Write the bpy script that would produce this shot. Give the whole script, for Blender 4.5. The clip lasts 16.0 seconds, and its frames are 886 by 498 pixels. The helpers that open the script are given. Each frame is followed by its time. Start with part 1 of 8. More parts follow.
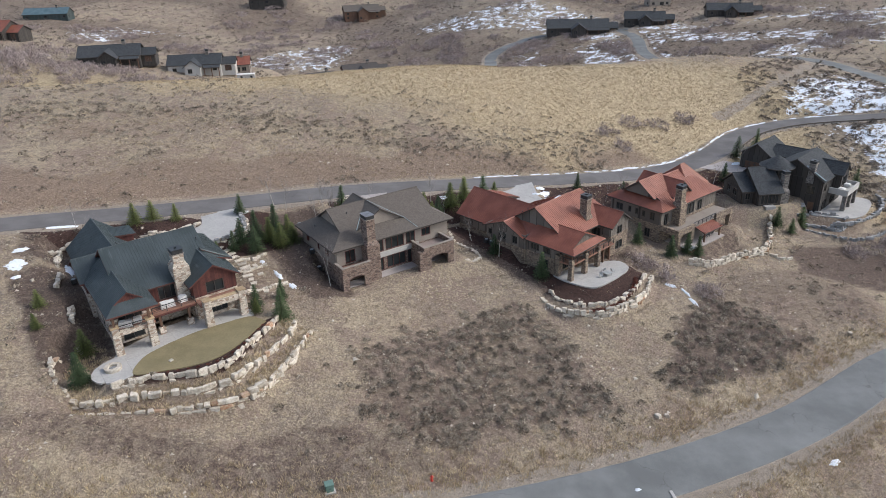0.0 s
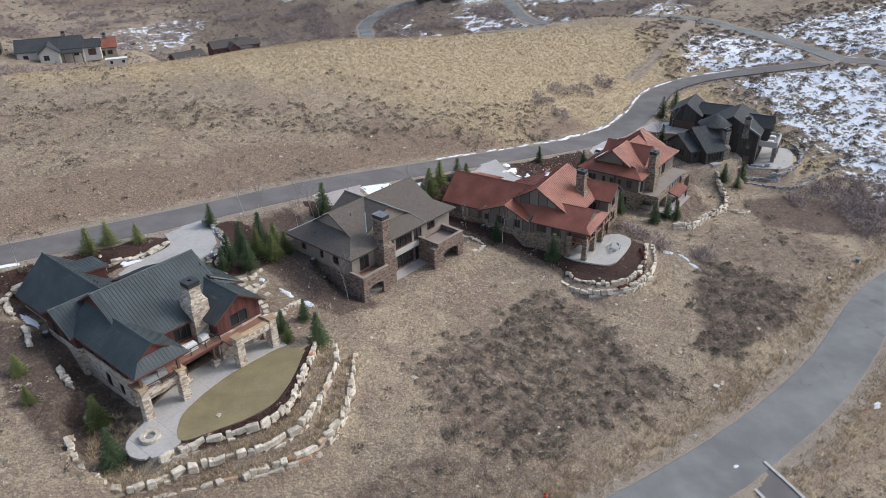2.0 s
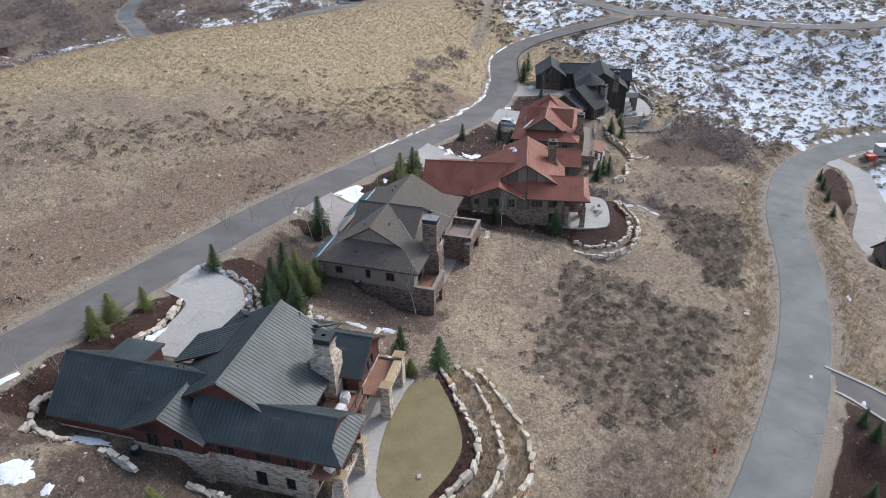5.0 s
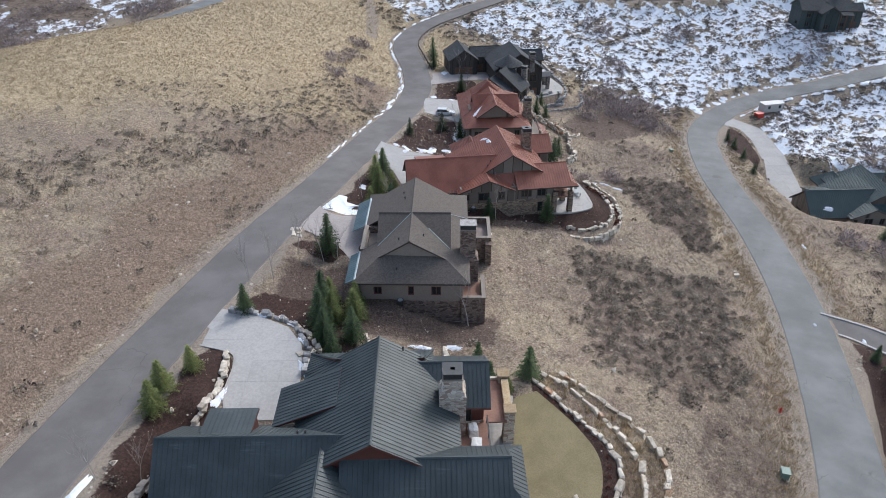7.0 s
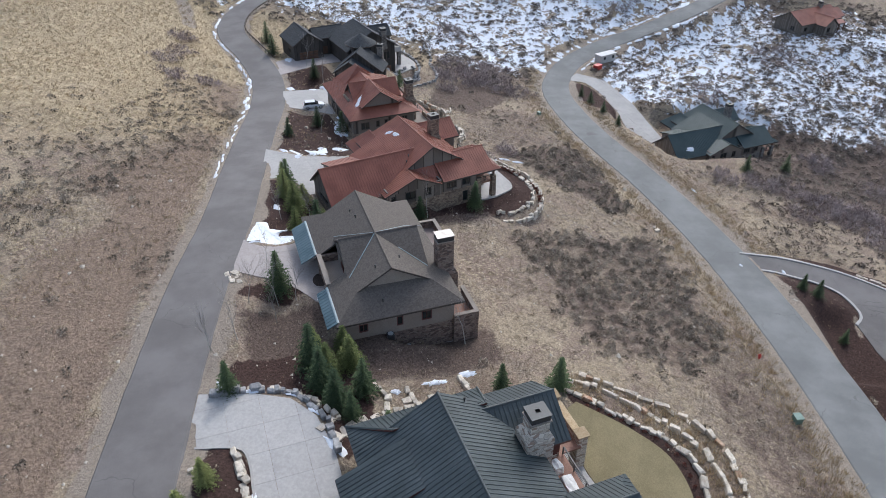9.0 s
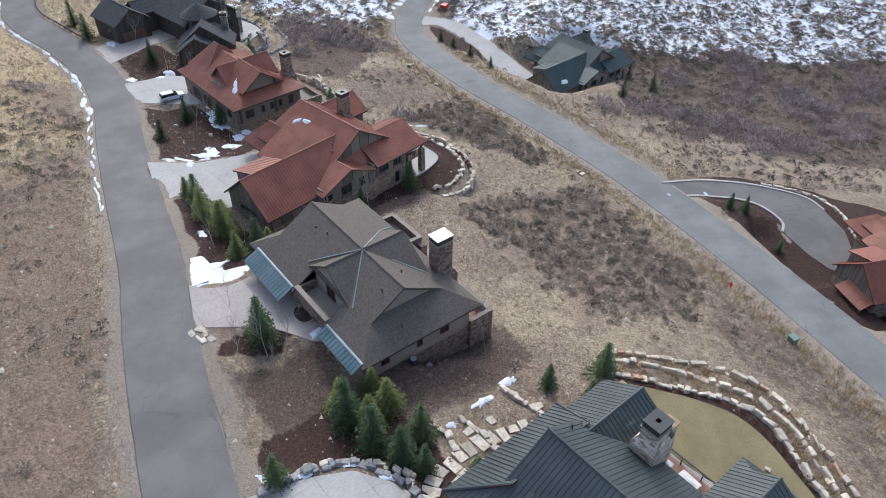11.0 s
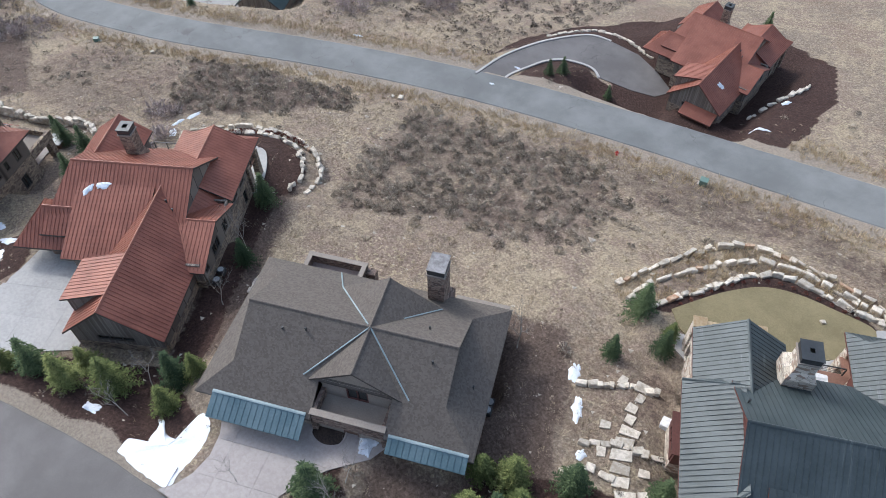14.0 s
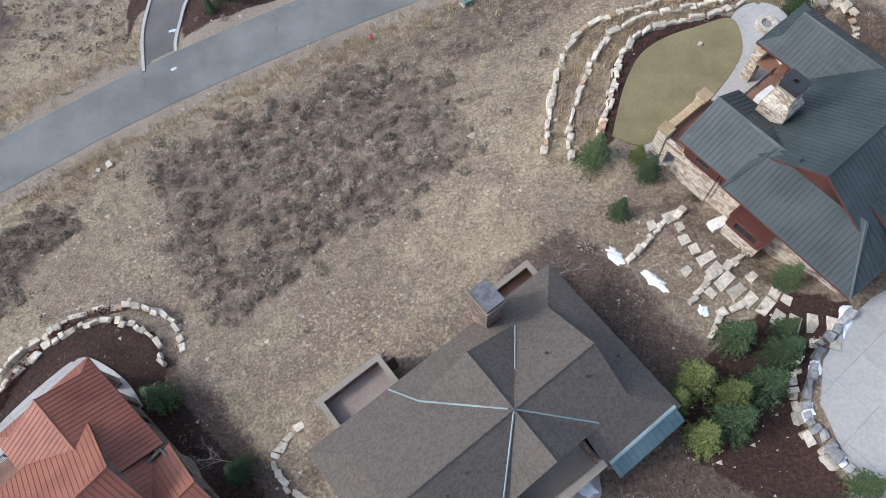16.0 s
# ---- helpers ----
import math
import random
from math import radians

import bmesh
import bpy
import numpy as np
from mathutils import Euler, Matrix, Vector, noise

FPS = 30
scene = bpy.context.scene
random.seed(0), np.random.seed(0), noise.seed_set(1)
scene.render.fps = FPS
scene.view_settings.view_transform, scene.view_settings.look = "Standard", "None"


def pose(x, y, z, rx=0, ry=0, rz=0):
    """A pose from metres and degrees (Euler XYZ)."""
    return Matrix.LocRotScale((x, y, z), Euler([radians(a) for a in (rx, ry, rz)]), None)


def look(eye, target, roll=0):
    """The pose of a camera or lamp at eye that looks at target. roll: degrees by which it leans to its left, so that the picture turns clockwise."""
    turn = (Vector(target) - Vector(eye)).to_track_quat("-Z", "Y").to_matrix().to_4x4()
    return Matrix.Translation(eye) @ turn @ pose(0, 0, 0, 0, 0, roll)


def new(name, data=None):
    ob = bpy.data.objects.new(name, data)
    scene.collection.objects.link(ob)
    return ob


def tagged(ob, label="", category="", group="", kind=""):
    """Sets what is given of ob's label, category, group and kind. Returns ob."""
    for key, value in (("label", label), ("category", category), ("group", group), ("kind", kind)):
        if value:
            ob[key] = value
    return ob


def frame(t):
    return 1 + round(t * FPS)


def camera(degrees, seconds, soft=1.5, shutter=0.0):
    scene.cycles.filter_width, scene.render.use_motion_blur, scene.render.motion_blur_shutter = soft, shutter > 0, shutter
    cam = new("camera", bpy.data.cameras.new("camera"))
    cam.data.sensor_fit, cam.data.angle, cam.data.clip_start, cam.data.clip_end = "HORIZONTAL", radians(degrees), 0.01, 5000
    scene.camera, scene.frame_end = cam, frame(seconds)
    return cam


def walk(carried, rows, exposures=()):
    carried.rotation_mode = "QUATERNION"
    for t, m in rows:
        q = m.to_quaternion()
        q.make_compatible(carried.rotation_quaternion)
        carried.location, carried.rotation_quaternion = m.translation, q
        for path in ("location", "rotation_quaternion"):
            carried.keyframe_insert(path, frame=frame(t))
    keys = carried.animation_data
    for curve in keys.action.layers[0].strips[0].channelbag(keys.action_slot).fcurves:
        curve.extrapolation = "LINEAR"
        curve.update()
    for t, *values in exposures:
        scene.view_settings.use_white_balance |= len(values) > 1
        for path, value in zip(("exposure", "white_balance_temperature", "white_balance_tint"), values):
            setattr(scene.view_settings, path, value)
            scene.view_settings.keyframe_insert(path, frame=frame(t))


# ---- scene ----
cam = camera(65.3, 16.0, 0.6)
METRES, EYE, TILT, LEAN, TURN = 230.0, 63.25, -25.0, 1.5, 0.0
ROWS = [
    (0.0, 0.0, 0.0, 0.0, 0.0, 0.0, -0.0),
    (0.5, -0.0295, 0.0128, 0.0067, -2.96, -0.72, 1.27),
    (1.0, -0.0597, 0.026, 0.0134, -6.11, -1.64, 2.66),
    (1.5, -0.0917, 0.0392, 0.0196, -9.79, -2.51, 4.23),
    (2.0, -0.1239, 0.0526, 0.0256, -13.44, -3.37, 5.82),
    (2.5, -0.1553, 0.0657, 0.0316, -17.05, -4.25, 7.34),
    (3.0, -0.1863, 0.08, 0.038, -20.32, -5.06, 8.66),
    (3.5, -0.2165, 0.0961, 0.0449, -24.19, -5.93, 10.2),
    (4.0, -0.2444, 0.1151, 0.0536, -28.26, -6.94, 11.77),
    (6.5, -0.3493, 0.2355, 0.1095, -48.59, -14.21, 18.26),
    (7.0, -0.3597, 0.2579, 0.1202, -52.09, -15.57, 19.14),
    (7.5, -0.3659, 0.2808, 0.1314, -56.33, -17.34, 20.15),
    (8.0, -0.3679, 0.3047, 0.1431, -61.07, -19.6, 21.19),
    (8.5, -0.3659, 0.3297, 0.1556, -66.54, -22.46, 22.31),
    (9.0, -0.3613, 0.3552, 0.1681, -72.39, -25.76, 23.23),
    (11.5, -0.3098, 0.4618, 0.2235, -98.71, -42.96, 24.57),
    (12.0, -0.2941, 0.4789, 0.2327, -104.33, -46.62, 24.29),
    (12.5, -0.2747, 0.4927, 0.2409, -109.61, -50.35, 23.85),
    (13.0, -0.2514, 0.5051, 0.2487, -116.32, -54.92, 23.14),
    (13.5, -0.2253, 0.5155, 0.256, -124.2, -60.22, 21.96),
    (14.0, -0.1954, 0.523, 0.2619, -132.85, -65.86, 20.2),
    (14.5, -0.1608, 0.5255, 0.2657, -142.81, -72.16, 17.64),
    (15.0, -0.125, 0.5217, 0.2665, -153.67, -79.0, 14.28),
    (15.5, -0.0887, 0.5102, 0.2635, -166.92, -86.12, 9.58),
    (16.0, -0.0544, 0.4918, 0.2571, -184.77, -91.91, 2.57),
]
walk(cam, [(t, pose(0, 0, EYE, TILT, LEAN, TURN) @ pose(METRES * x, METRES * y, METRES * z, 90 + pitch, roll, yaw)) for t, x, y, z, yaw, pitch, roll in ROWS],
     [(0.0, -0.13, 6150, 8.2), (2.0, -0.13, 6120, 8.2), (7.0, -0.08, 5970, 8.2), (9.0, -0.09, 5920, 8.2), (11.5, 0.10, 5900, 7.6), (13.0, 0.15, 5880, 7.4), (15.0, 0.18, 5870, 7.2), (16.0, 0.08, 5880, 7.4)])

# ---- light ----
SUN_ELEV, SUN_AZ = 40.0, 2.0   # degrees above the horizon, degrees from +x towards +y
world = bpy.data.worlds.new("overcast_sky")
scene.world = world
world.use_nodes = True
wn = world.node_tree.nodes
sky = wn.new("ShaderNodeTexSky")
sky.sky_type = "NISHITA"
sky.sun_disc = False
sky.sun_elevation = radians(SUN_ELEV)
sky.sun_rotation = radians(90 - SUN_AZ)
sky.air_density, sky.dust_density, sky.ozone_density = 1.0, 3.0, 1.0
soft = wn.new("ShaderNodeHueSaturation")
soft.inputs["Saturation"].default_value = 0.75
world.node_tree.links.new(sky.outputs[0], soft.inputs["Color"])
world.node_tree.links.new(soft.outputs[0], wn["Background"].inputs["Color"])
wn["Background"].inputs["Strength"].default_value = 0.245
sun_data = bpy.data.lights.new("sun", "SUN")
sun_data.energy, sun_data.angle, sun_data.color = 1.4, radians(7.0), (1.0, 0.965, 0.92)
sun = new("sun", sun_data)
sun.matrix_world = look((200 * math.cos(radians(SUN_AZ)), 200 * math.sin(radians(SUN_AZ)), 200 * math.tan(radians(SUN_ELEV))), (0, 0, 0))

# ---- materials ----
def nodes_of(m):
    m.use_nodes = True
    return m.node_tree.nodes, m.node_tree.links, m.node_tree.nodes["Principled BSDF"]


def math_node(nt, op, a, b=None):
    n = nt.nodes.new("ShaderNodeMath")
    n.operation = op
    for k, v in enumerate((a, b)):
        if v is None:
            continue
        if isinstance(v, (int, float)):
            n.inputs[k].default_value = v
        else:
            nt.links.new(v, n.inputs[k])
    return n.outputs[0]


def noise_fac(nt, vec, scale, detail=4.0, rough=0.6):
    n = nt.nodes.new("ShaderNodeTexNoise")
    n.inputs["Scale"].default_value, n.inputs["Detail"].default_value, n.inputs["Roughness"].default_value = scale, detail, rough
    nt.links.new(vec, n.inputs["Vector"])
    return n.outputs["Fac"]


def mix_col(nt, fac, a, b, kind="MIX"):
    n = nt.nodes.new("ShaderNodeMix")
    n.data_type, n.blend_type = "RGBA", kind
    for k, v in (("Factor", fac), ("A", a), ("B", b)):
        sock = [s for s in n.inputs if s.name == k and (s.type == "RGBA" or (k == "Factor" and s.type == "VALUE"))][0]
        if isinstance(v, (int, float)):
            sock.default_value = v
        elif isinstance(v, tuple):
            sock.default_value = (*v, 1.0)
        else:
            nt.links.new(v, sock)
    return [s for s in n.outputs if s.type == "RGBA"][0]


def ramp(nt, fac, lo, hi):
    n = nt.nodes.new("ShaderNodeMapRange")
    n.inputs["From Min"].default_value, n.inputs["From Max"].default_value = lo, hi
    n.interpolation_type = "SMOOTHSTEP"
    nt.links.new(fac, n.inputs["Value"])
    return n.outputs["Result"]


def place(nt, scale=(1, 1, 1)):
    g = nt.nodes.new("ShaderNodeNewGeometry")
    v = nt.nodes.new("ShaderNodeVectorMath")
    v.operation = "MULTIPLY"
    v.inputs[1].default_value = scale
    nt.links.new(g.outputs["Position"], v.inputs[0])
    return v.outputs[0]


def bump(nt, bsdf, height, strength, distance):
    n = nt.nodes.new("ShaderNodeBump")
    n.inputs["Strength"].default_value, n.inputs["Distance"].default_value = strength, distance
    nt.links.new(height, n.inputs["Height"])
    nt.links.new(n.outputs[0], bsdf.inputs["Normal"])


def surface(name, a, b, fine=6.0, coarse=0.5, rough=0.85, relief=0.3, depth=0.02, metal=0.0, stretch=(1, 1, 1), each=0.0, spec=0.5):
    """Two colours mixed at two scales, with relief; each: spread of brightness from object to object."""
    m = bpy.data.materials.new(name)
    ns, ln, bs = nodes_of(m)
    nt = m.node_tree
    p = place(nt, stretch)
    f1, f2 = noise_fac(nt, p, fine, 5.0, 0.65), noise_fac(nt, p, coarse, 3.0)
    f = ramp(nt, math_node(nt, "ADD", math_node(nt, "MULTIPLY", f1, 0.6), math_node(nt, "MULTIPLY", f2, 0.4)), 0.35, 0.65)
    c = mix_col(nt, f, a, b)
    if each:
        info = ns.new("ShaderNodeObjectInfo")
        hv = ns.new("ShaderNodeHueSaturation")
        ln.new(math_node(nt, "ADD", math_node(nt, "MULTIPLY", info.outputs["Random"], 2 * each), 1 - each), hv.inputs["Value"])
        ln.new(c, hv.inputs["Color"])
        c = hv.outputs[0]
    ln.new(c, bs.inputs["Base Color"])
    bs.inputs["Roughness"].default_value, bs.inputs["Metallic"].default_value = rough, metal
    bs.inputs["Specular IOR Level"].default_value = spec
    if relief:
        bump(nt, bs, f1, relief, depth)
    return m


def stone_veneer(name, pale, mid, dark, mortar, size=0.45):
    """Roughly coursed ledge stones with recessed joints."""
    m = bpy.data.materials.new(name)
    ns, ln, bs = nodes_of(m)
    nt = m.node_tree
    p = place(nt, (1 / size, 1 / size, 2.1 / size))
    vo, ed = ns.new("ShaderNodeTexVoronoi"), ns.new("ShaderNodeTexVoronoi")
    ed.feature = "DISTANCE_TO_EDGE"
    for v in (vo, ed):
        v.inputs["Scale"].default_value = 1.0
        ln.new(p, v.inputs["Vector"])
    sep = ns.new("ShaderNodeSeparateColor")
    ln.new(vo.outputs["Color"], sep.inputs[0])
    c = mix_col(nt, ramp(nt, sep.outputs[0], 0.1, 0.9), pale, mid)
    c = mix_col(nt, ramp(nt, sep.outputs[1], 0.72, 0.8), c, dark)
    c = mix_col(nt, math_node(nt, "MULTIPLY", noise_fac(nt, place(nt), 9.0), 0.25), c, mid)
    joint = ramp(nt, ed.outputs["Distance"], 0.01, 0.06)
    c = mix_col(nt, joint, mortar, c)
    ln.new(c, bs.inputs["Base Color"])
    bs.inputs["Roughness"].default_value = 0.9
    bump(nt, bs, math_node(nt, "ADD", joint, math_node(nt, "MULTIPLY", sep.outputs[2], 0.6)), 0.8, 0.06)
    return m


def siding(name, a, b, board=0.2):
    """Weathered boards: bands by plan position, grain along z."""
    m = bpy.data.materials.new(name)
    ns, ln, bs = nodes_of(m)
    nt = m.node_tree
    g = place(nt, (1, 1, 1))
    sx = ns.new("ShaderNodeSeparateXYZ")
    ln.new(g, sx.inputs[0])
    u = math_node(nt, "DIVIDE", math_node(nt, "ADD", math_node(nt, "MULTIPLY", sx.outputs[0], 0.94), math_node(nt, "MULTIPLY", sx.outputs[1], 0.71)), board)
    cell = math_node(nt, "FLOOR", u)
    w = ns.new("ShaderNodeTexWhiteNoise")
    w.noise_dimensions = "1D"
    ln.new(cell, w.inputs["W"])
    grain = noise_fac(nt, place(nt, (7, 7, 0.8)), 2.0, 5.0, 0.7)
    f = math_node(nt, "ADD", math_node(nt, "MULTIPLY", w.outputs["Value"], 0.6), math_node(nt, "MULTIPLY", grain, 0.5))
    c = mix_col(nt, ramp(nt, f, 0.15, 0.9), a, b)
    gap = ramp(nt, math_node(nt, "ABSOLUTE", math_node(nt, "SUBTRACT", math_node(nt, "FRACT", u), 0.5)), 0.43, 0.5)
    c = mix_col(nt, gap, c, (a[0] * 0.3, a[1] * 0.3, a[2] * 0.3))
    ln.new(c, bs.inputs["Base Color"])
    bs.inputs["Roughness"].default_value = 0.8
    bump(nt, bs, math_node(nt, "SUBTRACT", grain, gap), 0.4, 0.02)
    return m


def shingle(name, a, b):
    """Asphalt shingles: short courses, tabs of uneven tone, granules."""
    m = bpy.data.materials.new(name)
    ns, ln, bs = nodes_of(m)
    nt = m.node_tree
    vo = ns.new("ShaderNodeTexVoronoi")
    vo.inputs["Scale"].default_value = 5.5
    ln.new(place(nt, (1, 1, 1.4)), vo.inputs["Vector"])
    sep = ns.new("ShaderNodeSeparateColor")
    ln.new(vo.outputs["Color"], sep.inputs[0])
    f = math_node(nt, "ADD", math_node(nt, "MULTIPLY", sep.outputs[0], 0.75), math_node(nt, "MULTIPLY", noise_fac(nt, place(nt), 0.5), 0.35))
    c = mix_col(nt, ramp(nt, f, 0.1, 0.95), a, b)
    ln.new(c, bs.inputs["Base Color"])
    bs.inputs["Roughness"].default_value = 0.9
    bump(nt, bs, math_node(nt, "ADD", sep.outputs[1], noise_fac(nt, place(nt), 30.0)), 0.5, 0.02)
    return m


def metal_roof(name, a, b, streak=0.0):
    m = bpy.data.materials.new(name)
    ns, ln, bs = nodes_of(m)
    nt = m.node_tree
    f = noise_fac(nt, place(nt), 0.35, 4.0)
    f2 = noise_fac(nt, place(nt), 5.0, 4.0)
    c = mix_col(nt, ramp(nt, math_node(nt, "ADD", math_node(nt, "MULTIPLY", f, 0.7), math_node(nt, "MULTIPLY", f2, 0.3)), 0.35, 0.65), a, b)
    if streak:
        turn = ns.new("ShaderNodeVectorRotate")
        turn.rotation_type = "Z_AXIS"
        turn.inputs["Angle"].default_value = radians(-36.8)
        ln.new(place(nt), turn.inputs["Vector"])
        long = ns.new("ShaderNodeVectorMath")
        long.operation = "MULTIPLY"
        long.inputs[1].default_value = (2.4, 0.16, 0.0)
        ln.new(turn.outputs[0], long.inputs[0])
        run = ramp(nt, noise_fac(nt, long.outputs[0], 1.0, 4.0, 0.7), 0.52, 0.75)
        run = math_node(nt, "MULTIPLY", run, ramp(nt, noise_fac(nt, place(nt), 0.16, 2.0), 0.48, 0.64))
        c = mix_col(nt, math_node(nt, "MULTIPLY", run, streak), c, (0.26, 0.29, 0.29))
    ln.new(c, bs.inputs["Base Color"])
    rr = ns.new("ShaderNodeMapRange")
    rr.inputs["To Min"].default_value, rr.inputs["To Max"].default_value = 0.42, 0.60
    ln.new(f2, rr.inputs["Value"])
    ln.new(rr.outputs[0], bs.inputs["Roughness"])
    bs.inputs["Metallic"].default_value = 0.1
    bump(nt, bs, f2, 0.08, 0.01)
    return m


MAT = {
    "stone_pale": stone_veneer("pale_ledge_stone", (0.70, 0.62, 0.52), (0.52, 0.44, 0.35), (0.33, 0.225, 0.165), (0.30, 0.26, 0.22), 0.5),
    "stone_red": stone_veneer("russet_ledge_stone", (0.30, 0.23, 0.18), (0.22, 0.15, 0.12), (0.11, 0.075, 0.06), (0.10, 0.085, 0.075), 0.42),
    "stone_buff": stone_veneer("buff_ledge_stone", (0.36, 0.28, 0.20), (0.25, 0.19, 0.14), (0.14, 0.10, 0.08), (0.13, 0.11, 0.09), 0.45),
    "stone_grey": stone_veneer("grey_ledge_stone", (0.30, 0.27, 0.24), (0.20, 0.18, 0.16), (0.10, 0.09, 0.085), (0.10, 0.09, 0.085), 0.45),
    "red_wood": siding("red_stained_siding", (0.07, 0.022, 0.018), (0.125, 0.042, 0.032)),
    "barn_wood": siding("weathered_barn_boards", (0.11, 0.09, 0.075), (0.22, 0.19, 0.16), 0.25),
    "teal_wood": siding("teal_stained_boards", (0.03, 0.042, 0.042), (0.06, 0.078, 0.076)),
    "dark_wood": siding("dark_brown_boards", (0.035, 0.03, 0.027), (0.07, 0.06, 0.052), 0.2),
    "cap_stone": surface("tan_sandstone_cap", (0.36, 0.25, 0.135), (0.50, 0.39, 0.25), 4.0, 0.8, 0.9, 0.3, 0.02, each=0.2),
    "copper": surface("weathered_copper_cover", (0.15, 0.14, 0.135), (0.30, 0.29, 0.285), 2.0, 0.9, 0.32, 0.1, 0.01, 0.6),
    "stucco": surface("tan_stucco", (0.24, 0.20, 0.17), (0.30, 0.26, 0.22), 8.0, 0.6, 0.9, 0.3, 0.01),
    "stucco_pale": surface("pale_stucco_band", (0.42, 0.40, 0.37), (0.50, 0.48, 0.45), 8.0, 0.6, 0.9, 0.2, 0.01),
    "slate_metal": metal_roof("blue_grey_standing_seam_metal", (0.033, 0.044, 0.046), (0.056, 0.070, 0.073), 0.5),
    "red_metal": metal_roof("rust_red_standing_seam_metal", (0.20, 0.064, 0.039), (0.29, 0.102, 0.064)),
    "green_metal": metal_roof("dark_green_standing_seam_metal", (0.026, 0.048, 0.049), (0.042, 0.066, 0.066)),
    "dark_metal": metal_roof("charcoal_metal", (0.03, 0.033, 0.036), (0.05, 0.055, 0.058)),
    "blue_metal": metal_roof("weathered_blue_grey_metal", (0.065, 0.115, 0.135), (0.12, 0.175, 0.195)),
    "flashing": metal_roof("grey_blue_flashing", (0.19, 0.25, 0.265), (0.29, 0.35, 0.36)),
    "pale_metal": metal_roof("galvanised_metal", (0.34, 0.35, 0.36), (0.48, 0.48, 0.48)),
    "shingle": shingle("brown_asphalt_shingle", (0.088, 0.073, 0.062), (0.126, 0.106, 0.090)),
    "shingle_dark": shingle("charcoal_shingle", (0.022, 0.024, 0.027), (0.056, 0.060, 0.064)),
    "red_trim": surface("red_painted_trim", (0.085, 0.03, 0.024), (0.125, 0.046, 0.036), 6.0, 0.8, 0.6, 0.1, 0.005),
    "dark_trim": surface("dark_brown_trim", (0.05, 0.042, 0.036), (0.075, 0.063, 0.055), 6.0, 0.8, 0.6, 0.1, 0.005),
    "timber": surface("brown_timber", (0.10, 0.055, 0.035), (0.17, 0.095, 0.06), 5.0, 0.7, 0.75, 0.2, 0.01, 0.0, (1, 1, 0.3)),
    "deck": surface("reddish_deck_boards", (0.22, 0.11, 0.075), (0.30, 0.16, 0.11), 7.0, 0.8, 0.7, 0.2, 0.01),
    "deck_tile": surface("pinkish_deck_tile", (0.235, 0.185, 0.165), (0.31, 0.25, 0.225), 5.0, 0.6, 0.8, 0.15, 0.01),
    "concrete": surface("pale_concrete", (0.355, 0.338, 0.318), (0.445, 0.424, 0.398), 3.0, 0.3, 0.85, 0.15, 0.01, each=0.04),
    "concrete_pink": surface("tinted_concrete", (0.33, 0.29, 0.27), (0.41, 0.365, 0.34), 3.0, 0.3, 0.85, 0.15, 0.01, each=0.04),
    "boulder": surface("pale_sandstone", (0.40, 0.34, 0.265), (0.66, 0.595, 0.50), 3.0, 0.9, 0.9, 0.6, 0.06, each=0.22),
    "boulder_rust": surface("rust_stained_sandstone", (0.30, 0.155, 0.085), (0.50, 0.38, 0.27), 3.0, 0.9, 0.9, 0.6, 0.06, each=0.2),
    "boulder_grey": surface("grey_fieldstone", (0.20, 0.20, 0.20), (0.38, 0.37, 0.36), 3.0, 0.9, 0.9, 0.6, 0.06, each=0.3),
    "snow": surface("old_snow", (0.70, 0.73, 0.775), (0.82, 0.845, 0.88), 5.0, 0.7, 0.75, 0.4, 0.03),
    "bark": surface("grey_brown_bark", (0.09, 0.07, 0.055), (0.17, 0.14, 0.11), 8.0, 1.0, 0.9, 0.5, 0.02, 0.0, (1, 1, 0.3)),
    "aspen": surface("pale_aspen_bark", (0.36, 0.33, 0.29), (0.55, 0.52, 0.47), 5.0, 1.0, 0.85, 0.3, 0.01, each=0.15),
    "iron": surface("dark_painted_iron", (0.025, 0.025, 0.026), (0.045, 0.045, 0.046), 8.0, 1.0, 0.5, 0.1, 0.005),
    "white_cover": surface("white_fabric_cover", (0.62, 0.60, 0.57), (0.76, 0.74, 0.71), 5.0, 1.2, 0.8, 0.3, 0.03),
    "hydrant_red": surface("red_hydrant_paint", (0.45, 0.035, 0.025), (0.58, 0.06, 0.04), 8.0, 1.0, 0.45, 0.1, 0.005),
    "box_green": surface("green_painted_steel", (0.10, 0.17, 0.14), (0.15, 0.23, 0.19), 6.0, 1.0, 0.5, 0.1, 0.005),
}


def glass_mat():
    m = bpy.data.materials.new("window_glass")
    ns, ln, bs = nodes_of(m)
    nt = m.node_tree
    c = mix_col(nt, noise_fac(nt, place(nt), 0.8), (0.015, 0.018, 0.02), (0.04, 0.045, 0.045))
    ln.new(c, bs.inputs["Base Color"])
    bs.inputs["Roughness"].default_value = 0.04
    bs.inputs["Specular IOR Level"].default_value = 0.7
    return m


MAT["glass"] = glass_mat()

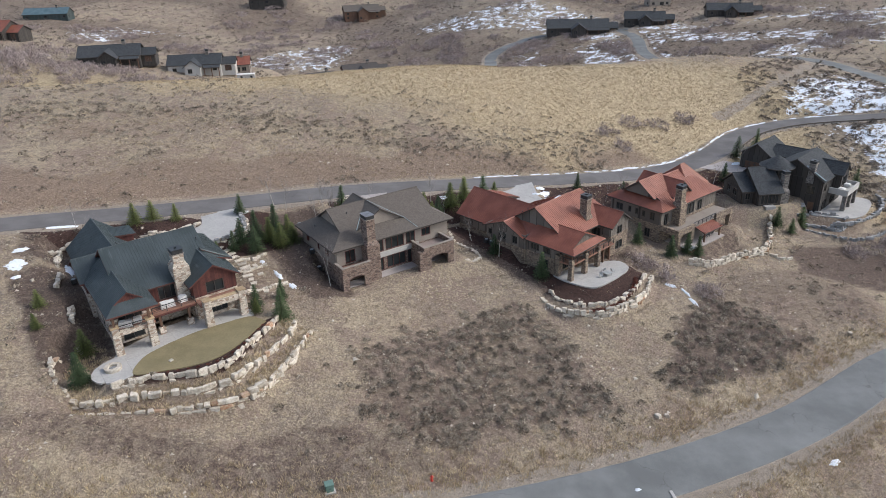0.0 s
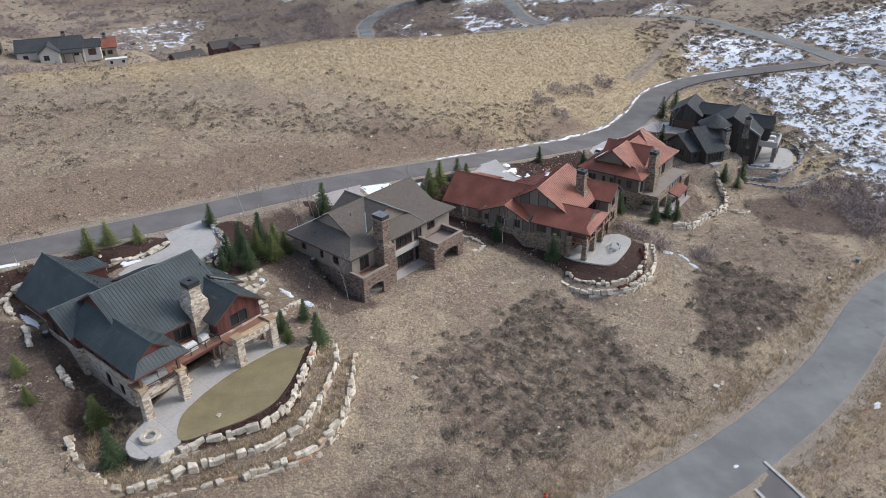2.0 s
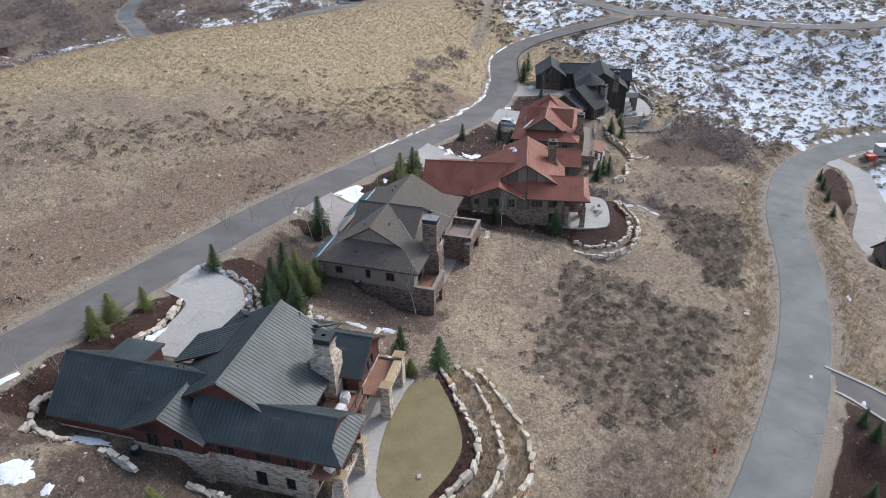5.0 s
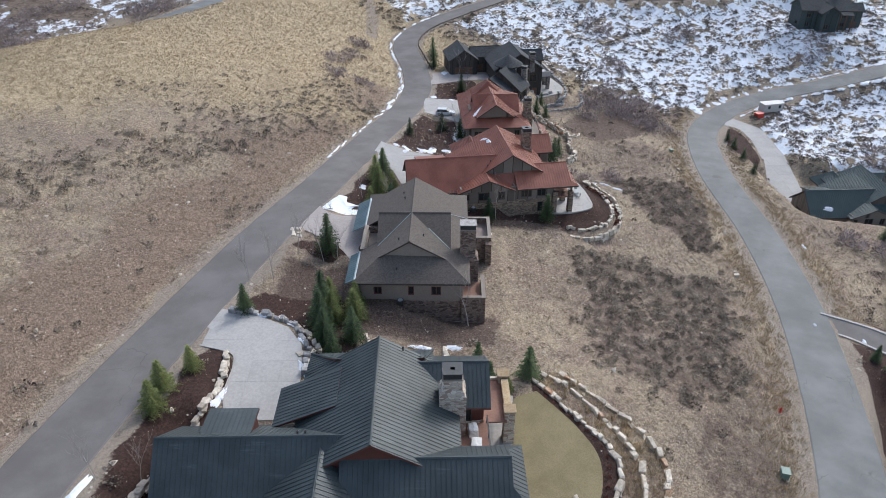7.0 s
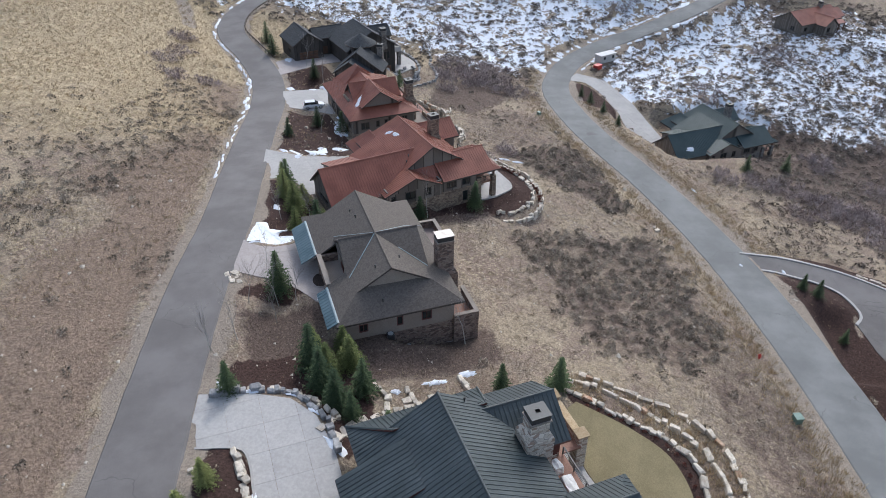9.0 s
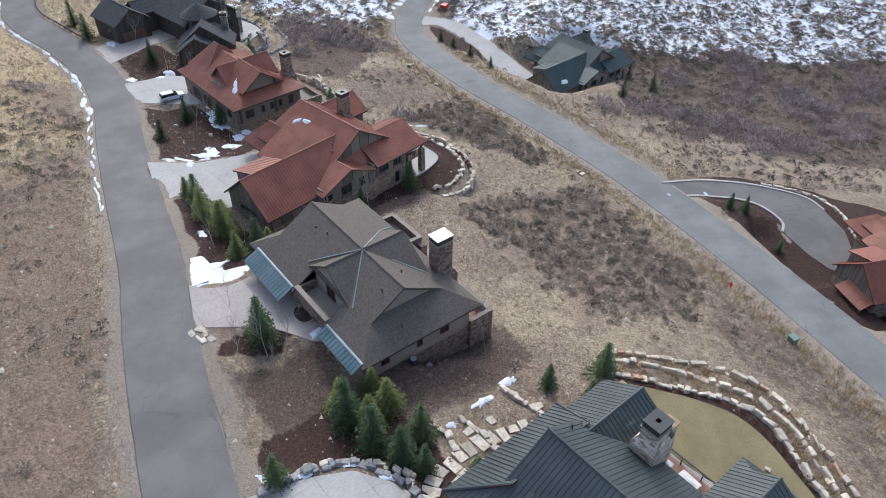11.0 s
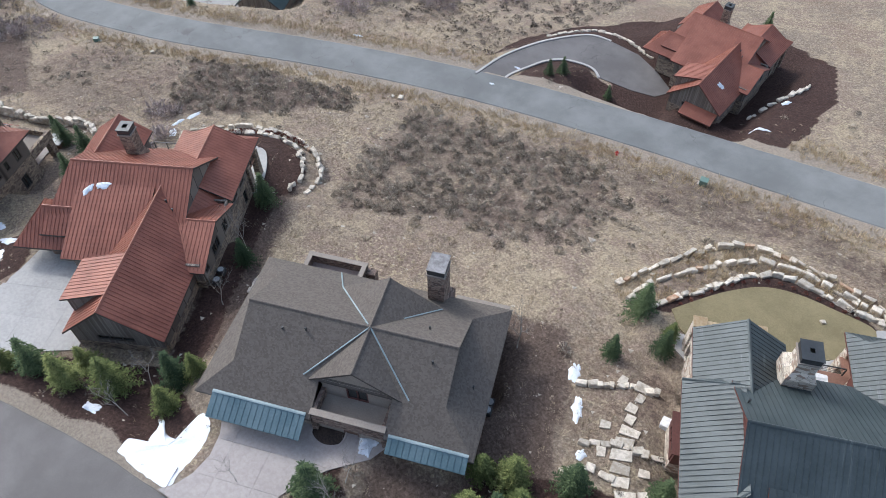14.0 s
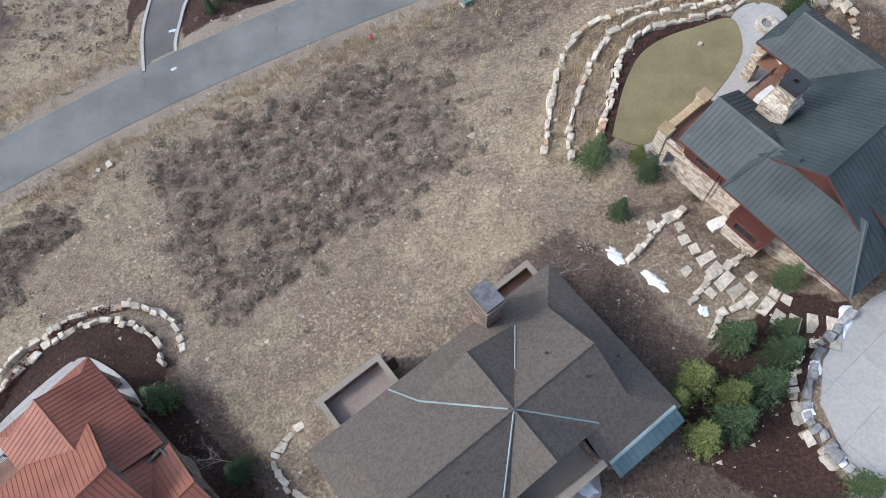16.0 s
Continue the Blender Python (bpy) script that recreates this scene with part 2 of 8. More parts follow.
# ---- ground ----
GX = [-140, -80, -50, -25, 0, 25, 55, 95, 145, 200]
GY = [0, 45, 70, 90, 112, 138, 165, 200, 235, 258, 295, 370]
RELIEF = [
    [18.9, 8.9, 1.9, -3.5, -8.0, -11.6, -16.2, -19.4, -13.8, -5.4],
    [25.1, 14.0, 6.6, 1.0, -3.0, -5.6, -10.7, -14.0, -8.5, 2.6],
    [26.6, 15.3, 9.4, 3.7, -0.3, -3.2, -7.3, -10.5, -8.0, 5.5],
    [27.4, 16.3, 11.5, 7.4, 2.6, -1.3, -4.6, -8.7, -8.1, 7.1],
    [28.1, 17.9, 13.1, 9.1, 5.4, 2.6, -1.5, -7.5, -5.8, 8.5],
    [28.8, 20.3, 15.2, 11.0, 8.0, 5.6, 0.1, -5.7, -3.5, 10.1],
    [29.2, 24.1, 20.6, 16.2, 11.8, 7.2, 2.0, -1.6, 2.3, 12.6],
    [24, 25.2, 24.3, 23.5, 21.6, 16.6, 9.6, 4.2, 9.3, 16.8],
    [12.5, 14.8, 18.2, 20.6, 21.2, 19.6, 18.4, 13.2, 12.4, 18.5],
    [5, 7, 10.5, 13, 14, 13.8, 16, 18.2, 14.6, 20],
    [-3, -4, -4, -3, -2, -1, 0, 6, 13.8, 20],
    [-14, -15, -14, -11, -7, -2.5, 2.5, 7.5, 13, 21],
]


def basis(nodes, q):
    """Weights of the nodes for smooth interpolation at q."""
    k, n = np.asarray(nodes, float), len(nodes)
    q = np.clip(q, k[0], k[-1])
    i = np.clip(np.searchsorted(k, q) - 1, 0, n - 2)
    h = k[i + 1] - k[i]
    s = (q - k[i]) / h
    eye_m = np.eye(n)
    slope = np.zeros((n, n))
    slope[0], slope[-1] = (eye_m[1] - eye_m[0]) / (k[1] - k[0]), (eye_m[-1] - eye_m[-2]) / (k[-1] - k[-2])
    for j in range(1, n - 1):
        slope[j] = (eye_m[j + 1] - eye_m[j - 1]) / (k[j + 1] - k[j - 1])
    s, h = s[:, None], h[:, None]
    return (2 * s**3 - 3 * s**2 + 1) * eye_m[i] + (s**3 - 2 * s**2 + s) * h * slope[i] + (3 * s**2 - 2 * s**3) * eye_m[i + 1] + (s**3 - s**2) * h * slope[i + 1]


def lumps(x, y, size, seed=0.0):
    """Cheap smooth bumps, between -1 and 1."""
    a, b = x / size + seed * 1.7, y / size - seed * 2.3
    return (np.sin(a * 1.9 + 1.3 * np.sin(b * 1.1 + seed)) + np.sin(b * 2.3 + 1.7 * np.sin(a * 0.9)) + np.sin((a + b) * 1.4 + np.sin(a * 2.1 - b))) / 3


def raw_height(x, y):
    z = np.einsum("ij,jk,ik->i", basis(GY, y), np.array(RELIEF), basis(GX, x))
    far_n, far_s = np.clip(y - 370, 0, 3000), np.clip(-y, 0, 3000)
    far_w, far_e = np.clip(-140 - x, 0, 3000), np.clip(x - 200, 0, 3000)
    z = z + 0.11 * far_n - 0.05 * far_s + 0.06 * far_w + 0.10 * far_e
    reach = np.clip((far_n + far_s + far_w + far_e) / 150, 0, 1)
    z = z + reach * 7 * lumps(x, y, 90, 2.0)
    return z + 0.22 * lumps(x, y, 7.0) + 0.09 * lumps(x, y, 2.3, 1.0)


def spline(points, step=2.0):
    """A smooth line through points of any dimension."""
    p = np.array(points, float)
    p = np.vstack([2 * p[0] - p[1], p, 2 * p[-1] - p[-2]])
    out = []
    for i in range(1, len(p) - 2):
        n = max(2, int(np.linalg.norm(p[i + 1, :2] - p[i, :2]) / step))
        for s in np.arange(n) / n:
            out.append(0.5 * (2 * p[i] + (p[i + 1] - p[i - 1]) * s + (2 * p[i - 1] - 5 * p[i] + 4 * p[i + 1] - p[i + 2]) * s**2 + (3 * p[i] - p[i - 1] - 3 * p[i + 1] + p[i + 2]) * s**3))
    out.append(p[-2])
    return np.array(out)


# centre lines: x, y, z
LOWER_ROAD = spline([(-420, 20, 52), (-300, 28, 42), (-220, 34, 33), (-150, 38, 24), (-100, 41, 16), (-70, 46, 10.5), (-43, 52, 5.6), (-19, 56, 1.1), (3.5, 62, -1.5), (28, 71, -3.7), (52, 83, -5.5), (74, 97.5, -6.1), (90, 105.5, -7.2), (105, 111, -8.5), (118, 112.5, -9.0), (132, 110, -8.3), (146, 102, -6.8), (160.5, 86.5, -3.2), (176, 72, 0.8), (200, 56, 6), (240, 45, 12)])
UPPER_ROAD = spline([(-360, -60, 52), (-260, -10, 42), (-190, 36, 34), (-130, 78, 26), (-100, 97, 21), (-79.5, 112.5, 17.6), (-63, 122.4, 15.2), (-46, 130.5, 13.6), (-25, 139.2, 12.4), (-8, 145.4, 11.0), (10, 153.4, 8.6), (30, 162.0, 6.0), (46, 168.4, 4.4), (62.3, 177.2, 3.4), (76, 189, 3.8), (85, 199, 4.5), (95, 206, 5.0), (108, 209.2, 5.9), (124, 207.5, 7.2), (142, 203, 9.0), (157, 199, 10.4), (167, 184, 10), (178, 164, 9), (195, 140, 10), (225, 110, 16)])
BRANCH_ROAD = spline([(153, 201, 10.2), (152, 215, 11.3), (149, 232, 12.2), (141, 255, 13.2), (128, 278, 13.2), (110, 302, 12), (97, 322, 11.4), (95, 345, 10.8), (99, 372, 10.2), (95, 395, 10)])
FAR_ROAD = spline([(97, 322, 8), (98, 300, 9), (88, 280, 11), (68, 263, 14.6), (50, 254, 15.2), (34, 253, 14.2), (22, 262, 12.6), (17, 285, 6), (17, 315, 0), (20, 345, -2), (23, 366, -1), (26, 386, 0), (45, 402, 2.5), (70, 402, 7), (100, 394, 10)])
TRACK = spline([(84, 212, 5.2), (93, 219, 6.4), (106, 231, 8), (121, 244, 9.9), (131, 253, 11.5), (140, 259, 13.2)])
for far_line in (BRANCH_ROAD, FAR_ROAD):
    keep = np.clip((far_line[:, 1] - 235) / 30, 0, 1)
    far_line[:, 2] = far_line[:, 2] * (1 - keep) + raw_height(far_line[:, 0], far_line[:, 1]) * keep
ROADS = [("road_lower", LOWER_ROAD, 3.75), ("road_upper", UPPER_ROAD, 3.65), ("road_branch", BRANCH_ROAD, 3.0), ("road_far", FAR_ROAD, 3.0)]


def near_line(x, y, line):
    """Distance to a line and the line's height there."""
    best, z = np.full(x.shape, 1e9), np.zeros(x.shape)
    for a, b in zip(line[:-1], line[1:]):
        d = b[:2] - a[:2]
        s = np.clip(((x - a[0]) * d[0] + (y - a[1]) * d[1]) / (d @ d), 0, 1)
        q = (x - a[0] - s * d[0])**2 + (y - a[1] - s * d[1])**2
        m = q < best
        best[m], z[m] = q[m], (a[2] + s * (b[2] - a[2]))[m]
    return np.sqrt(best), z


def outside(x, y, poly):
    """Signed distance to a closed outline, negative inside."""
    p = np.array(poly, float)
    best, inside = np.full(x.shape, 1e9), np.zeros(x.shape, bool)
    for (ax, ay), (bx, by) in zip(p, np.roll(p, -1, 0)):
        dx, dy = bx - ax, by - ay
        s = np.clip(((x - ax) * dx + (y - ay) * dy) / (dx * dx + dy * dy), 0, 1)
        best = np.minimum(best, (x - ax - s * dx)**2 + (y - ay - s * dy)**2)
        inside ^= ((ay > y) != (by > y)) & (x < dx * (y - ay) / (dy if dy else 1e-9) + ax)
    return np.where(inside, -1, 1) * np.sqrt(best)


def rect(o, angle, x0, x1, y0, y1):
    c, s = math.cos(radians(angle)), math.sin(radians(angle))
    return [(o[0] + u * c - v * s, o[1] + u * s + v * c) for u, v in ((x0, y0), (x1, y0), (x1, y1), (x0, y1))]


# the houses' own axes: origin and turn
H1, H2, H3, H4, H5, H6, H7 = ((-47.2, 97.9), 36.8), ((-15.5, 118.6), 34.9), ((17.2, 123.9), 44.0), ((43.0, 142.0), 38.8), ((84.0, 160.0), 45.0), ((93.2, 66.6), 38.0), ((0.05, 34.1), 10.0)

WALL_1 = [(-27.0, 91.8), (-28.2, 88.4), (-29.5, 85.0), (-30.6, 81.8), (-32.6, 79.0), (-35.6, 77.6), (-40.8, 76.6), (-45.6, 75.0)]
WALL_2 = [(-24.3, 92.0), (-24.7, 88.8), (-26.4, 84.4), (-28.6, 79.6), (-31.4, 76.6), (-35.4, 75.1), (-41.2, 74.3), (-46.8, 72.9), (-50.0, 73.4), (-53.0, 76.0)]
WALL_3 = [(-21.8, 90.6), (-23.0, 85.8), (-24.7, 80.4), (-27.0, 76.4), (-31.4, 73.6), (-37.8, 72.3), (-43.8, 71.7), (-48.6, 71.0)]
LAWN = [(-28.4, 90.8), (-29.6, 87.3), (-30.8, 84.4), (-32.8, 81.2), (-35.6, 79.3), (-39.0, 78.2), (-43.2, 77.4), (-43.5, 81.2), (-42.0, 83.9), (-39.8, 86.4), (-37.6, 88.4), (-34.7, 90.3), (-31.2, 92.2)]
PATIO_1 = [(-43.2, 77.2), (-43.9, 76.4), (-44.9, 75.7), (-46.2, 75.4), (-47.4, 75.7), (-48.4, 76.4), (-49.0, 77.5), (-49.1, 78.8), (-48.6, 80.1), (-47.6, 81.5), (-47.6, 83.6), (-43.0, 90.0), (-36.0, 95.0), (-31.6, 94.4), (-30.6, 92.6), (-34.7, 90.4), (-37.6, 88.5), (-39.8, 86.5), (-42.0, 84.0), (-43.5, 81.3)]
DRIVE_1 = [(-48.6, 125.3), (-47.3, 122.0), (-47.0, 120.2), (-48.4, 118.6), (-51.6, 116.3), (-54.0, 113.2), (-50.5, 108.6), (-46.5, 110.4), (-44.0, 112.2), (-41.0, 115.4), (-39.8, 118.8), (-40.4, 122.6), (-42.3, 127.8)]
DRIVE_2 = [(-13.4, 139.3), (-20.5, 137.0), (-20.4, 133.4), (-20.2, 131.8), (-20.2, 129.6), (-20.8, 127.5), (-21.6, 125.6), (-22.2, 124.2), (-22.2, 122.6), (-19.4, 121.5), (-13.5, 123.5), (-8.0, 128.5), (-7.5, 131.0), (-9.9, 131.6), (-12.0, 133.0), (-13.3, 134.6), (-13.9, 136.4), (-13.9, 138.0)]
DRIVE_3 = [(19.5, 154.0), (9.2, 149.6), (10.8, 147.6), (11.4, 144.4), (8.2, 139.8), (12.6, 135.4), (19.0, 131.5), (25.0, 137.0), (22.6, 140.8), (20.0, 146.5)]
DRIVE_4 = [(47.4, 165.0), (55.6, 169.4), (59.0, 161.5), (57.0, 153.0), (50.0, 148.5), (46.2, 153.0)]
DRIVE_5 = [(66.6, 175.8), (74.2, 182.0), (89.0, 175.0), (91.0, 169.0), (84.0, 164.5), (76.5, 171.0)]
DRIVE_6 = [(117.4, 109.6), (123.0, 107.6), (121.5, 99.0), (109.5, 89.8), (96.0, 82.8), (88.0, 78.0), (82.6, 84.2), (92.0, 89.5), (102.2, 93.0), (113.0, 99.5), (117.5, 104.0)]
DRIVE_7 = [(23.2, 66.2), (27.6, 67.6), (28.6, 62.0), (28.8, 58.3), (28.4, 53.0), (27.4, 48.4), (25.6, 43.6), (23.8, 41.2), (21.0, 40.1), (15.2, 39.1), (10.0, 40.4), (4.5, 43.0), (5.5, 46.6), (9.0, 48.6), (12.6, 49.8), (14.6, 50.6), (16.6, 49.6), (18.8, 49.9), (21.9, 51.9), (23.4, 55.0), (23.8, 58.6), (24.0, 63.0)]
PATIO_3 = [(18.8, 113.6), (20.2, 111.6), (22.0, 110.0), (23.9, 108.8), (25.2, 108.4), (26.5, 108.8), (28.0, 110.0), (29.6, 111.4), (31.4, 113.2), (33.0, 115.2), (33.2, 117.0), (31.2, 119.0), (24.0, 117.0)]
PATIO_3 = [(x, y) for x, y, z in spline([(x, y, 0) for x, y in PATIO_3 + PATIO_3[:1]], 0.8)[:-1]]
PATIO_4 = rect(*H4, -3.0, 9.0, -14.5, -5.0)
PATIO_5 = [(86.0, 152.0), (90.3, 150.2), (93.6, 149.2), (97.5, 151.0), (100.4, 154.1), (103.2, 158.0), (104.0, 160.6), (102.0, 162.8), (97.0, 165.0), (90.0, 158.0)]
PATIO_5 = [(x, y) for x, y, z in spline([(x, y, 0) for x, y in PATIO_5 + PATIO_5[:1]], 0.9)[:-1]]
WALL_A3 = [(16.2, 107.6), (17.6, 104.8), (21.6, 102.8), (27.0, 103.4), (31.8, 106.2), (35.6, 110.8), (37.4, 115.0)]
WALL_B3 = [(17.6, 109.0), (19.4, 106.4), (22.8, 104.5), (27.0, 104.9), (30.8, 107.4), (34.0, 111.2), (36.0, 115.2)]
WALL_4 = [(48.0, 124.2), (51.6, 124.4), (55.0, 126.4), (59.0, 129.6), (63.0, 131.4), (66.5, 133.6), (69.5, 137.5), (71.5, 141.0), (74.6, 149.0)]
WALL_5 = [(108.6, 165.0), (107.6, 160.8), (104.6, 156.0), (100.8, 152.4), (96.0, 149.0), (92.0, 147.6), (88.0, 147.8)]
WALL_6 = [(115.4, 155.0), (112.6, 151.4), (108.6, 149.4), (104.0, 148.2), (100.0, 146.2), (96.0, 143.8), (92.0, 142.8), (88.4, 144.4), (84.6, 147.2), (81.8, 149.6)]


def flat(z):
    return lambda x, y: z + 0 * x


def sloped(x0, y0, z0, x1, y1, z1):
    """A plane that falls from one place to another and is level across."""
    dx, dy = x1 - x0, y1 - y0
    return lambda x, y: z0 + (z1 - z0) * ((x - x0) * dx + (y - y0) * dy) / (dx * dx + dy * dy)


PLANE = {
    "drive_1": sloped(-45, 127, 13.6, -50.5, 110, 12.75), "drive_2": sloped(-20, 137.5, 12.1, -14, 126, 10.9), "drive_3": sloped(14.5, 151, 8.0, 15, 134, 6.6),
    "drive_4": sloped(48, 168, 4.0, 52, 151, 4.3), "drive_5": sloped(70.5, 179, 3.3, 84, 168, 2.6), "drive_6": sloped(120, 108, -9.0, 88, 82, -13.2), "drive_7": sloped(26.5, 67, -3.6, 14, 45, -5.6),
}
PADS = [  # outline, height, width of the bank round it
    (rect(*H2, -11.5, 14.5, -1.0, 9.0), flat(10.6), 5.0), (rect(*H2, -10.0, 13.0, -12.5, -1.0), flat(6.9), 3.0),
    (rect(*H3, -6.0, 17.0, -1.0, 18.0), flat(6.5), 4.5), (rect(*H3, -6.5, 14.0, -13.0, -1.0), flat(4.45), 3.0),
    (rect(*H4, -6.0, 16.0, -4.0, 8.0), flat(4.2), 4.5), (rect(*H4, -6.0, 16.0, -13.0, -4.0), flat(1.4), 3.5),
    (rect(*H5, -2.0, 19.0, -2.0, 18.0), flat(2.6), 5.0), ([(66.5, 151.0), (79.5, 150.5), (84.0, 156.0), (84.0, 164.0), (66.5, 164.0)], flat(2.0), 4.0), (WALL_6 + [(84.0, 152.0), (104.0, 163.0)], flat(-3.2), 1.2), (PATIO_5, flat(-1.0), 2.5),
    (rect(*H6, -6.0, 16.0, -2.0, 18.0), flat(-14.2), 5.0), (rect(*H7, -6.0, 16.0, -2.0, 18.0), flat(-5.8), 5.0), (rect(*H7, -8.0, 2.0, 13.9, 19.0), flat(-3.5), 2.5), (rect(*H7, -7.0, 15.0, -14.0, -2.0), flat(-6.0), 4.0), (rect(*H6, -7.0, 15.0, -16.0, -7.0), flat(-15.3), 7.0),
    (rect(*H1, -10.0, 2.0, 6.0, 20.0), flat(12.7), 4.0), (rect(*H1, -10.0, 10.0, -13.0, 1.0), flat(9.55), 4.0),
    (WALL_3 + [(-56, 84), (-48, 92), (-33, 99)], flat(7.35), 0.9), (WALL_2 + [(-56, 84), (-48, 92), (-33, 99)], flat(8.45), 0.8), (WALL_1 + [(-49.6, 78.8), (-48.0, 83.5), (-43, 92), (-33, 99), (-28, 95)], flat(9.52), 0.7),
    (WALL_A3 + [(33, 122), (20, 115)], flat(2.85), 0.9), (WALL_B3 + [(33, 122), (20, 115)], flat(3.4), 0.8), (PATIO_3, flat(4.3), 2.0),
    (DRIVE_1, PLANE["drive_1"], 2.5), (DRIVE_2, PLANE["drive_2"], 3.0), (DRIVE_3, PLANE["drive_3"], 3.0), (DRIVE_4, PLANE["drive_4"], 3.0), (DRIVE_5, PLANE["drive_5"], 3.0), (DRIVE_6, PLANE["drive_6"], 3.0), (DRIVE_7, PLANE["drive_7"], 3.0),
]

# far buildings: x, y, turn, length, width, roof, wall, label, foot, storeys, wing
FAR_SITES = [(-272, 498), (-140, 579), (-65, 563), (73, 399), (110, 400), (153, 393), (127, 437), (176, 38), (192, 103)]
PADS += [([(-200, 268), (-175, 246), (-100, 244), (-72, 256), (-74, 290), (-150, 300)], sloped(-124, 263, 20.4, -88, 266, 14.6), 26.0)]
PADS += [([(x - 9, y - 7), (x + 9, y - 7), (x + 9, y + 7), (x - 9, y + 7)], flat(float(raw_height(np.array([float(x)]), np.array([float(y)]))[0])), 9.0) for x, y in FAR_SITES[:-2]]
PADS += [([(x - 9, y - 7), (x + 9, y - 7), (x + 9, y + 7), (x - 9, y + 7)], flat(z), 16.0) for x, y, z in ((176, 38, -4.0), (192, 103, 5.0), (-42.7, 346, -2.4), (-60, 332, -3.2))]


def smooth(v):
    v = np.clip(v, 0, 1)
    return v * v * (3 - 2 * v)


def box_pick(x, y, pts, pad):
    p = np.array(pts)[:, :2]
    return (x > p[:, 0].min() - pad) & (x < p[:, 0].max() + pad) & (y > p[:, 1].min() - pad) & (y < p[:, 1].max() + pad)


def height(x, y):
    x, y = np.atleast_1d(np.asarray(x, float)), np.atleast_1d(np.asarray(y, float))
    z = raw_height(x, y)
    for name, line, half in ROADS:
        m = box_pick(x, y, line, 14)
        if m.any():
            d, rz = near_line(x[m], y[m], line)
            w = 1 - smooth((d - half - 0.8) / 7.0)
            z[m] = z[m] * (1 - w) + (rz - 0.07) * w
    for outline, plane, bank in PADS:
        m = box_pick(x, y, outline, bank)
        if m.any():
            w = 1 - smooth(outside(x[m], y[m], outline) / bank)
            z[m] = z[m] * (1 - w) + (plane(x[m], y[m]) - 0.05) * w
    for name, line, half in ROADS:
        m = box_pick(x, y, line, 6)
        if m.any():
            d, rz = near_line(x[m], y[m], line)
            w = 1 - smooth((d - half) / 1.2)
            z[m] = z[m] * (1 - w) + (rz - 0.07) * w
    return z


def h_at(x, y):
    return float(height(x, y)[0])


def mesh_from(name, verts, faces, mats, face_mats=None, shade=False):
    me = bpy.data.meshes.new(name)
    me.from_pydata([tuple(v) for v in verts], [], faces)
    for m in mats:
        me.materials.append(m)
    if face_mats is not None:
        me.polygons.foreach_set("material_index", face_mats)
    if shade:
        me.polygons.foreach_set("use_smooth", [True] * len(me.polygons))
    me.update()
    return me


def steps(*runs):
    """Coordinates in runs of (from, to, step)."""
    out = []
    for a, b, s in runs:
        out += list(np.arange(a, b, s))
    return np.array(out + [runs[-1][1]])


MULCH = [[(116, 106.6), (112, 101.5), (106, 97), (100, 94.5), (95, 94), (97, 100), (104, 105.5), (112, 108)], [(-49.2, 125.2), (-47.4, 121.4), (-48.8, 118.2), (-53.0, 115.6), (-58, 113.2), (-66, 109.6), (-74, 110.0), (-63.5, 118.6)],
         [(-41, 127.5), (-39, 122.4), (-38, 118.6), (-40.6, 113.6), (-44, 111), (-41, 109.4), (-36, 111.6), (-31, 116), (-29.6, 121), (-33, 124), (-36.6, 127)], [(-25, 134), (-23, 128), (-20, 126.5), (-20, 130), (-22, 133)],
         [(-13, 139), (-8.6, 134.6), (-4, 134), (1, 134.6), (6, 139.6), (10.4, 144.2), (8.6, 148)], rect(*H3, -8.6, -5.5, -9.0, 17.0),
         [(21, 153), (23.4, 141), (28, 137.4), (36, 146), (45.5, 153.6), (43.4, 165)], [(54, 169), (60, 161), (70, 160), (78, 170), (67, 174.6)],
         [(24, 55), (22.6, 51), (19, 49.2), (14.6, 50.2), (10, 49.4), (5, 48.2), (-8, 49.6), (-18.5, 46), (-16, 30), (-10, 18), (4, 14), (16, 20), (24, 30), (28.5, 40), (32.6, 52), (31.5, 62), (30.2, 56)],
         [(22.6, 66), (14, 62.6), (8, 60.6), (-6, 55.6), (-19.5, 51.0), (-17, 46), (4, 49), (14, 51), (20, 50.4), (22.8, 53), (23, 58)],
         WALL_B3[1:] + [(33.6, 117.6), (31.4, 113.0), (28.0, 109.8), (25.4, 108.2), (22.0, 109.6), (18.8, 113.0), (17.6, 109.4)], WALL_1[:-1] + [(-43.2, 77.2), (-39, 77.9), (-35.6, 79.0), (-32.8, 80.9), (-30.6, 84.2), (-29.4, 87.1), (-28.2, 90.6)]]
SAGE_1 = [(23.9, 81.7), (10, 77.0), (-3.5, 73.0), (-11.1, 78.1), (-15.1, 87.7), (-8, 93.1), (0.1, 96.7), (4.9, 101.2), (10.6, 106.4), (16.6, 102.4), (20.4, 92.3)]
SAGE_2 = [(47.2, 113.5), (54.0, 108.9), (62.3, 103.5), (54.2, 96.2), (38.1, 88.3), (33.8, 89.3), (35.7, 95.3), (40, 105)]


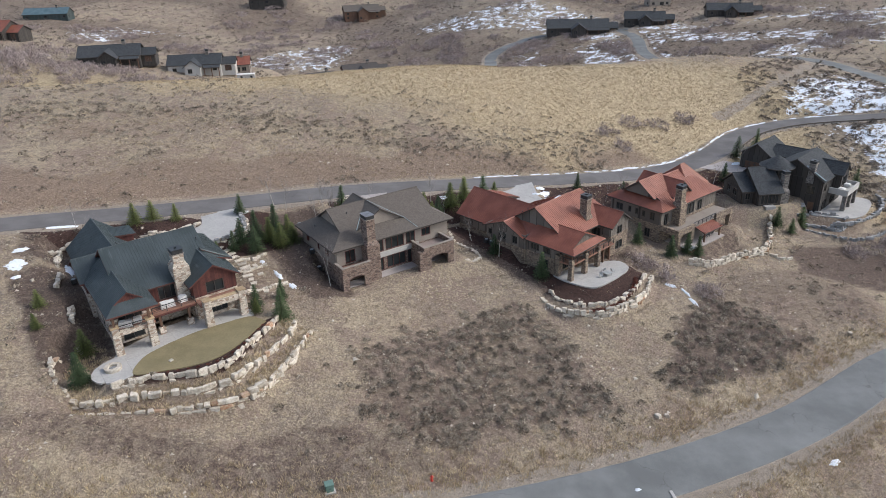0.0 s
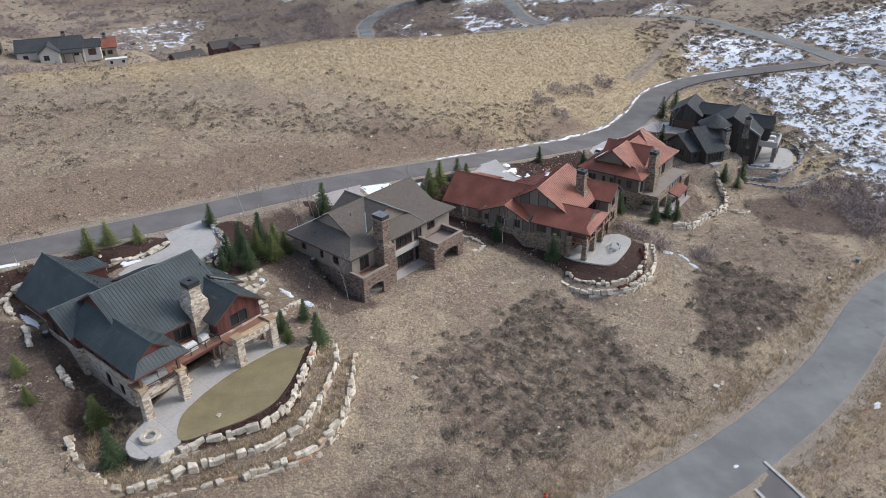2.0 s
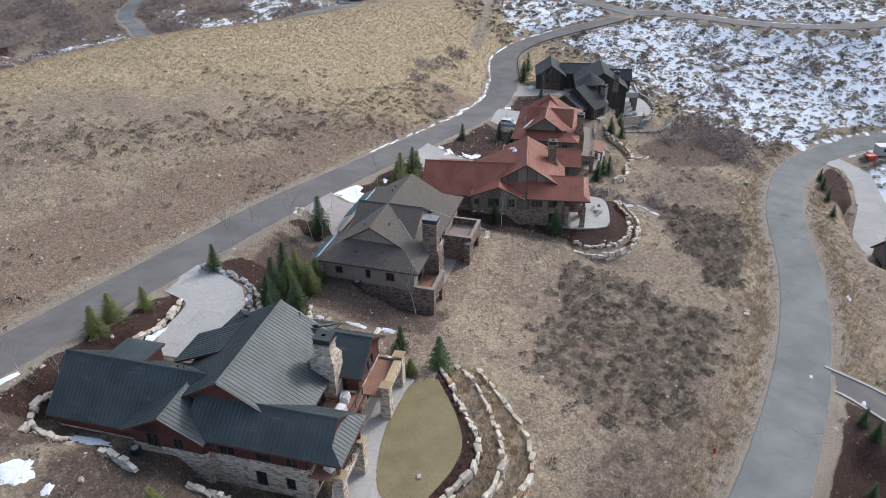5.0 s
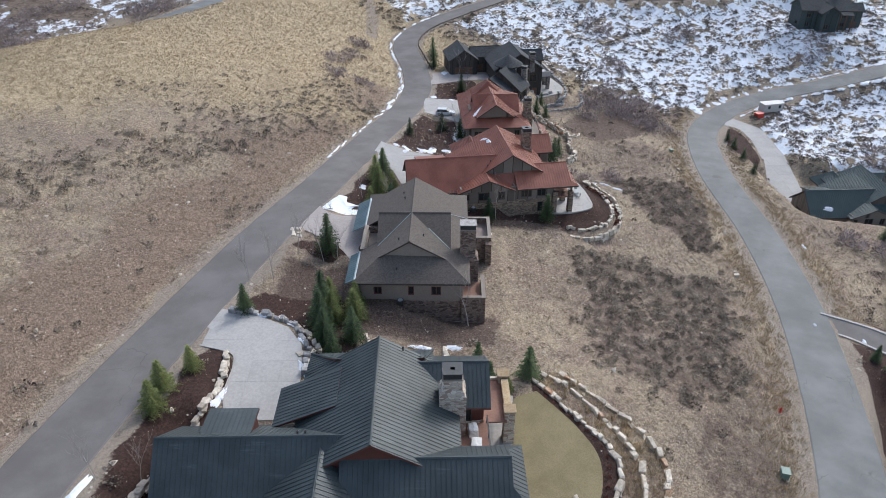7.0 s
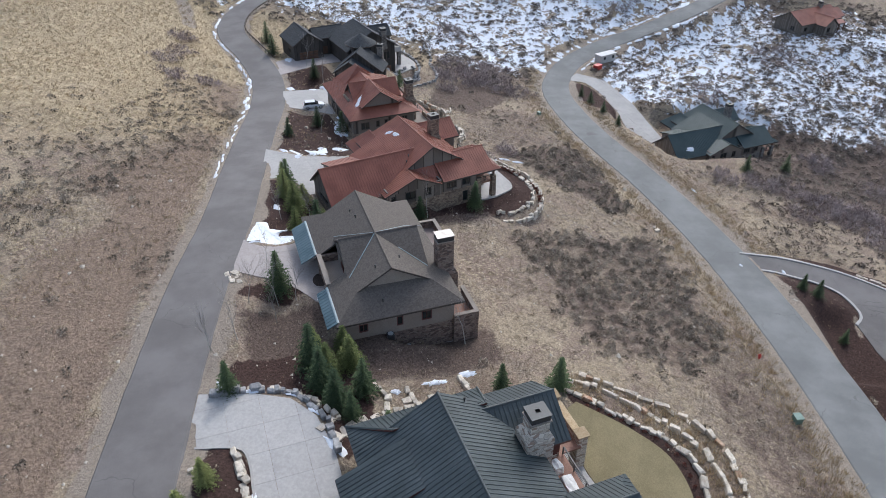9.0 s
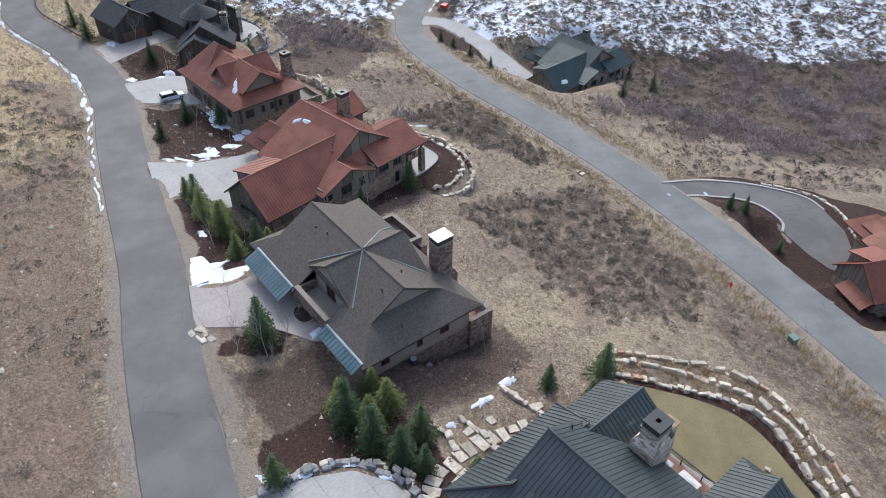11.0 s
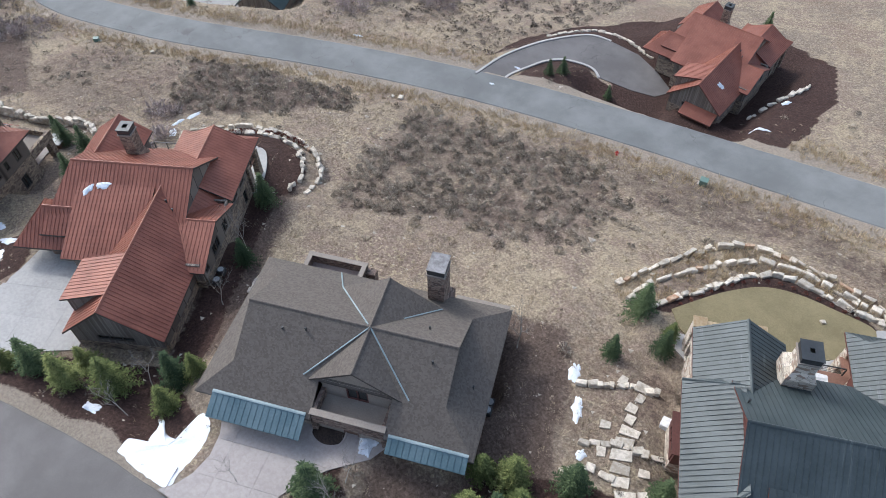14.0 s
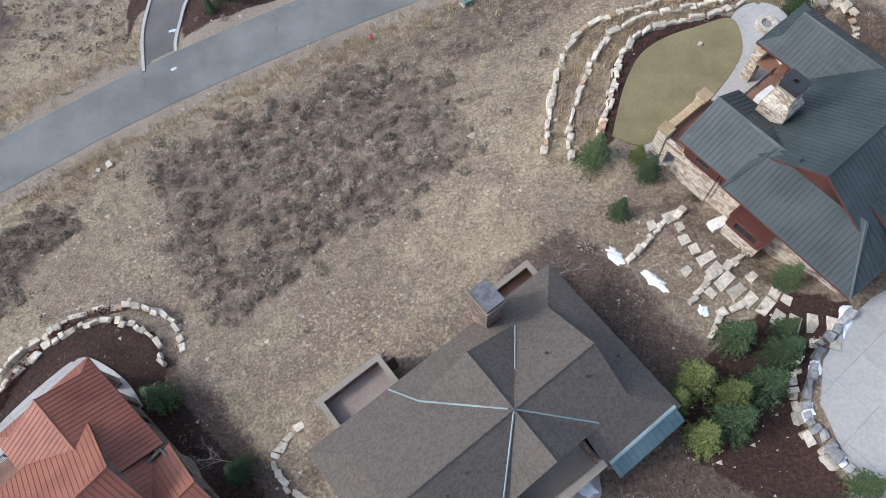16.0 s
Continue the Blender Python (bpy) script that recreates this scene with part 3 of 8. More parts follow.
def zones(x, y):
    """Straw, snow, mulch and gravel shares of the ground."""
    n1, n2 = lumps(x, y, 16, 3.0), lumps(x, y, 5.0, 5.0)
    straw = smooth((y - 172 + 0.12 * x + 12 * n1 + 4 * n2) / 20) * smooth((120 - x + 6 * n1) / 14) * smooth((252 - y + 0.02 * x) / 14)
    straw = np.maximum(straw, np.exp(-((x - 107)**2 + (y - 153)**2) / 70.0))
    edge_y = np.interp(x, (93, 118, 132, 146, 160, 176, 200, 240), (116, 117, 114, 107, 92, 77, 62, 50))
    snow = smooth((x - 93 + 6 * n1) / 30) * smooth((y - edge_y + 3 * n2) / 6) * smooth((262 - y) / 30) * smooth((262 - x) / 50)
    snow = np.maximum(snow, smooth((x - 101 + 6 * n1) / 11) * smooth((106 - y) / 10) * smooth((y + 70 + 8 * n1) / 25) * smooth((215 - x) / 40))
    snow = np.maximum(snow, 0.8 * smooth((y - 295) / 30) * smooth((lumps(x, y, 40, 3.3) + 0.1) / 0.5) * smooth((540 - y) / 60))
    snow = np.maximum(snow, 0.8 * smooth((y - 262) / 10) * smooth((x - 20) / 20) * smooth((n1 + 0.5) / 0.6) * smooth((420 - y) / 60))
    snow = np.maximum(snow, 0.85 * np.exp(-((x + 2) / 48)**2 - ((y - 345) / 42)**2))
    mulch = np.zeros_like(x)
    for poly in MULCH:
        m = box_pick(x, y, poly, 3)
        if m.any():
            mulch[m] = np.maximum(mulch[m], 1 - smooth((outside(x[m], y[m], poly) + 0.5 * n2[m]) / 0.9))
    gravel = np.zeros_like(x)
    for name, line, half in ROADS:
        m = box_pick(x, y, line, 12)
        if m.any():
            d, rz = near_line(x[m], y[m], line)
            gravel[m] = np.maximum(gravel[m], 1 - smooth((d - half - (1.2 if name == "road_lower" else 0.5) - 1.2 * np.abs(n2[m])) / 1.6))
    m = box_pick(x, y, TRACK, 6)
    d, rz = near_line(x[m], y[m], TRACK)
    gravel[m] = np.maximum(gravel[m], 1 - smooth((d - 1.2) / 1.2))
    snow = snow * (1 - 0.9 * gravel)
    return np.stack([straw, snow, mulch, gravel], 1)


# H3's -x strip: dark soil that also paints the house's shadow on the ground
# SAGE_1 and SAGE_2: brown soil, darkened to paint the shade between bushes
EARTH_SHADE = [([(44, 112), (64, 104), (80, 112), (84, 128), (66, 128), (52, 120)], 0.5), ([(-14, 64), (6, 68), (24, 78), (22, 83), (0, 73), (-16, 72)], 0.4), ([(45, -80), (112, -80), (112, 55), (70, 62), (45, 30)], 0.72), (SAGE_1, 0.55), (SAGE_2, 0.66), (rect(*H2, -17.0, -10.0, -11.0, 12.0), 0.9), (rect(*H1, -19.0, -9.5, -12.0, 14.0), 0.75), (rect(*H1, 9.5, 15.0, -8.0, 10.0), 0.5), (rect(*H3, -10.5, -5.0, -12.0, 17.0), 0.9), (rect(*H3, 6.0, 17.0, -16.0, -9.0), 0.6),
         (rect(*H4, -4.0, 14.0, -18.0, -11.0), 0.6), (rect(*H2, -16.0, -3.0, 8.0, 17.0), 0.9), ([(72.0, 128.0), (98.0, 122.0), (104.0, 134.0), (90.0, 142.0), (76.0, 140.0)], 0.75), ([(-78.0, 118.0), (-62.0, 112.0), (-60.0, 104.0), (-72.0, 104.0)], 0.7),
         ([(-58.0, 66.0), (-20.0, 62.0), (0.0, 70.0), (-14.0, 76.0), (-30.0, 69.0), (-52.0, 70.0)], 0.55)]


def earth_shade_share(x, y):
    """Bare brown soil round the houses and on the banks; also shade painted in the sage beds and beside H3."""
    n = lumps(x, y, 4.0, 8.0)
    out = 0.55 * smooth((y - 280) / 25) * smooth((lumps(x, y, 45, 6.5) + 0.6) / 0.7)
    for poly, share in EARTH_SHADE:
        m = box_pick(x, y, poly, 5)
        if m.any():
            out[m] = np.maximum(out[m], share * (1 - smooth((outside(x[m], y[m], poly) + 0.8 * n[m] + 1.0) / 3.5)))
    return out


def clay_share(x, y):
    """Reddish soil on the cut bank above the upper road and on worn slopes."""
    n = lumps(x, y, 9.0, 4.5)
    out = 0.62 * smooth((n - 0.12) / 0.5) * smooth((172 - y) / 12)
    m = box_pick(x, y, UPPER_ROAD, 34)
    d, rz = near_line(x[m], y[m], UPPER_ROAD)
    side = y[m] > np.interp(x[m], UPPER_ROAD[:, 0], UPPER_ROAD[:, 1])
    out[m] = np.maximum(out[m], np.where(side, smooth((d - 5) / 3) * smooth((24 + 6 * n[m] - d) / 9) * smooth((75 - x[m]) / 20), 0.0))
    return out


def ground_material():
    m = bpy.data.materials.new("hillside_soil_and_dry_grass")
    ns, ln, bs = nodes_of(m)
    nt = m.node_tree
    at = ns.new("ShaderNodeAttribute")
    at.attribute_name = "zone"
    sep = ns.new("ShaderNodeSeparateColor")
    ln.new(at.outputs["Color"], sep.inputs[0])
    straw, snow, mulch, gravel = sep.outputs[0], sep.outputs[1], sep.outputs[2], at.outputs["Alpha"]
    p = place(nt)
    fine, mid, big = noise_fac(nt, p, 3.4, 6.0, 0.85), noise_fac(nt, p, 0.7, 5.0, 0.7), noise_fac(nt, p, 0.07, 4.0, 0.6)
    speck = noise_fac(nt, p, 1.7, 2.0, 0.6)
    scrub = mix_col(nt, ramp(nt, fine, 0.38, 0.62), (0.155, 0.121, 0.094), (0.325, 0.262, 0.203))
    tan = mix_col(nt, ramp(nt, fine, 0.38, 0.62), (0.26, 0.203, 0.142), (0.455, 0.37, 0.262))
    soil = mix_col(nt, ramp(nt, fine, 0.38, 0.62), (0.185, 0.137, 0.106), (0.34, 0.262, 0.205))
    base = mix_col(nt, ramp(nt, math_node(nt, "ADD", math_node(nt, "MULTIPLY", mid, 0.7), math_node(nt, "MULTIPLY", big, 0.5)), 0.50, 0.70), scrub, tan)
    base = mix_col(nt, ramp(nt, noise_fac(nt, p, 0.11, 5.0, 0.7), 0.47, 0.60), base, soil)
    tuft = mix_col(nt, ramp(nt, fine, 0.40, 0.60), (0.23, 0.182, 0.118), (0.46, 0.385, 0.265))
    base = mix_col(nt, math_node(nt, "MULTIPLY", ramp(nt, speck, 0.54, 0.64), ramp(nt, noise_fac(nt, p, 0.09, 4.0, 0.65), 0.42, 0.60)), base, tuft)
    red = ns.new("ShaderNodeAttribute")
    red.attribute_name = "clay"
    clay = mix_col(nt, ramp(nt, fine, 0.38, 0.62), (0.150, 0.106, 0.079), (0.315, 0.238, 0.178))
    base = mix_col(nt, ramp(nt, math_node(nt, "ADD", red.outputs["Fac"], math_node(nt, "MULTIPLY", math_node(nt, "SUBTRACT", mid, 0.5), 1.6)), 0.35, 0.85), base, clay)
    gold = mix_col(nt, ramp(nt, math_node(nt, "ADD", math_node(nt, "MULTIPLY", fine, 0.6), math_node(nt, "MULTIPLY", mid, 0.4)), 0.40, 0.60), (0.265, 0.203, 0.128), (0.54, 0.435, 0.283))
    base = mix_col(nt, straw, base, gold)
    bare = ns.new("ShaderNodeAttribute")
    bare.attribute_name = "earth"
    # soil colour that also serves as painted shade between the sagebushes
    loam_shade = mix_col(nt, ramp(nt, fine, 0.36, 0.62), (0.075, 0.053, 0.042), (0.165, 0.122, 0.098))
    base = mix_col(nt, ramp(nt, math_node(nt, "ADD", bare.outputs["Fac"], math_node(nt, "MULTIPLY", math_node(nt, "SUBTRACT", mid, 0.5), 1.3)), 0.3, 0.75), base, loam_shade)
    bark = mix_col(nt, ramp(nt, fine, 0.35, 0.65), (0.034, 0.020, 0.017), (0.088, 0.052, 0.042))
    base = mix_col(nt, ramp(nt, math_node(nt, "ADD", mulch, math_node(nt, "MULTIPLY", math_node(nt, "SUBTRACT", mid, 0.5), 0.8)), 0.35, 0.65), base, bark)
    cell = ns.new("ShaderNodeTexVoronoi")
    cell.inputs["Scale"].default_value = 4.2
    ln.new(p, cell.inputs["Vector"])
    tone = ns.new("ShaderNodeSeparateColor")
    ln.new(cell.outputs["Color"], tone.inputs[0])
    clod = ns.new("ShaderNodeHueSaturation")
    ln.new(math_node(nt, "ADD", math_node(nt, "MULTIPLY", math_node(nt, "POWER", tone.outputs[0], 1.5), 0.32), 0.84), clod.inputs["Value"])
    ln.new(base, clod.inputs["Color"])
    base = clod.outputs[0]
    grit = mix_col(nt, ramp(nt, fine, 0.3, 0.7), (0.215, 0.176, 0.142), (0.37, 0.312, 0.25))
    base = mix_col(nt, ramp(nt, math_node(nt, "ADD", gravel, math_node(nt, "MULTIPLY", math_node(nt, "SUBTRACT", fine, 0.5), 0.9)), 0.35, 0.65), base, grit)
    patch = math_node(nt, "ADD", math_node(nt, "MULTIPLY", noise_fac(nt, p, 0.22, 4.0, 0.65), 0.7), math_node(nt, "MULTIPLY", noise_fac(nt, p, 1.1, 3.0), 0.42))
    cover = ramp(nt, math_node(nt, "ADD", patch, math_node(nt, "MULTIPLY", snow, 0.36)), 0.86, 0.90)
    cover = math_node(nt, "MULTIPLY", cover, ramp(nt, snow, 0.05, 0.3))
    base = mix_col(nt, cover, base, (0.80, 0.83, 0.88))
    ln.new(base, bs.inputs["Base Color"])
    bs.inputs["Roughness"].default_value = 0.95
    bs.inputs["Specular IOR Level"].default_value = 0.2
    bump(nt, bs, math_node(nt, "ADD", fine, mid), 0.9, 0.22)
    return m


MAT["ground"] = ground_material()


def build_ground():
    xs = steps((-1600, -400, 100), (-400, -150, 12), (-150, -75, 2.5), (-75, 65, 0.9), (65, 130, 1.6), (130, 260, 5), (260, 500, 20), (500, 1700, 100))
    ys = steps((-900, -200, 70), (-200, 10, 8), (10, 45, 1.2), (45, 160, 0.9), (160, 230, 1.6), (230, 460, 5), (460, 800, 17), (800, 2600, 120))
    gx, gy = np.meshgrid(xs, ys)
    x, y = gx.ravel(), gy.ravel()
    z = height(x, y)
    nx, ny = len(xs), len(ys)
    i = (np.arange(ny - 1)[:, None] * nx + np.arange(nx - 1)[None]).ravel()
    quads = np.stack([i, i + 1, i + nx + 1, i + nx], 1)
    me = bpy.data.meshes.new("ground")
    me.vertices.add(len(x))
    me.vertices.foreach_set("co", np.stack([x, y, z], 1).ravel())
    me.loops.add(quads.size)
    me.loops.foreach_set("vertex_index", quads.ravel())
    me.polygons.add(len(quads))
    me.polygons.foreach_set("loop_start", np.arange(len(quads)) * 4)
    me.polygons.foreach_set("use_smooth", np.ones(len(quads), bool))
    me.update(calc_edges=True)
    zone = me.attributes.new("zone", "FLOAT_COLOR", "POINT")
    zone.data.foreach_set("color", zones(x, y).ravel())
    clay = me.attributes.new("clay", "FLOAT", "POINT")
    clay.data.foreach_set("value", clay_share(x, y).astype(np.float32))
    earth = me.attributes.new("earth", "FLOAT", "POINT")
    earth.data.foreach_set("value", earth_shade_share(x, y).astype(np.float32))
    me.materials.append(MAT["ground"])
    return tagged(new("ground", me), "dry brown hillside with grass, scrub and patches of old snow", "ground", kind="structure")


build_ground()


def asphalt(name, dark, light):
    m = bpy.data.materials.new(name)
    ns, ln, bs = nodes_of(m)
    nt = m.node_tree
    p = place(nt)
    big, fine = noise_fac(nt, p, 0.16, 4.0), noise_fac(nt, p, 9.0, 4.0)
    c = mix_col(nt, ramp(nt, math_node(nt, "ADD", math_node(nt, "MULTIPLY", big, 0.75), math_node(nt, "MULTIPLY", fine, 0.25)), 0.35, 0.7), dark, light)
    ed = ns.new("ShaderNodeTexVoronoi")
    ed.feature = "DISTANCE_TO_EDGE"
    ed.inputs["Scale"].default_value = 0.16
    wob = ns.new("ShaderNodeVectorMath")
    no = ns.new("ShaderNodeTexNoise")
    no.inputs["Scale"].default_value = 0.6
    ln.new(p, no.inputs["Vector"])
    wob.operation = "MULTIPLY_ADD"
    wob.inputs[1].default_value = (2.5, 2.5, 0)
    ln.new(no.outputs["Color"], wob.inputs[0])
    ln.new(p, wob.inputs[2])
    ln.new(wob.outputs[0], ed.inputs["Vector"])
    crack = math_node(nt, "MULTIPLY", math_node(nt, "SUBTRACT", 1.0, ramp(nt, ed.outputs["Distance"], 0.0, 0.012)), ramp(nt, noise_fac(nt, p, 0.09, 2.0), 0.5, 0.6))
    c = mix_col(nt, math_node(nt, "MULTIPLY", crack, 0.6), c, (0.07, 0.065, 0.06))
    ln.new(c, bs.inputs["Base Color"])
    bs.inputs["Roughness"].default_value = 0.8
    bump(nt, bs, fine, 0.2, 0.01)
    return m


MAT["asphalt"] = asphalt("grey_asphalt", (0.120, 0.123, 0.120), (0.190, 0.193, 0.188))
MAT["asphalt_brown"] = asphalt("brown_grey_asphalt", (0.108, 0.098, 0.093), (0.165, 0.152, 0.146))


def build_road(name, line, half, label, mat="asphalt"):
    d = np.gradient(line[:, :2], axis=0)
    d /= np.linalg.norm(d, axis=1)[:, None]
    nrm = np.stack([-d[:, 1], d[:, 0]], 1)
    across = [(-1.06, -0.14), (-0.995, 0.0), (-0.5, 0.03), (0.0, 0.05), (0.5, 0.03), (0.995, 0.0), (1.06, -0.14)]
    verts, faces = [], []
    ragged = 0.06 * lumps(line[:, 0], line[:, 1], 1.7, 4.0)
    for k, (p, n) in enumerate(zip(line, nrm)):
        for s, dz in across:
            w = half * s + (ragged[k] * math.copysign(1, s) if abs(s) > 0.9 else 0)
            verts.append((p[0] + n[0] * w, p[1] + n[1] * w, p[2] + 0.02 + dz))
    m = len(across)
    for k in range(len(line) - 1):
        for j in range(m - 1):
            faces.append((k * m + j + 1, k * m + j, (k + 1) * m + j, (k + 1) * m + j + 1))
    return tagged(new(name, mesh_from(name, verts, faces, [MAT[mat]])), label, "road", kind="structure")


build_road("road_lower", LOWER_ROAD, 3.75, "curving grey asphalt road with cracks below the houses")
build_road("road_upper", UPPER_ROAD, 3.65, "brown-grey asphalt road with gravel edges above the houses", "asphalt_brown")
build_road("road_branch", BRANCH_ROAD, 3.0, "narrow asphalt road over the hill shoulder")
build_road("road_far", FAR_ROAD, 3.0, "distant asphalt road in the valley")


def part(name, bm, material, parent, label=""):
    bmesh.ops.remove_doubles(bm, verts=bm.verts, dist=0.0006)
    me = bpy.data.meshes.new(name)
    bm.to_mesh(me)
    bm.free()
    for m in material if isinstance(material, (list, tuple)) else [material]:
        me.materials.append(m)
    ob = new(name, me)
    ob.parent = parent
    if label:
        tagged(ob, label)
    return ob


def box(bm, x0, x1, y0, y1, z0, z1, mi=0):
    v = [bm.verts.new(p) for p in ((x0, y0, z0), (x1, y0, z0), (x1, y1, z0), (x0, y1, z0), (x0, y0, z1), (x1, y0, z1), (x1, y1, z1), (x0, y1, z1))]
    for q in ((3, 2, 1, 0), (4, 5, 6, 7), (0, 1, 5, 4), (1, 2, 6, 5), (2, 3, 7, 6), (3, 0, 4, 7)):
        bm.faces.new([v[i] for i in q]).material_index = mi
    return v


def clip_half(poly, nx, ny, c):
    """The part of an outline where nx*x + ny*y <= c."""
    out = []
    for (ax, ay), (bx, by) in zip(poly, poly[1:] + poly[:1]):
        da, db = nx * ax + ny * ay - c, nx * bx + ny * by - c
        if da <= 0:
            out.append((ax, ay))
        if (da < 0) != (db < 0) and da != db:
            s = da / (da - db)
            out.append((ax + s * (bx - ax), ay + s * (by - ay)))
    return out


def slab(name, outline, plane, material, label, category, panel=3.2, angle=0.0, lift=0.03, kind="structure", thick=0.25):
    """A concrete slab, poured in panels with open joints between them."""
    cx, cy = np.mean(np.array(outline), 0)
    base = float(plane(np.array([cx]), np.array([cy]))[0])
    root = new(name)
    root.location = (cx, cy, base)
    c, s = math.cos(radians(angle)), math.sin(radians(angle))
    loc = [((x - cx) * c + (y - cy) * s, -(x - cx) * s + (y - cy) * c) for x, y in outline]
    us, vs = [p[0] for p in loc], [p[1] for p in loc]
    for i in range(math.floor(min(us) / panel), math.ceil(max(us) / panel)):
        for j in range(math.floor(min(vs) / panel), math.ceil(max(vs) / panel)):
            g = 0.009
            q = clip_half(clip_half(clip_half(clip_half(loc, -1, 0, -i * panel - g), 1, 0, (i + 1) * panel - g), 0, -1, -j * panel - g), 0, 1, (j + 1) * panel - g)
            if len(q) < 3:
                continue
            area = sum(a[0] * b[1] - b[0] * a[1] for a, b in zip(q, q[1:] + q[:1])) / 2
            if abs(area) < 0.15:
                continue
            if area < 0:
                q = q[::-1]
            bm = bmesh.new()
            top = []
            for u, v in q:
                x, y = u * c - v * s, u * s + v * c
                top.append((x, y, float(plane(np.array([x + cx]), np.array([y + cy]))[0]) - base + lift))
            a = [bm.verts.new(p) for p in top]
            b = [bm.verts.new((p[0], p[1], p[2] - thick)) for p in top]
            bm.faces.new(a)
            for k in range(len(a)):
                bm.faces.new((a[k], b[k], b[(k + 1) % len(a)], a[(k + 1) % len(a)]))
            part("panel", bm, material, root)
    return tagged(root, label, category, kind=kind)


slab("driveway", DRIVE_1, PLANE["drive_1"], MAT["concrete"], "pale concrete driveway scored into panels", "driveway", 3.4, 36.8)
slab("driveway", DRIVE_2, PLANE["drive_2"], MAT["concrete_pink"], "tinted concrete driveway with damp stains", "driveway", 3.4, 34.9)
slab("driveway", DRIVE_3, PLANE["drive_3"], MAT["concrete"], "pale concrete driveway edged with snow", "driveway", 4.0, 44)
slab("driveway", DRIVE_4, PLANE["drive_4"], MAT["concrete"], "pale concrete driveway with a parked car", "driveway", 4.0, 38)
slab("driveway", DRIVE_5, PLANE["drive_5"], MAT["concrete_pink"], "tinted concrete driveway beside the road bend", "driveway", 4.0, 38)
slab("driveway", DRIVE_6, PLANE["drive_6"], MAT["concrete"], "long pale concrete driveway down from the road", "driveway", 4.5, 38)
slab("driveway", DRIVE_7, PLANE["drive_7"], MAT["asphalt_brown"], "curved asphalt driveway with a pale kerb", "driveway", 60, 10)


def kerb(line, plane, label, wide=0.42, tall=0.13):
    """A pale concrete kerb along a plan line."""
    pts = spline([(x, y, 0) for x, y in line], 0.7)[:, :2]
    z = plane(pts[:, 0], pts[:, 1])
    d = np.gradient(pts, axis=0)
    d /= np.linalg.norm(d, axis=1)[:, None]
    verts, faces = [], []
    for (x, y), (dx, dy), zz in zip(pts, d, z):
        for o, up in ((-0.5, -0.2), (-0.5, tall), (0.5, tall), (0.5, -0.2)):
            verts.append((x - dy * o * wide, y + dx * o * wide, zz + 0.03 + up))
    for k in range(len(pts) - 1):
        faces += [(4 * k + q + 1, 4 * k + q, 4 * k + q + 4, 4 * k + q + 5) for q in range(3)]
    faces += [(0, 1, 2, 3), tuple(4 * (len(pts) - 1) + q for q in (3, 2, 1, 0))]
    return tagged(new("kerb", mesh_from("kerb", verts, faces, [MAT["concrete"]])), label, "kerb", kind="structure")


kerb(DRIVE_7[15:] + DRIVE_7[:1], PLANE["drive_7"], "pale concrete kerb round a mulch island")
kerb(DRIVE_7[1:9], PLANE["drive_7"], "pale concrete kerb on a driveway's outer edge")
kerb(DRIVE_1[:6], PLANE["drive_1"], "low concrete edge beside a mulch bed", 0.25, 0.06)
slab("patio", PATIO_1, flat(9.56), MAT["concrete"], "pale concrete patio curving round a lawn", "patio", 3.6, 36.8)
slab("patio", PATIO_3, flat(4.46), MAT["concrete"], "rounded pale concrete patio above a boulder wall", "patio", 3.6, 44)
slab("patio", PATIO_4, flat(1.45), MAT["concrete_pink"], "concrete patio below the balcony", "patio", 3.2, 38.8)
slab("patio", PATIO_5, flat(-0.95), MAT["concrete"], "rounded concrete terrace at the hill's edge", "patio", 4, 38)
slab("patio", rect(*H2, -10.3, 11.2, -9.3, -6.0), flat(6.93), MAT["concrete_pink"], "narrow concrete terrace along the house", "patio", 3.2, 34.9)

# ---- houses ----
class House:
    """A house with its own axes; heights are given above sea level of the plan and stored from the house's foot."""

    def __init__(self, place_turn, foot, name, label, dz=0.0):
        (x, y), turn = place_turn
        self.root = new(name)
        self.root.matrix_world = pose(x, y, foot, 0, 0, turn)
        self.foot, self.dz = foot, dz
        tagged(self.root, label, "house")

    def z(self, v):
        return v + self.dz - self.foot


SEAMS = {}


def seam_mesh(mat):
    """A standing seam of unit length, shared by all seams of one metal."""
    if mat.name not in SEAMS:
        ring = [(x, y, z) for y in (-0.5, 0.5) for x, z in ((-0.02, -0.01), (-0.013, 0.042), (0.013, 0.042), (0.02, -0.01))]
        SEAMS[mat.name] = mesh_from("seam", ring, [(0, 1, 5, 4), (1, 2, 6, 5), (2, 3, 7, 6), (3, 2, 1, 0), (4, 5, 6, 7)], [mat])
    return SEAMS[mat.name]


def solid_grid(bm, xs, zs, solid, t):
    """A flat piece of thickness 2t in the x-z plane, with the cells of a grid that solid(i, j) keeps."""
    vs = {}

    def v(i, j, s):
        if (i, j, s) not in vs:
            vs[i, j, s] = bm.verts.new((xs[i], s * t, zs[j]))
        return vs[i, j, s]

    nx, nz = len(xs) - 1, len(zs) - 1
    keep = {(i, j) for i in range(nx) for j in range(nz) if solid(i, j)}
    for i, j in keep:
        bm.faces.new((v(i, j, -1), v(i + 1, j, -1), v(i + 1, j + 1, -1), v(i, j + 1, -1)))
        bm.faces.new((v(i, j + 1, 1), v(i + 1, j + 1, 1), v(i + 1, j, 1), v(i, j, 1)))
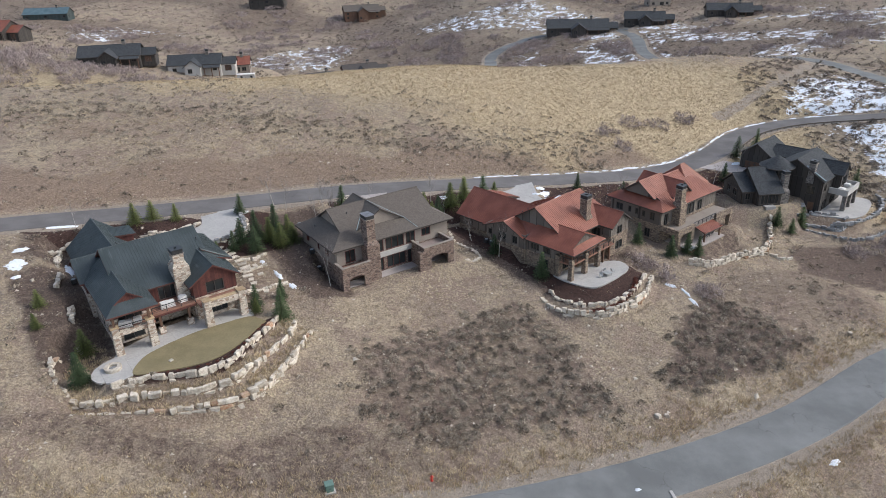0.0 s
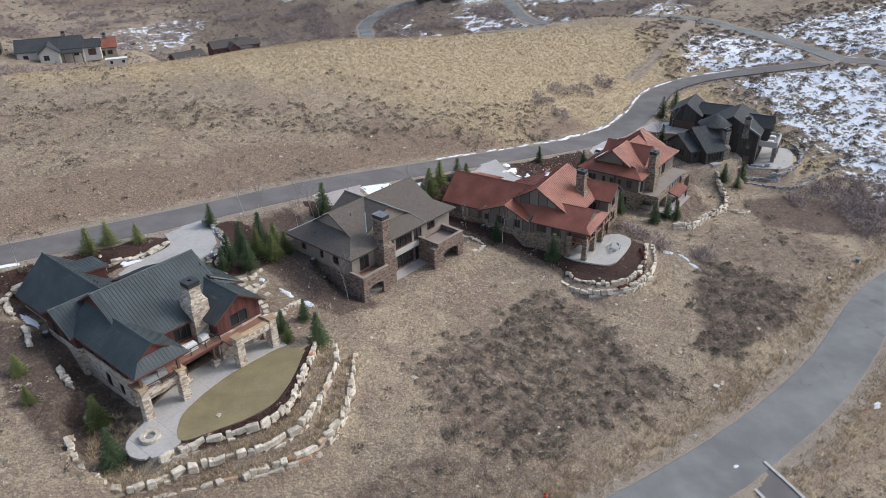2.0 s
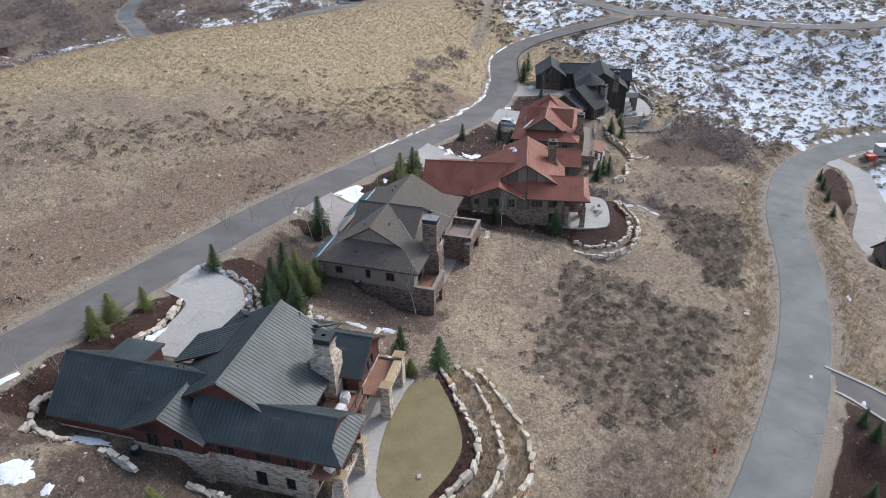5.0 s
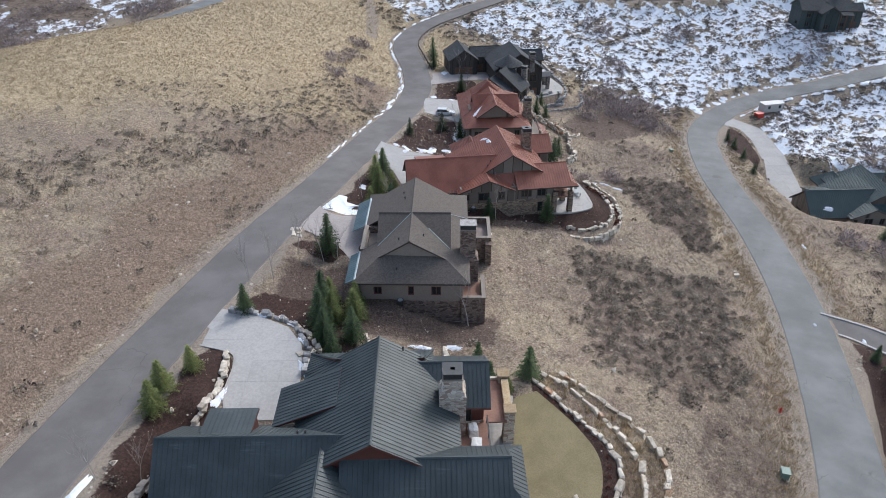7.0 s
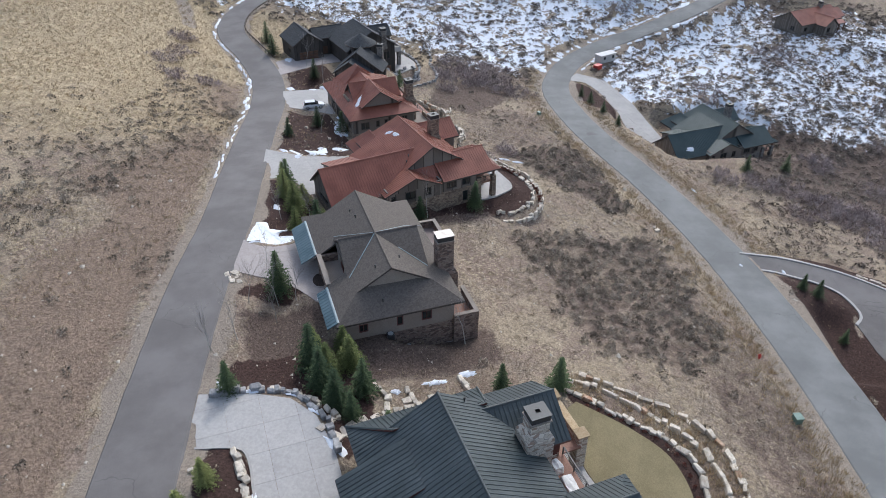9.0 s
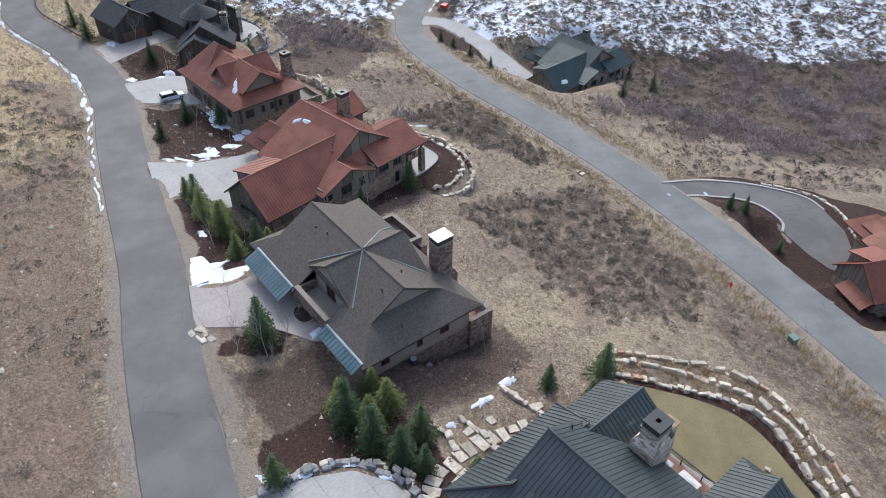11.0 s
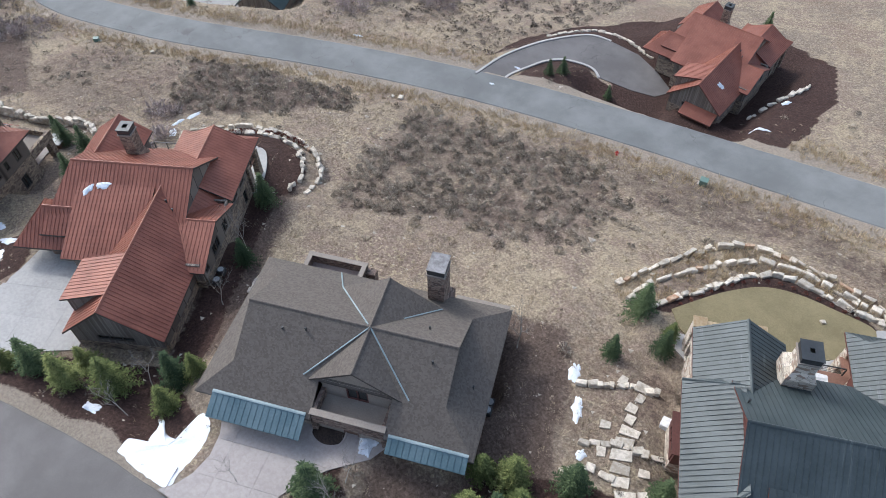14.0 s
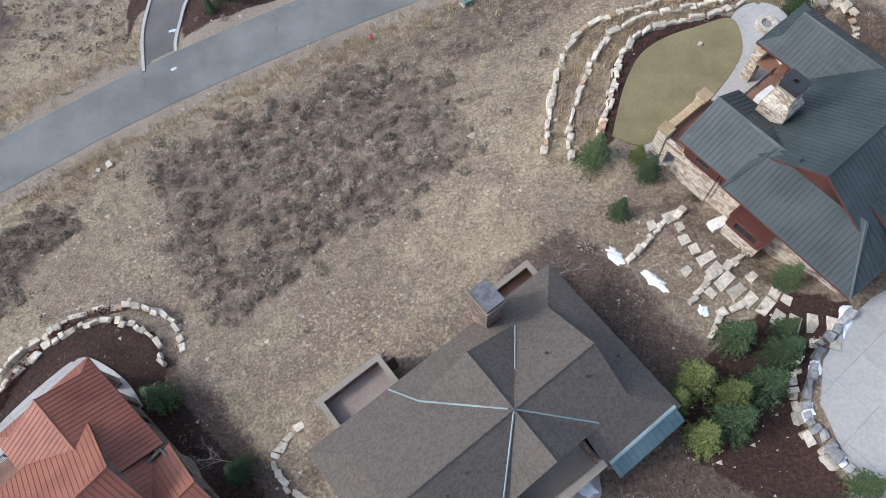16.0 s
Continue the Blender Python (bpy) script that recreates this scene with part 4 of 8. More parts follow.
        for (di, dj), (a, b) in (((-1, 0), ((i, j + 1), (i, j))), ((1, 0), ((i + 1, j), (i + 1, j + 1))), ((0, -1), ((i, j), (i + 1, j))), ((0, 1), ((i + 1, j + 1), (i, j + 1)))):
            if (i + di, j + dj) not in keep:
                bm.faces.new((v(*b, -1), v(*a, -1), v(*a, 1), v(*b, 1)))


def roof_plane(h, pts, mat, trim, rib=0.45, thick=0.24, name="roof_plane"):
    """A sloping sheet with fascia edges and standing seams down the slope."""
    p = [Vector((x, y, h.z(z))) for x, y, z in pts]
    n = Vector((0, 0, 0))
    for a, b in zip(p, p[1:] + p[:1]):
        n += (a - p[0]).cross(b - p[0])
    if n.z < 0:
        p.reverse()
        n = -n
    n.normalize()
    bm = bmesh.new()
    top = [bm.verts.new(v) for v in p]
    low = [bm.verts.new(v - Vector((0, 0, thick))) for v in p]
    bm.faces.new(top)
    bm.faces.new(low[::-1]).material_index = 1
    for k in range(len(p)):
        bm.faces.new((top[k], low[k], low[(k + 1) % len(p)], top[(k + 1) % len(p)])).material_index = 1
    bm.normal_update()
    sheet = part(name, bm, [mat, trim], h.root)
    if not rib:
        return sheet
    level = Vector((-n.y, n.x, 0)).normalized() if n.xy.length > 0.02 else Vector((1, 0, 0))
    down = level.cross(n).normalized()
    q = [((v - p[0]).dot(level), (v - p[0]).dot(down)) for v in p]
    us = [a for a, b in q]
    u = math.ceil(min(us) / rib) * rib + 0.07
    turn = Matrix((level, down, n)).transposed().to_4x4()
    while u < max(us):
        cuts = sorted(b + (u - a) / (c - a) * (d - b) for (a, b), (c, d) in zip(q, q[1:] + q[:1]) if (a > u) != (c > u))
        for s0, s1 in zip(cuts[::2], cuts[1::2]):
            if s1 - s0 > 0.3:
                seam = new("seam", seam_mesh(mat))
                seam.parent = sheet
                seam.matrix_local = Matrix.Translation(p[0] + level * u + down * (s0 + s1) / 2) @ turn @ Matrix.Diagonal((1, s1 - s0 - 0.04, 1, 1))
        u += rib
    return sheet


def strip(h, a, b, mat, width=0.28, high=0.07, name="ridge_cap", lift=0.03):
    """A cap along a ridge, hip or valley."""
    a, b = Vector((a[0], a[1], h.z(a[2]) + lift)), Vector((b[0], b[1], h.z(b[2]) + lift))
    d = (b - a).normalized()
    side = d.cross(Vector((0, 0, 1))).normalized() * width / 2
    up = Vector((0, 0, high))
    bm = bmesh.new()
    r = [bm.verts.new(c + o) for c in (a, b) for o in (-side - up * 0.8, -side * 0.25 + up, side * 0.25 + up, side - up * 0.8)]
    for i in range(4):
        bm.faces.new((r[i], r[(i + 1) % 4], r[4 + (i + 1) % 4], r[4 + i]))
    bm.faces.new(r[3::-1])
    bm.faces.new(r[4:])
    bm.normal_update()
    return part(name, bm, mat, h.root)


def gable_wall(h, a, b, peak, mat, thick=0.2):
    """The triangle of wall under a gable; a and b are its feet."""
    a, b, c = (Vector((q[0], q[1], h.z(q[2]))) for q in (a, b, peak))
    n = (b - a).cross(c - a).normalized() * thick / 2
    bm = bmesh.new()
    f = [bm.verts.new(v + n) for v in (a, b, c)]
    g = [bm.verts.new(v - n) for v in (a, b, c)]
    bm.faces.new(f)
    bm.faces.new(g[::-1])
    for i in range(3):
        bm.faces.new((f[i], g[i], g[(i + 1) % 3], f[(i + 1) % 3]))
    return part("gable", bm, mat, h.root)


def gable_roof(h, x0, x1, y0, y1, zr, ze, axis, mat, trim, ends=("gable", "gable"), wall=None, rib=0.45, mid=None, ze1=None, inset=0.6, cap=None, dutch=(3.0, 3.0), sides=(1, 1)):
    """A ridged roof along one axis. ends: gable, hip, dutch (a small gable over a skirt) or open."""
    swap = axis == "y"
    if swap:
        x0, x1, y0, y1 = y0, y1, x0, x1
    yc = (y0 + y1) / 2 if mid is None else mid
    ze1 = ze if ze1 is None else ze1

    def P(x, y, z):
        return (y, x, z) if swap else (x, y, z)

    def corner(end, xe, sgn, ye, zee):
        """Points from the eave corner to the ridge at one end."""
        half = abs(ye - yc)
        if end in ("gable", "open"):
            return [P(xe, ye, zee), P(xe, yc, zr)], xe
        d = dutch[0 if sgn < 0 else 1]
        if end == "hip":
            return [P(xe, ye, zee), P(xe - sgn * d, yc, zr)], xe - sgn * d
        f = min(0.9, d / half)
        return [P(xe, ye, zee), P(xe - sgn * d, ye + (yc - ye) * f, zee + (zr - zee) * f), P(xe - sgn * d, yc, zr)], xe - sgn * d

    ridge = [x0, x1]
    for ye, zee, on in ((y0, ze, sides[0]), (y1, ze1, sides[1])):
        lo, ridge[0] = corner(ends[0], x0, -1, ye, zee)
        hi, ridge[1] = corner(ends[1], x1, 1, ye, zee)
        if on:
            roof_plane(h, lo + hi[::-1], mat, trim, rib)
    for k, (end, xe, sgn) in enumerate(((ends[0], x0, -1), (ends[1], x1, 1))):
        d = dutch[k]
        if end == "hip":
            roof_plane(h, [P(xe, y0, ze), P(xe, y1, ze1), P(xe - sgn * d, yc, zr)], mat, trim, rib)
        elif end == "dutch":
            f0, f1 = min(0.9, d / abs(y0 - yc)), min(0.9, d / abs(y1 - yc))
            a, b = (xe - sgn * d, y0 + (yc - y0) * f0, ze + (zr - ze) * f0), (xe - sgn * d, y1 + (yc - y1) * f1, ze1 + (zr - ze1) * f1)
            g = inset + 0.15
            a2, b2 = (a[0] - sgn * g, a[1], a[2] + g * (a[2] - ze) / d), (b[0] - sgn * g, b[1], b[2] + g * (b[2] - ze1) / d)
            roof_plane(h, [P(xe, y0, ze), P(xe, y1, ze1), P(*b)] + ([P(b2[0], (b2[1] + yc) / 2, b2[2]), P(a2[0], (a2[1] + yc) / 2, a2[2])]) + [P(*a)], mat, trim, rib)
            if wall:
                s = sgn * inset
                gable_wall(h, P(a[0] - s, a[1], a[2] - 0.3), P(b[0] - s, b[1], b[2] - 0.3), P(a[0] - s, yc, zr - 0.25), wall)
        elif end == "gable" and wall:
            s = sgn * inset
            gable_wall(h, P(xe - s, y0 + 0.35, ze - 0.1), P(xe - s, y1 - 0.35, ze1 - 0.1), P(xe - s, yc, zr - 0.27), wall)
    strip(h, P(ridge[0], yc, zr), P(ridge[1], yc, zr), cap or mat)


def window(h, a, b, z0, z1, frame_mat, cols=2, glass=None, rows=1, name="window"):
    """A framed window from a to b along a wall, with mullions and panes."""
    a, b = Vector((*a, 0)), Vector((*b, 0))
    d = b - a
    w = d.length
    m = Matrix.Translation((*a.xy, h.z(z0))) @ Matrix.Rotation(math.atan2(d.y, d.x), 4, "Z")
    hh = z1 - z0
    bm = bmesh.new()
    t, dep = 0.12, 0.13
    xs, bars_x = [0, t], [0]
    for i in range(1, cols):
        bars_x.append(len(xs))
        xs += [w * i / cols - 0.04, w * i / cols + 0.04]
    bars_x.append(len(xs))
    xs += [w - t, w]
    zs, bars_z = [0, t], [0]
    for j in range(1, rows):
        bars_z.append(len(zs))
        zs += [hh * j / rows - 0.035, hh * j / rows + 0.035]
    bars_z.append(len(zs))
    zs += [hh - t, hh]
    solid_grid(bm, xs, zs, lambda i, j: i in bars_x or j in bars_z, dep)
    ob = part(name, bm, frame_mat, h.root)
    ob.matrix_local = m
    for i in range(cols):
        bm = bmesh.new()
        box(bm, w * i / cols + 0.05, w * (i + 1) / cols - 0.05, -0.02, 0.02, t * 0.8, hh - t * 0.8)
        part("pane", bm, glass or MAT["glass"], ob)
    return ob


def wall(h, a, b, z0, z1, mat, holes=(), frame_mat=None, thick=0.34, split=None):
    """A wall from a to b with real openings; holes: (from, to, sill, head, kind, columns). split: (height, upper material)."""
    a2, b2 = Vector((*a, 0)), Vector((*b, 0))
    d = b2 - a2
    w, ang = d.length, math.atan2(d.y, d.x)
    u = d.normalized()
    bands = [(z0, z1, mat)] if split is None else [(z0, split[0], mat), (split[0], z1, split[1])]
    for k, (za, zb, m) in enumerate(bands):
        xs = sorted({0.0, w, *[q[0] for q in holes], *[q[1] for q in holes]})
        zs = sorted({za, zb, *[min(max(q[2], za), zb) for q in holes], *[min(max(q[3], za), zb) for q in holes]})
        t = thick / 2 - (0.03 if k else 0.0)
        bm = bmesh.new()
        solid_grid(bm, xs, [h.z(v) for v in zs], lambda i, j: zs[j + 1] - zs[j] > 1e-4 and not any(q[0] < (xs[i] + xs[i + 1]) / 2 < q[1] and q[2] < (zs[j] + zs[j + 1]) / 2 < q[3] for q in holes), t)
        ob = part("wall", bm, m, h.root)
        ob.matrix_local = Matrix.Translation((a[0], a[1], 0)) @ Matrix.Rotation(ang, 4, "Z")
    for q in holes:
        kind, cols = (q[4] if len(q) > 4 else "window"), (q[5] if len(q) > 5 else 2)
        if kind == "open":
            continue
        p0, p1 = a2 + u * q[0], a2 + u * q[1]
        window(h, p0.xy, p1.xy, q[2], q[3], frame_mat or MAT["dark_trim"], cols, MAT["timber"] if kind in ("garage", "door") else None, 3 if kind == "garage" else 1, {"garage": "garage_door", "door": "door"}.get(kind, "window"))


def body(h, x0, x1, y0, y1, z0, z1, mat, south=(), north=(), west=(), east=(), split=None, frame_mat=None):
    """Four walls round a rectangle. south: the y0 side; openings run from the lower coordinate."""
    wall(h, (x0, y0), (x1, y0), z0, z1, mat, south, frame_mat, split=split)
    wall(h, (x0, y1), (x1, y1), z0, z1, mat, north, frame_mat, split=split)
    wall(h, (x0, y0 + 0.17), (x0, y1 - 0.17), z0, z1, mat, west, frame_mat, split=split)
    wall(h, (x1, y0 + 0.17), (x1, y1 - 0.17), z0, z1, mat, east, frame_mat, split=split)


def block(h, name, x0, x1, y0, y1, z0, z1, mat, bevel=0.0, label="", taper=0.0):
    bm = bmesh.new()
    v = box(bm, x0, x1, y0, y1, h.z(z0), h.z(z1))
    if taper:
        cx, cy = (x0 + x1) / 2, (y0 + y1) / 2
        for q in v[4:]:
            q.co.x += (cx - q.co.x) * taper
            q.co.y += (cy - q.co.y) * taper
    if bevel:
        bmesh.ops.bevel(bm, geom=bm.edges[:], offset=bevel, segments=1, affect="EDGES")
    return part(name, bm, mat, h.root, label)


def chimney(h, x0, x1, y0, y1, z0, z_step, z1, stone, grow=0.5, cover=None, hole=0.3):
    """A stone stack on a wider, sloping shoulder, with a slab, a dark cowl and a metal lid."""
    bm = bmesh.new()
    box(bm, x0 - grow, x1 + grow, y0 - grow, y1 + grow, h.z(z0), h.z(z_step - 0.5))
    v = box(bm, x0 - grow, x1 + grow, y0 - grow, y1 + grow, h.z(z_step - 0.5), h.z(z_step + 0.3))
    for q in v[4:]:
        q.co.x += (x0 - q.co.x if q.co.x < (x0 + x1) / 2 else x1 - q.co.x)
        q.co.y += (y0 - q.co.y if q.co.y < (y0 + y1) / 2 else y1 - q.co.y)
    box(bm, x0, x1, y0, y1, h.z(z_step + 0.3), h.z(z1 - 0.75))
    stack = part("chimney", bm, stone, h.root)
    bm = bmesh.new()
    box(bm, x0 - 0.12, x1 + 0.12, y0 - 0.12, y1 + 0.12, h.z(z1 - 0.75), h.z(z1 - 0.63))
    part("cap_slab", bm, MAT["stucco"], stack)
    bm = bmesh.new()
    t = 0.12
    zz0, zz1 = h.z(z1 - 0.63), h.z(z1)
    box(bm, x0, x1, y0, y0 + t, zz0, zz1), box(bm, x0, x1, y1 - t, y1, zz0, zz1)
    box(bm, x0, x0 + t, y0 + t, y1 - t, zz0, zz1), box(bm, x1 - t, x1, y0 + t, y1 - t, zz0, zz1)
    part("cowl", bm, MAT["iron"], stack)
    bm = bmesh.new()
    w = (x1 - x0) * hole
    hgt = (y1 - y0) * hole
    box(bm, x0 - 0.08, x1 + 0.08, y0 - 0.08, y0 + hgt, zz1, zz1 + 0.07), box(bm, x0 - 0.08, x1 + 0.08, y1 - hgt, y1 + 0.08, zz1, zz1 + 0.07)
    box(bm, x0 - 0.08, x0 + w, y0 + hgt, y1 - hgt, zz1, zz1 + 0.07), box(bm, x1 - w, x1 + 0.08, y0 + hgt, y1 - hgt, zz1, zz1 + 0.07)
    part("lid", bm, cover or MAT["dark_metal"], stack)
    return stack


def railing(h, a, b, z, mat, post=1.6):
    """Posts with a top rail and thin bars between."""
    d = Vector((*b, 0)) - Vector((*a, 0))
    w, n = d.length, max(1, int(d.length / post))
    bm = bmesh.new()
    box(bm, 0, w, -0.06, 0.06, 1.0, 1.08)
    rail = part("railing", bm, mat, h.root)
    rail.matrix_local = Matrix.Translation((a[0], a[1], h.z(z))) @ Matrix.Rotation(math.atan2(d.y, d.x), 4, "Z")
    for i in range(n + 1):
        bm = bmesh.new()
        box(bm, w * i / n - 0.05, w * i / n + 0.05, -0.05, 0.05, 0, 1.0)
        part("post", bm, mat, rail)
    for z2 in (0.25, 0.5, 0.75):
        bm = bmesh.new()
        box(bm, 0, w, -0.012, 0.012, z2, z2 + 0.025)
        part("bar", bm, mat, rail)


def vents(h, spots, tall=0.42):
    for x, y, z in spots:
        bm = bmesh.new()
        bmesh.ops.create_cone(bm, cap_ends=True, segments=10, radius1=0.07, radius2=0.07, depth=tall, matrix=Matrix.Translation((x, y, h.z(z) + tall / 2 - 0.1)))
        bmesh.ops.create_cone(bm, cap_ends=True, segments=10, radius1=0.12, radius2=0.10, depth=0.12, matrix=Matrix.Translation((x, y, h.z(z) + tall - 0.1)))
        part("roof_vent", bm, MAT["iron"], h.root)


def arch_wall(h, a, b, z0, z1, w0, w1, head, mat, thick=0.6):
    """A stone front with one flat-arched opening between w0 and w1."""
    a2, b2 = Vector((*a, 0)), Vector((*b, 0))
    d = b2 - a2
    w = d.length
    bm = bmesh.new()
    t = thick / 2
    box(bm, 0, w0, -t, t, h.z(z0), h.z(z1)), box(bm, w1, w, -t, t, h.z(z0), h.z(z1))
    n = 8
    for i in range(n):
        x0, x1 = w0 + (w1 - w0) * i / n, w0 + (w1 - w0) * (i + 1) / n
        r = [head + 0.35 * (1 - (2 * (x - w0) / (w1 - w0) - 1)**2) for x in (x0, x1)]
        v = box(bm, x0, x1, -t, t, h.z(r[0]), h.z(z1))
        for q in (v[1], v[2]):
            q.co.z = h.z(r[1])
    ob = part("arcade_wall", bm, mat, h.root)
    ob.matrix_local = Matrix.Translation((a[0], a[1], 0)) @ Matrix.Rotation(math.atan2(d.y, d.x), 4, "Z")


# slate-roofed house with the lawn
def slate_house():
    h = House(H1, 9.5, "stone_and_timber_house", "red-sided stone house with a dark standing-seam roof")
    R, T, C, S = MAT["slate_metal"], MAT["red_trim"], MAT["slate_metal"], MAT["stone_pale"]
    W = MAT["red_wood"]
    # roofs
    gable_roof(h, -7.0, 7.5, -7.6, 8.4, 20.6, 15.75, "x", R, T, ("gable", "gable"), W, cap=C)
    roof_plane(h, [(6.7, -4.2, 18.35), (6.7, 5.0, 18.3), (11.1, 8.3, 15.3), (11.1, -5.1, 15.75)], R, T)
    roof_plane(h, [(6.9, 4.6, 18.1), (11.1, 8.3, 15.35), (6.9, 8.4, 15.78)], R, T)
    roof_plane(h, [(6.9, -3.9, 18.05), (6.9, -5.1, 17.3), (11.1, -5.1, 15.78)], R, T)
    strip(h, (6.7, 4.8, 18.25), (11.1, 8.3, 15.4), C)
    strip(h, (6.7, -4.1, 18.3), (11.1, -5.1, 15.8), C)
    gable_roof(h, -9.3, 1.2, 0.0, 19.7, 19.0, 14.5, "y", R, T, ("open", "gable"), W, mid=-4.3, ze1=14.7)
    gable_roof(h, -10.5, -4.0, 0.6, 9.7, 18.25, 15.75, "x", R, T, ("gable", "open"), W, mid=5.0)
    gable_roof(h, -9.9, -2.9, -13.2, 3.2, 18.3, 15.85, "y", R, T, ("dutch", "open"), W, mid=-6.4, dutch=(1.4, 1), inset=0.3)
    gable_roof(h, 2.2, 10.2, -10.8, -3.0, 18.2, 15.55, "y", R, T, ("gable", "open"), W)
    roof_plane(h, [(-3.0, 11.7, 17.75), (0.9, 11.7, 17.35), (0.9, 16.4, 17.35), (-3.0, 16.4, 17.75)], R, T)
    wall(h, (0.3, 12.0), (0.3, 16.1), 15.0, 17.2, W, [(0.6, 3.4, 15.9, 16.9, "window", 3)])
    for yy in (12.0, 16.1):
        gable_wall(h, (-2.6, yy, 17.5), (0.35, yy, 15.0), (0.35, yy, 17.25), W)
    roof_plane(h, [(0.0, 4.2, 18.4), (5.4, 4.2, 18.4), (5.4, 10.6, 15.6), (0.0, 10.6, 15.6)], R, T)
    strip(h, (-4.3, 1.5, 19.05), (-4.3, 0.0, 19.05), C)
    # walls
    body(h, -6.6, 9.2, -6.8, 7.6, 9.5, 15.9, S, split=(12.9, W),
         south=[(1.4, 4.6, 10.0, 12.2, "window", 3), (5.2, 8.0, 13.1, 15.5, "window", 3), (4.0, 5.0, 9.8, 12.2, "door", 1)],
         east=[(1.5, 3.2, 13.6, 15.2), (5.5, 7.5, 13.6, 15.2), (9.5, 11.0, 13.6, 15.2)], north=[(9.0, 12.0, 13.0, 15.2, "garage", 4), (13.0, 15.0, 13.3, 15.0)])
    body(h, -8.6, 0.4, 7.6, 19.0, 11.0, 14.9, S, split=(12.9, W), east=[(1.5, 4.6, 12.75, 15.0, "garage", 4), (6.0, 9.2, 12.75, 15.0, "garage", 4)], west=[(2.0, 3.0, 13.5, 14.5, "window", 1), (6.5, 7.5, 13.5, 14.5, "window", 1)])
    body(h, -9.6, -6.6, 1.2, 9.1, 9.5, 16.0, S, split=(13.7, W), west=[(2.0, 3.2, 13.7, 15.2), (4.6, 6.2, 13.5, 15.3)])
    body(h, -9.0, -3.6, -9.4, 1.2, 9.5, 15.9, S, split=(13.6, W), south=[(1.0, 4.4, 13.1, 15.4, "window", 3), (1.2, 4.2, 9.8, 12.1, "window", 2)], west=[(1.4, 2.4, 10.4, 12.0, "window", 1), (4.4, 5.6, 10.2, 12.2, "window", 1), (0.8, 2.2, 13.6, 15.0), (3.6, 5.4, 13.6, 15.0, "window", 2), (7.4, 9.2, 13.6, 15.0, "window", 2)])
    body(h, 2.9, 9.5, -10.0, -6.0, 9.5, 15.6, S, split=(13.3, W), south=[(1.9, 4.7, 13.5, 16.0 - 0.2, "window", 2), (1.9, 4.7, 10.1, 12.0, "window", 3)], west=[(0.9, 2.3, 13.2, 15.2, "window", 1)], east=[(1.0, 2.6, 13.8, 15.2)])
    gable_wall(h, (2.9, -10.15, 15.4), (9.5, -10.15, 15.4), (6.2, -10.15, 17.9), W)
    wall(h, (2.9, -10.0), (2.9, -6.8), 15.5, 15.6, W)
    # bay on the garden side
    block(h, "bay_base", 9.3, 11.0, -3.0, 0.6, 9.3, 11.5, S)
    for a, b, hole in (((9.3, -3.0), (11.0, -3.0), ()), ((9.3, 0.6), (11.0, 0.6), ()), ((10.95, -2.83), (10.95, 0.43), [(0.4, 2.9, 11.8, 13.0, "window", 2)])):
        wall(h, a, b, 11.5, 13.3, MAT["red_trim"], hole, MAT["red_trim"], 0.24)
    block(h, "bay_roof", 9.3, 11.25, -3.2, 0.8, 13.3, 13.45, MAT["red_trim"])
    wall(h, (9.3, -12.1), (9.3, -10.1), 9.5, 13.2, S, [(0.5, 1.5, 9.6, 11.9, "open")])
    for x0, x1, y0, y1, z in ((-9.75, -8.55, -13.15, -11.95, 13.9), (-5.05, -3.85, -13.45, -12.25, 13.9), (3.05, 4.35, -13.55, -12.25, 13.9), (8.45, 9.75, -13.35, -12.05, 13.9), (4.4, 8.4, -13.2, -12.4, 13.6)):
        block(h, "stone_cap", x0, x1, y0, y1, z + 0.003, z + 0.14, MAT["cap_stone"], 0.03, "tan sandstone cap")
    # porch, left: stone piers under a deck
    for x0, x1, y0, y1 in ((-9.7, -8.6, -13.1, -12.0), (-5.0, -3.9, -13.4, -12.3), (3.1, 4.3, -13.5, -12.3), (8.5, 9.7, -13.3, -12.1)):
        block(h, "pier", x0, x1, y0, y1, 9.5, 13.9, S, 0.05, taper=0.12)
    block(h, "lintel", -8.7, -4.9, -12.95, -12.35, 12.55, 13.25, S)
    block(h, "lintel", 4.2, 8.6, -13.15, -12.45, 12.55, 13.6, S)
    block(h, "deck", -9.3, -3.6, -12.5, -9.3, 12.75, 12.95, MAT["deck"])
    block(h, "deck", -3.6, 2.9, -10.6, -6.7, 12.75, 12.95, MAT["deck"], label="reddish deck boards with white-covered furniture")
    block(h, "deck", 2.9, 9.5, -12.6, -10.1, 12.75, 12.95, MAT["deck"])
    block(h, "deck_beam", -3.6, 2.9, -10.7, -10.4, 12.45, 12.75, MAT["red_trim"])
    for x in (-2.6, 1.6):
        block(h, "post", x - 0.17, x + 0.17, -10.55, -10.2, 10.6, 12.5, MAT["timber"])
        block(h, "pier_base", x - 0.5, x + 0.5, -10.9, -9.9, 9.5, 10.6, S, 0.05, taper=0.1)
    for x, y in ((-9.1, -12.5), (-4.4, -12.8)):
        block(h, "post", x - 0.16, x + 0.16, y - 0.16, y + 0.16, 13.9, 16.0, MAT["timber"])
    block(h, "beam", -9.4, -3.6, -12.75, -12.45, 15.5, 15.85, MAT["red_trim"])
    railing(h, (-3.5, -10.5), (2.8, -10.5), 12.95, MAT["iron"])
    railing(h, (-8.6, -12.7), (-4.9, -12.9), 12.95, MAT["iron"])
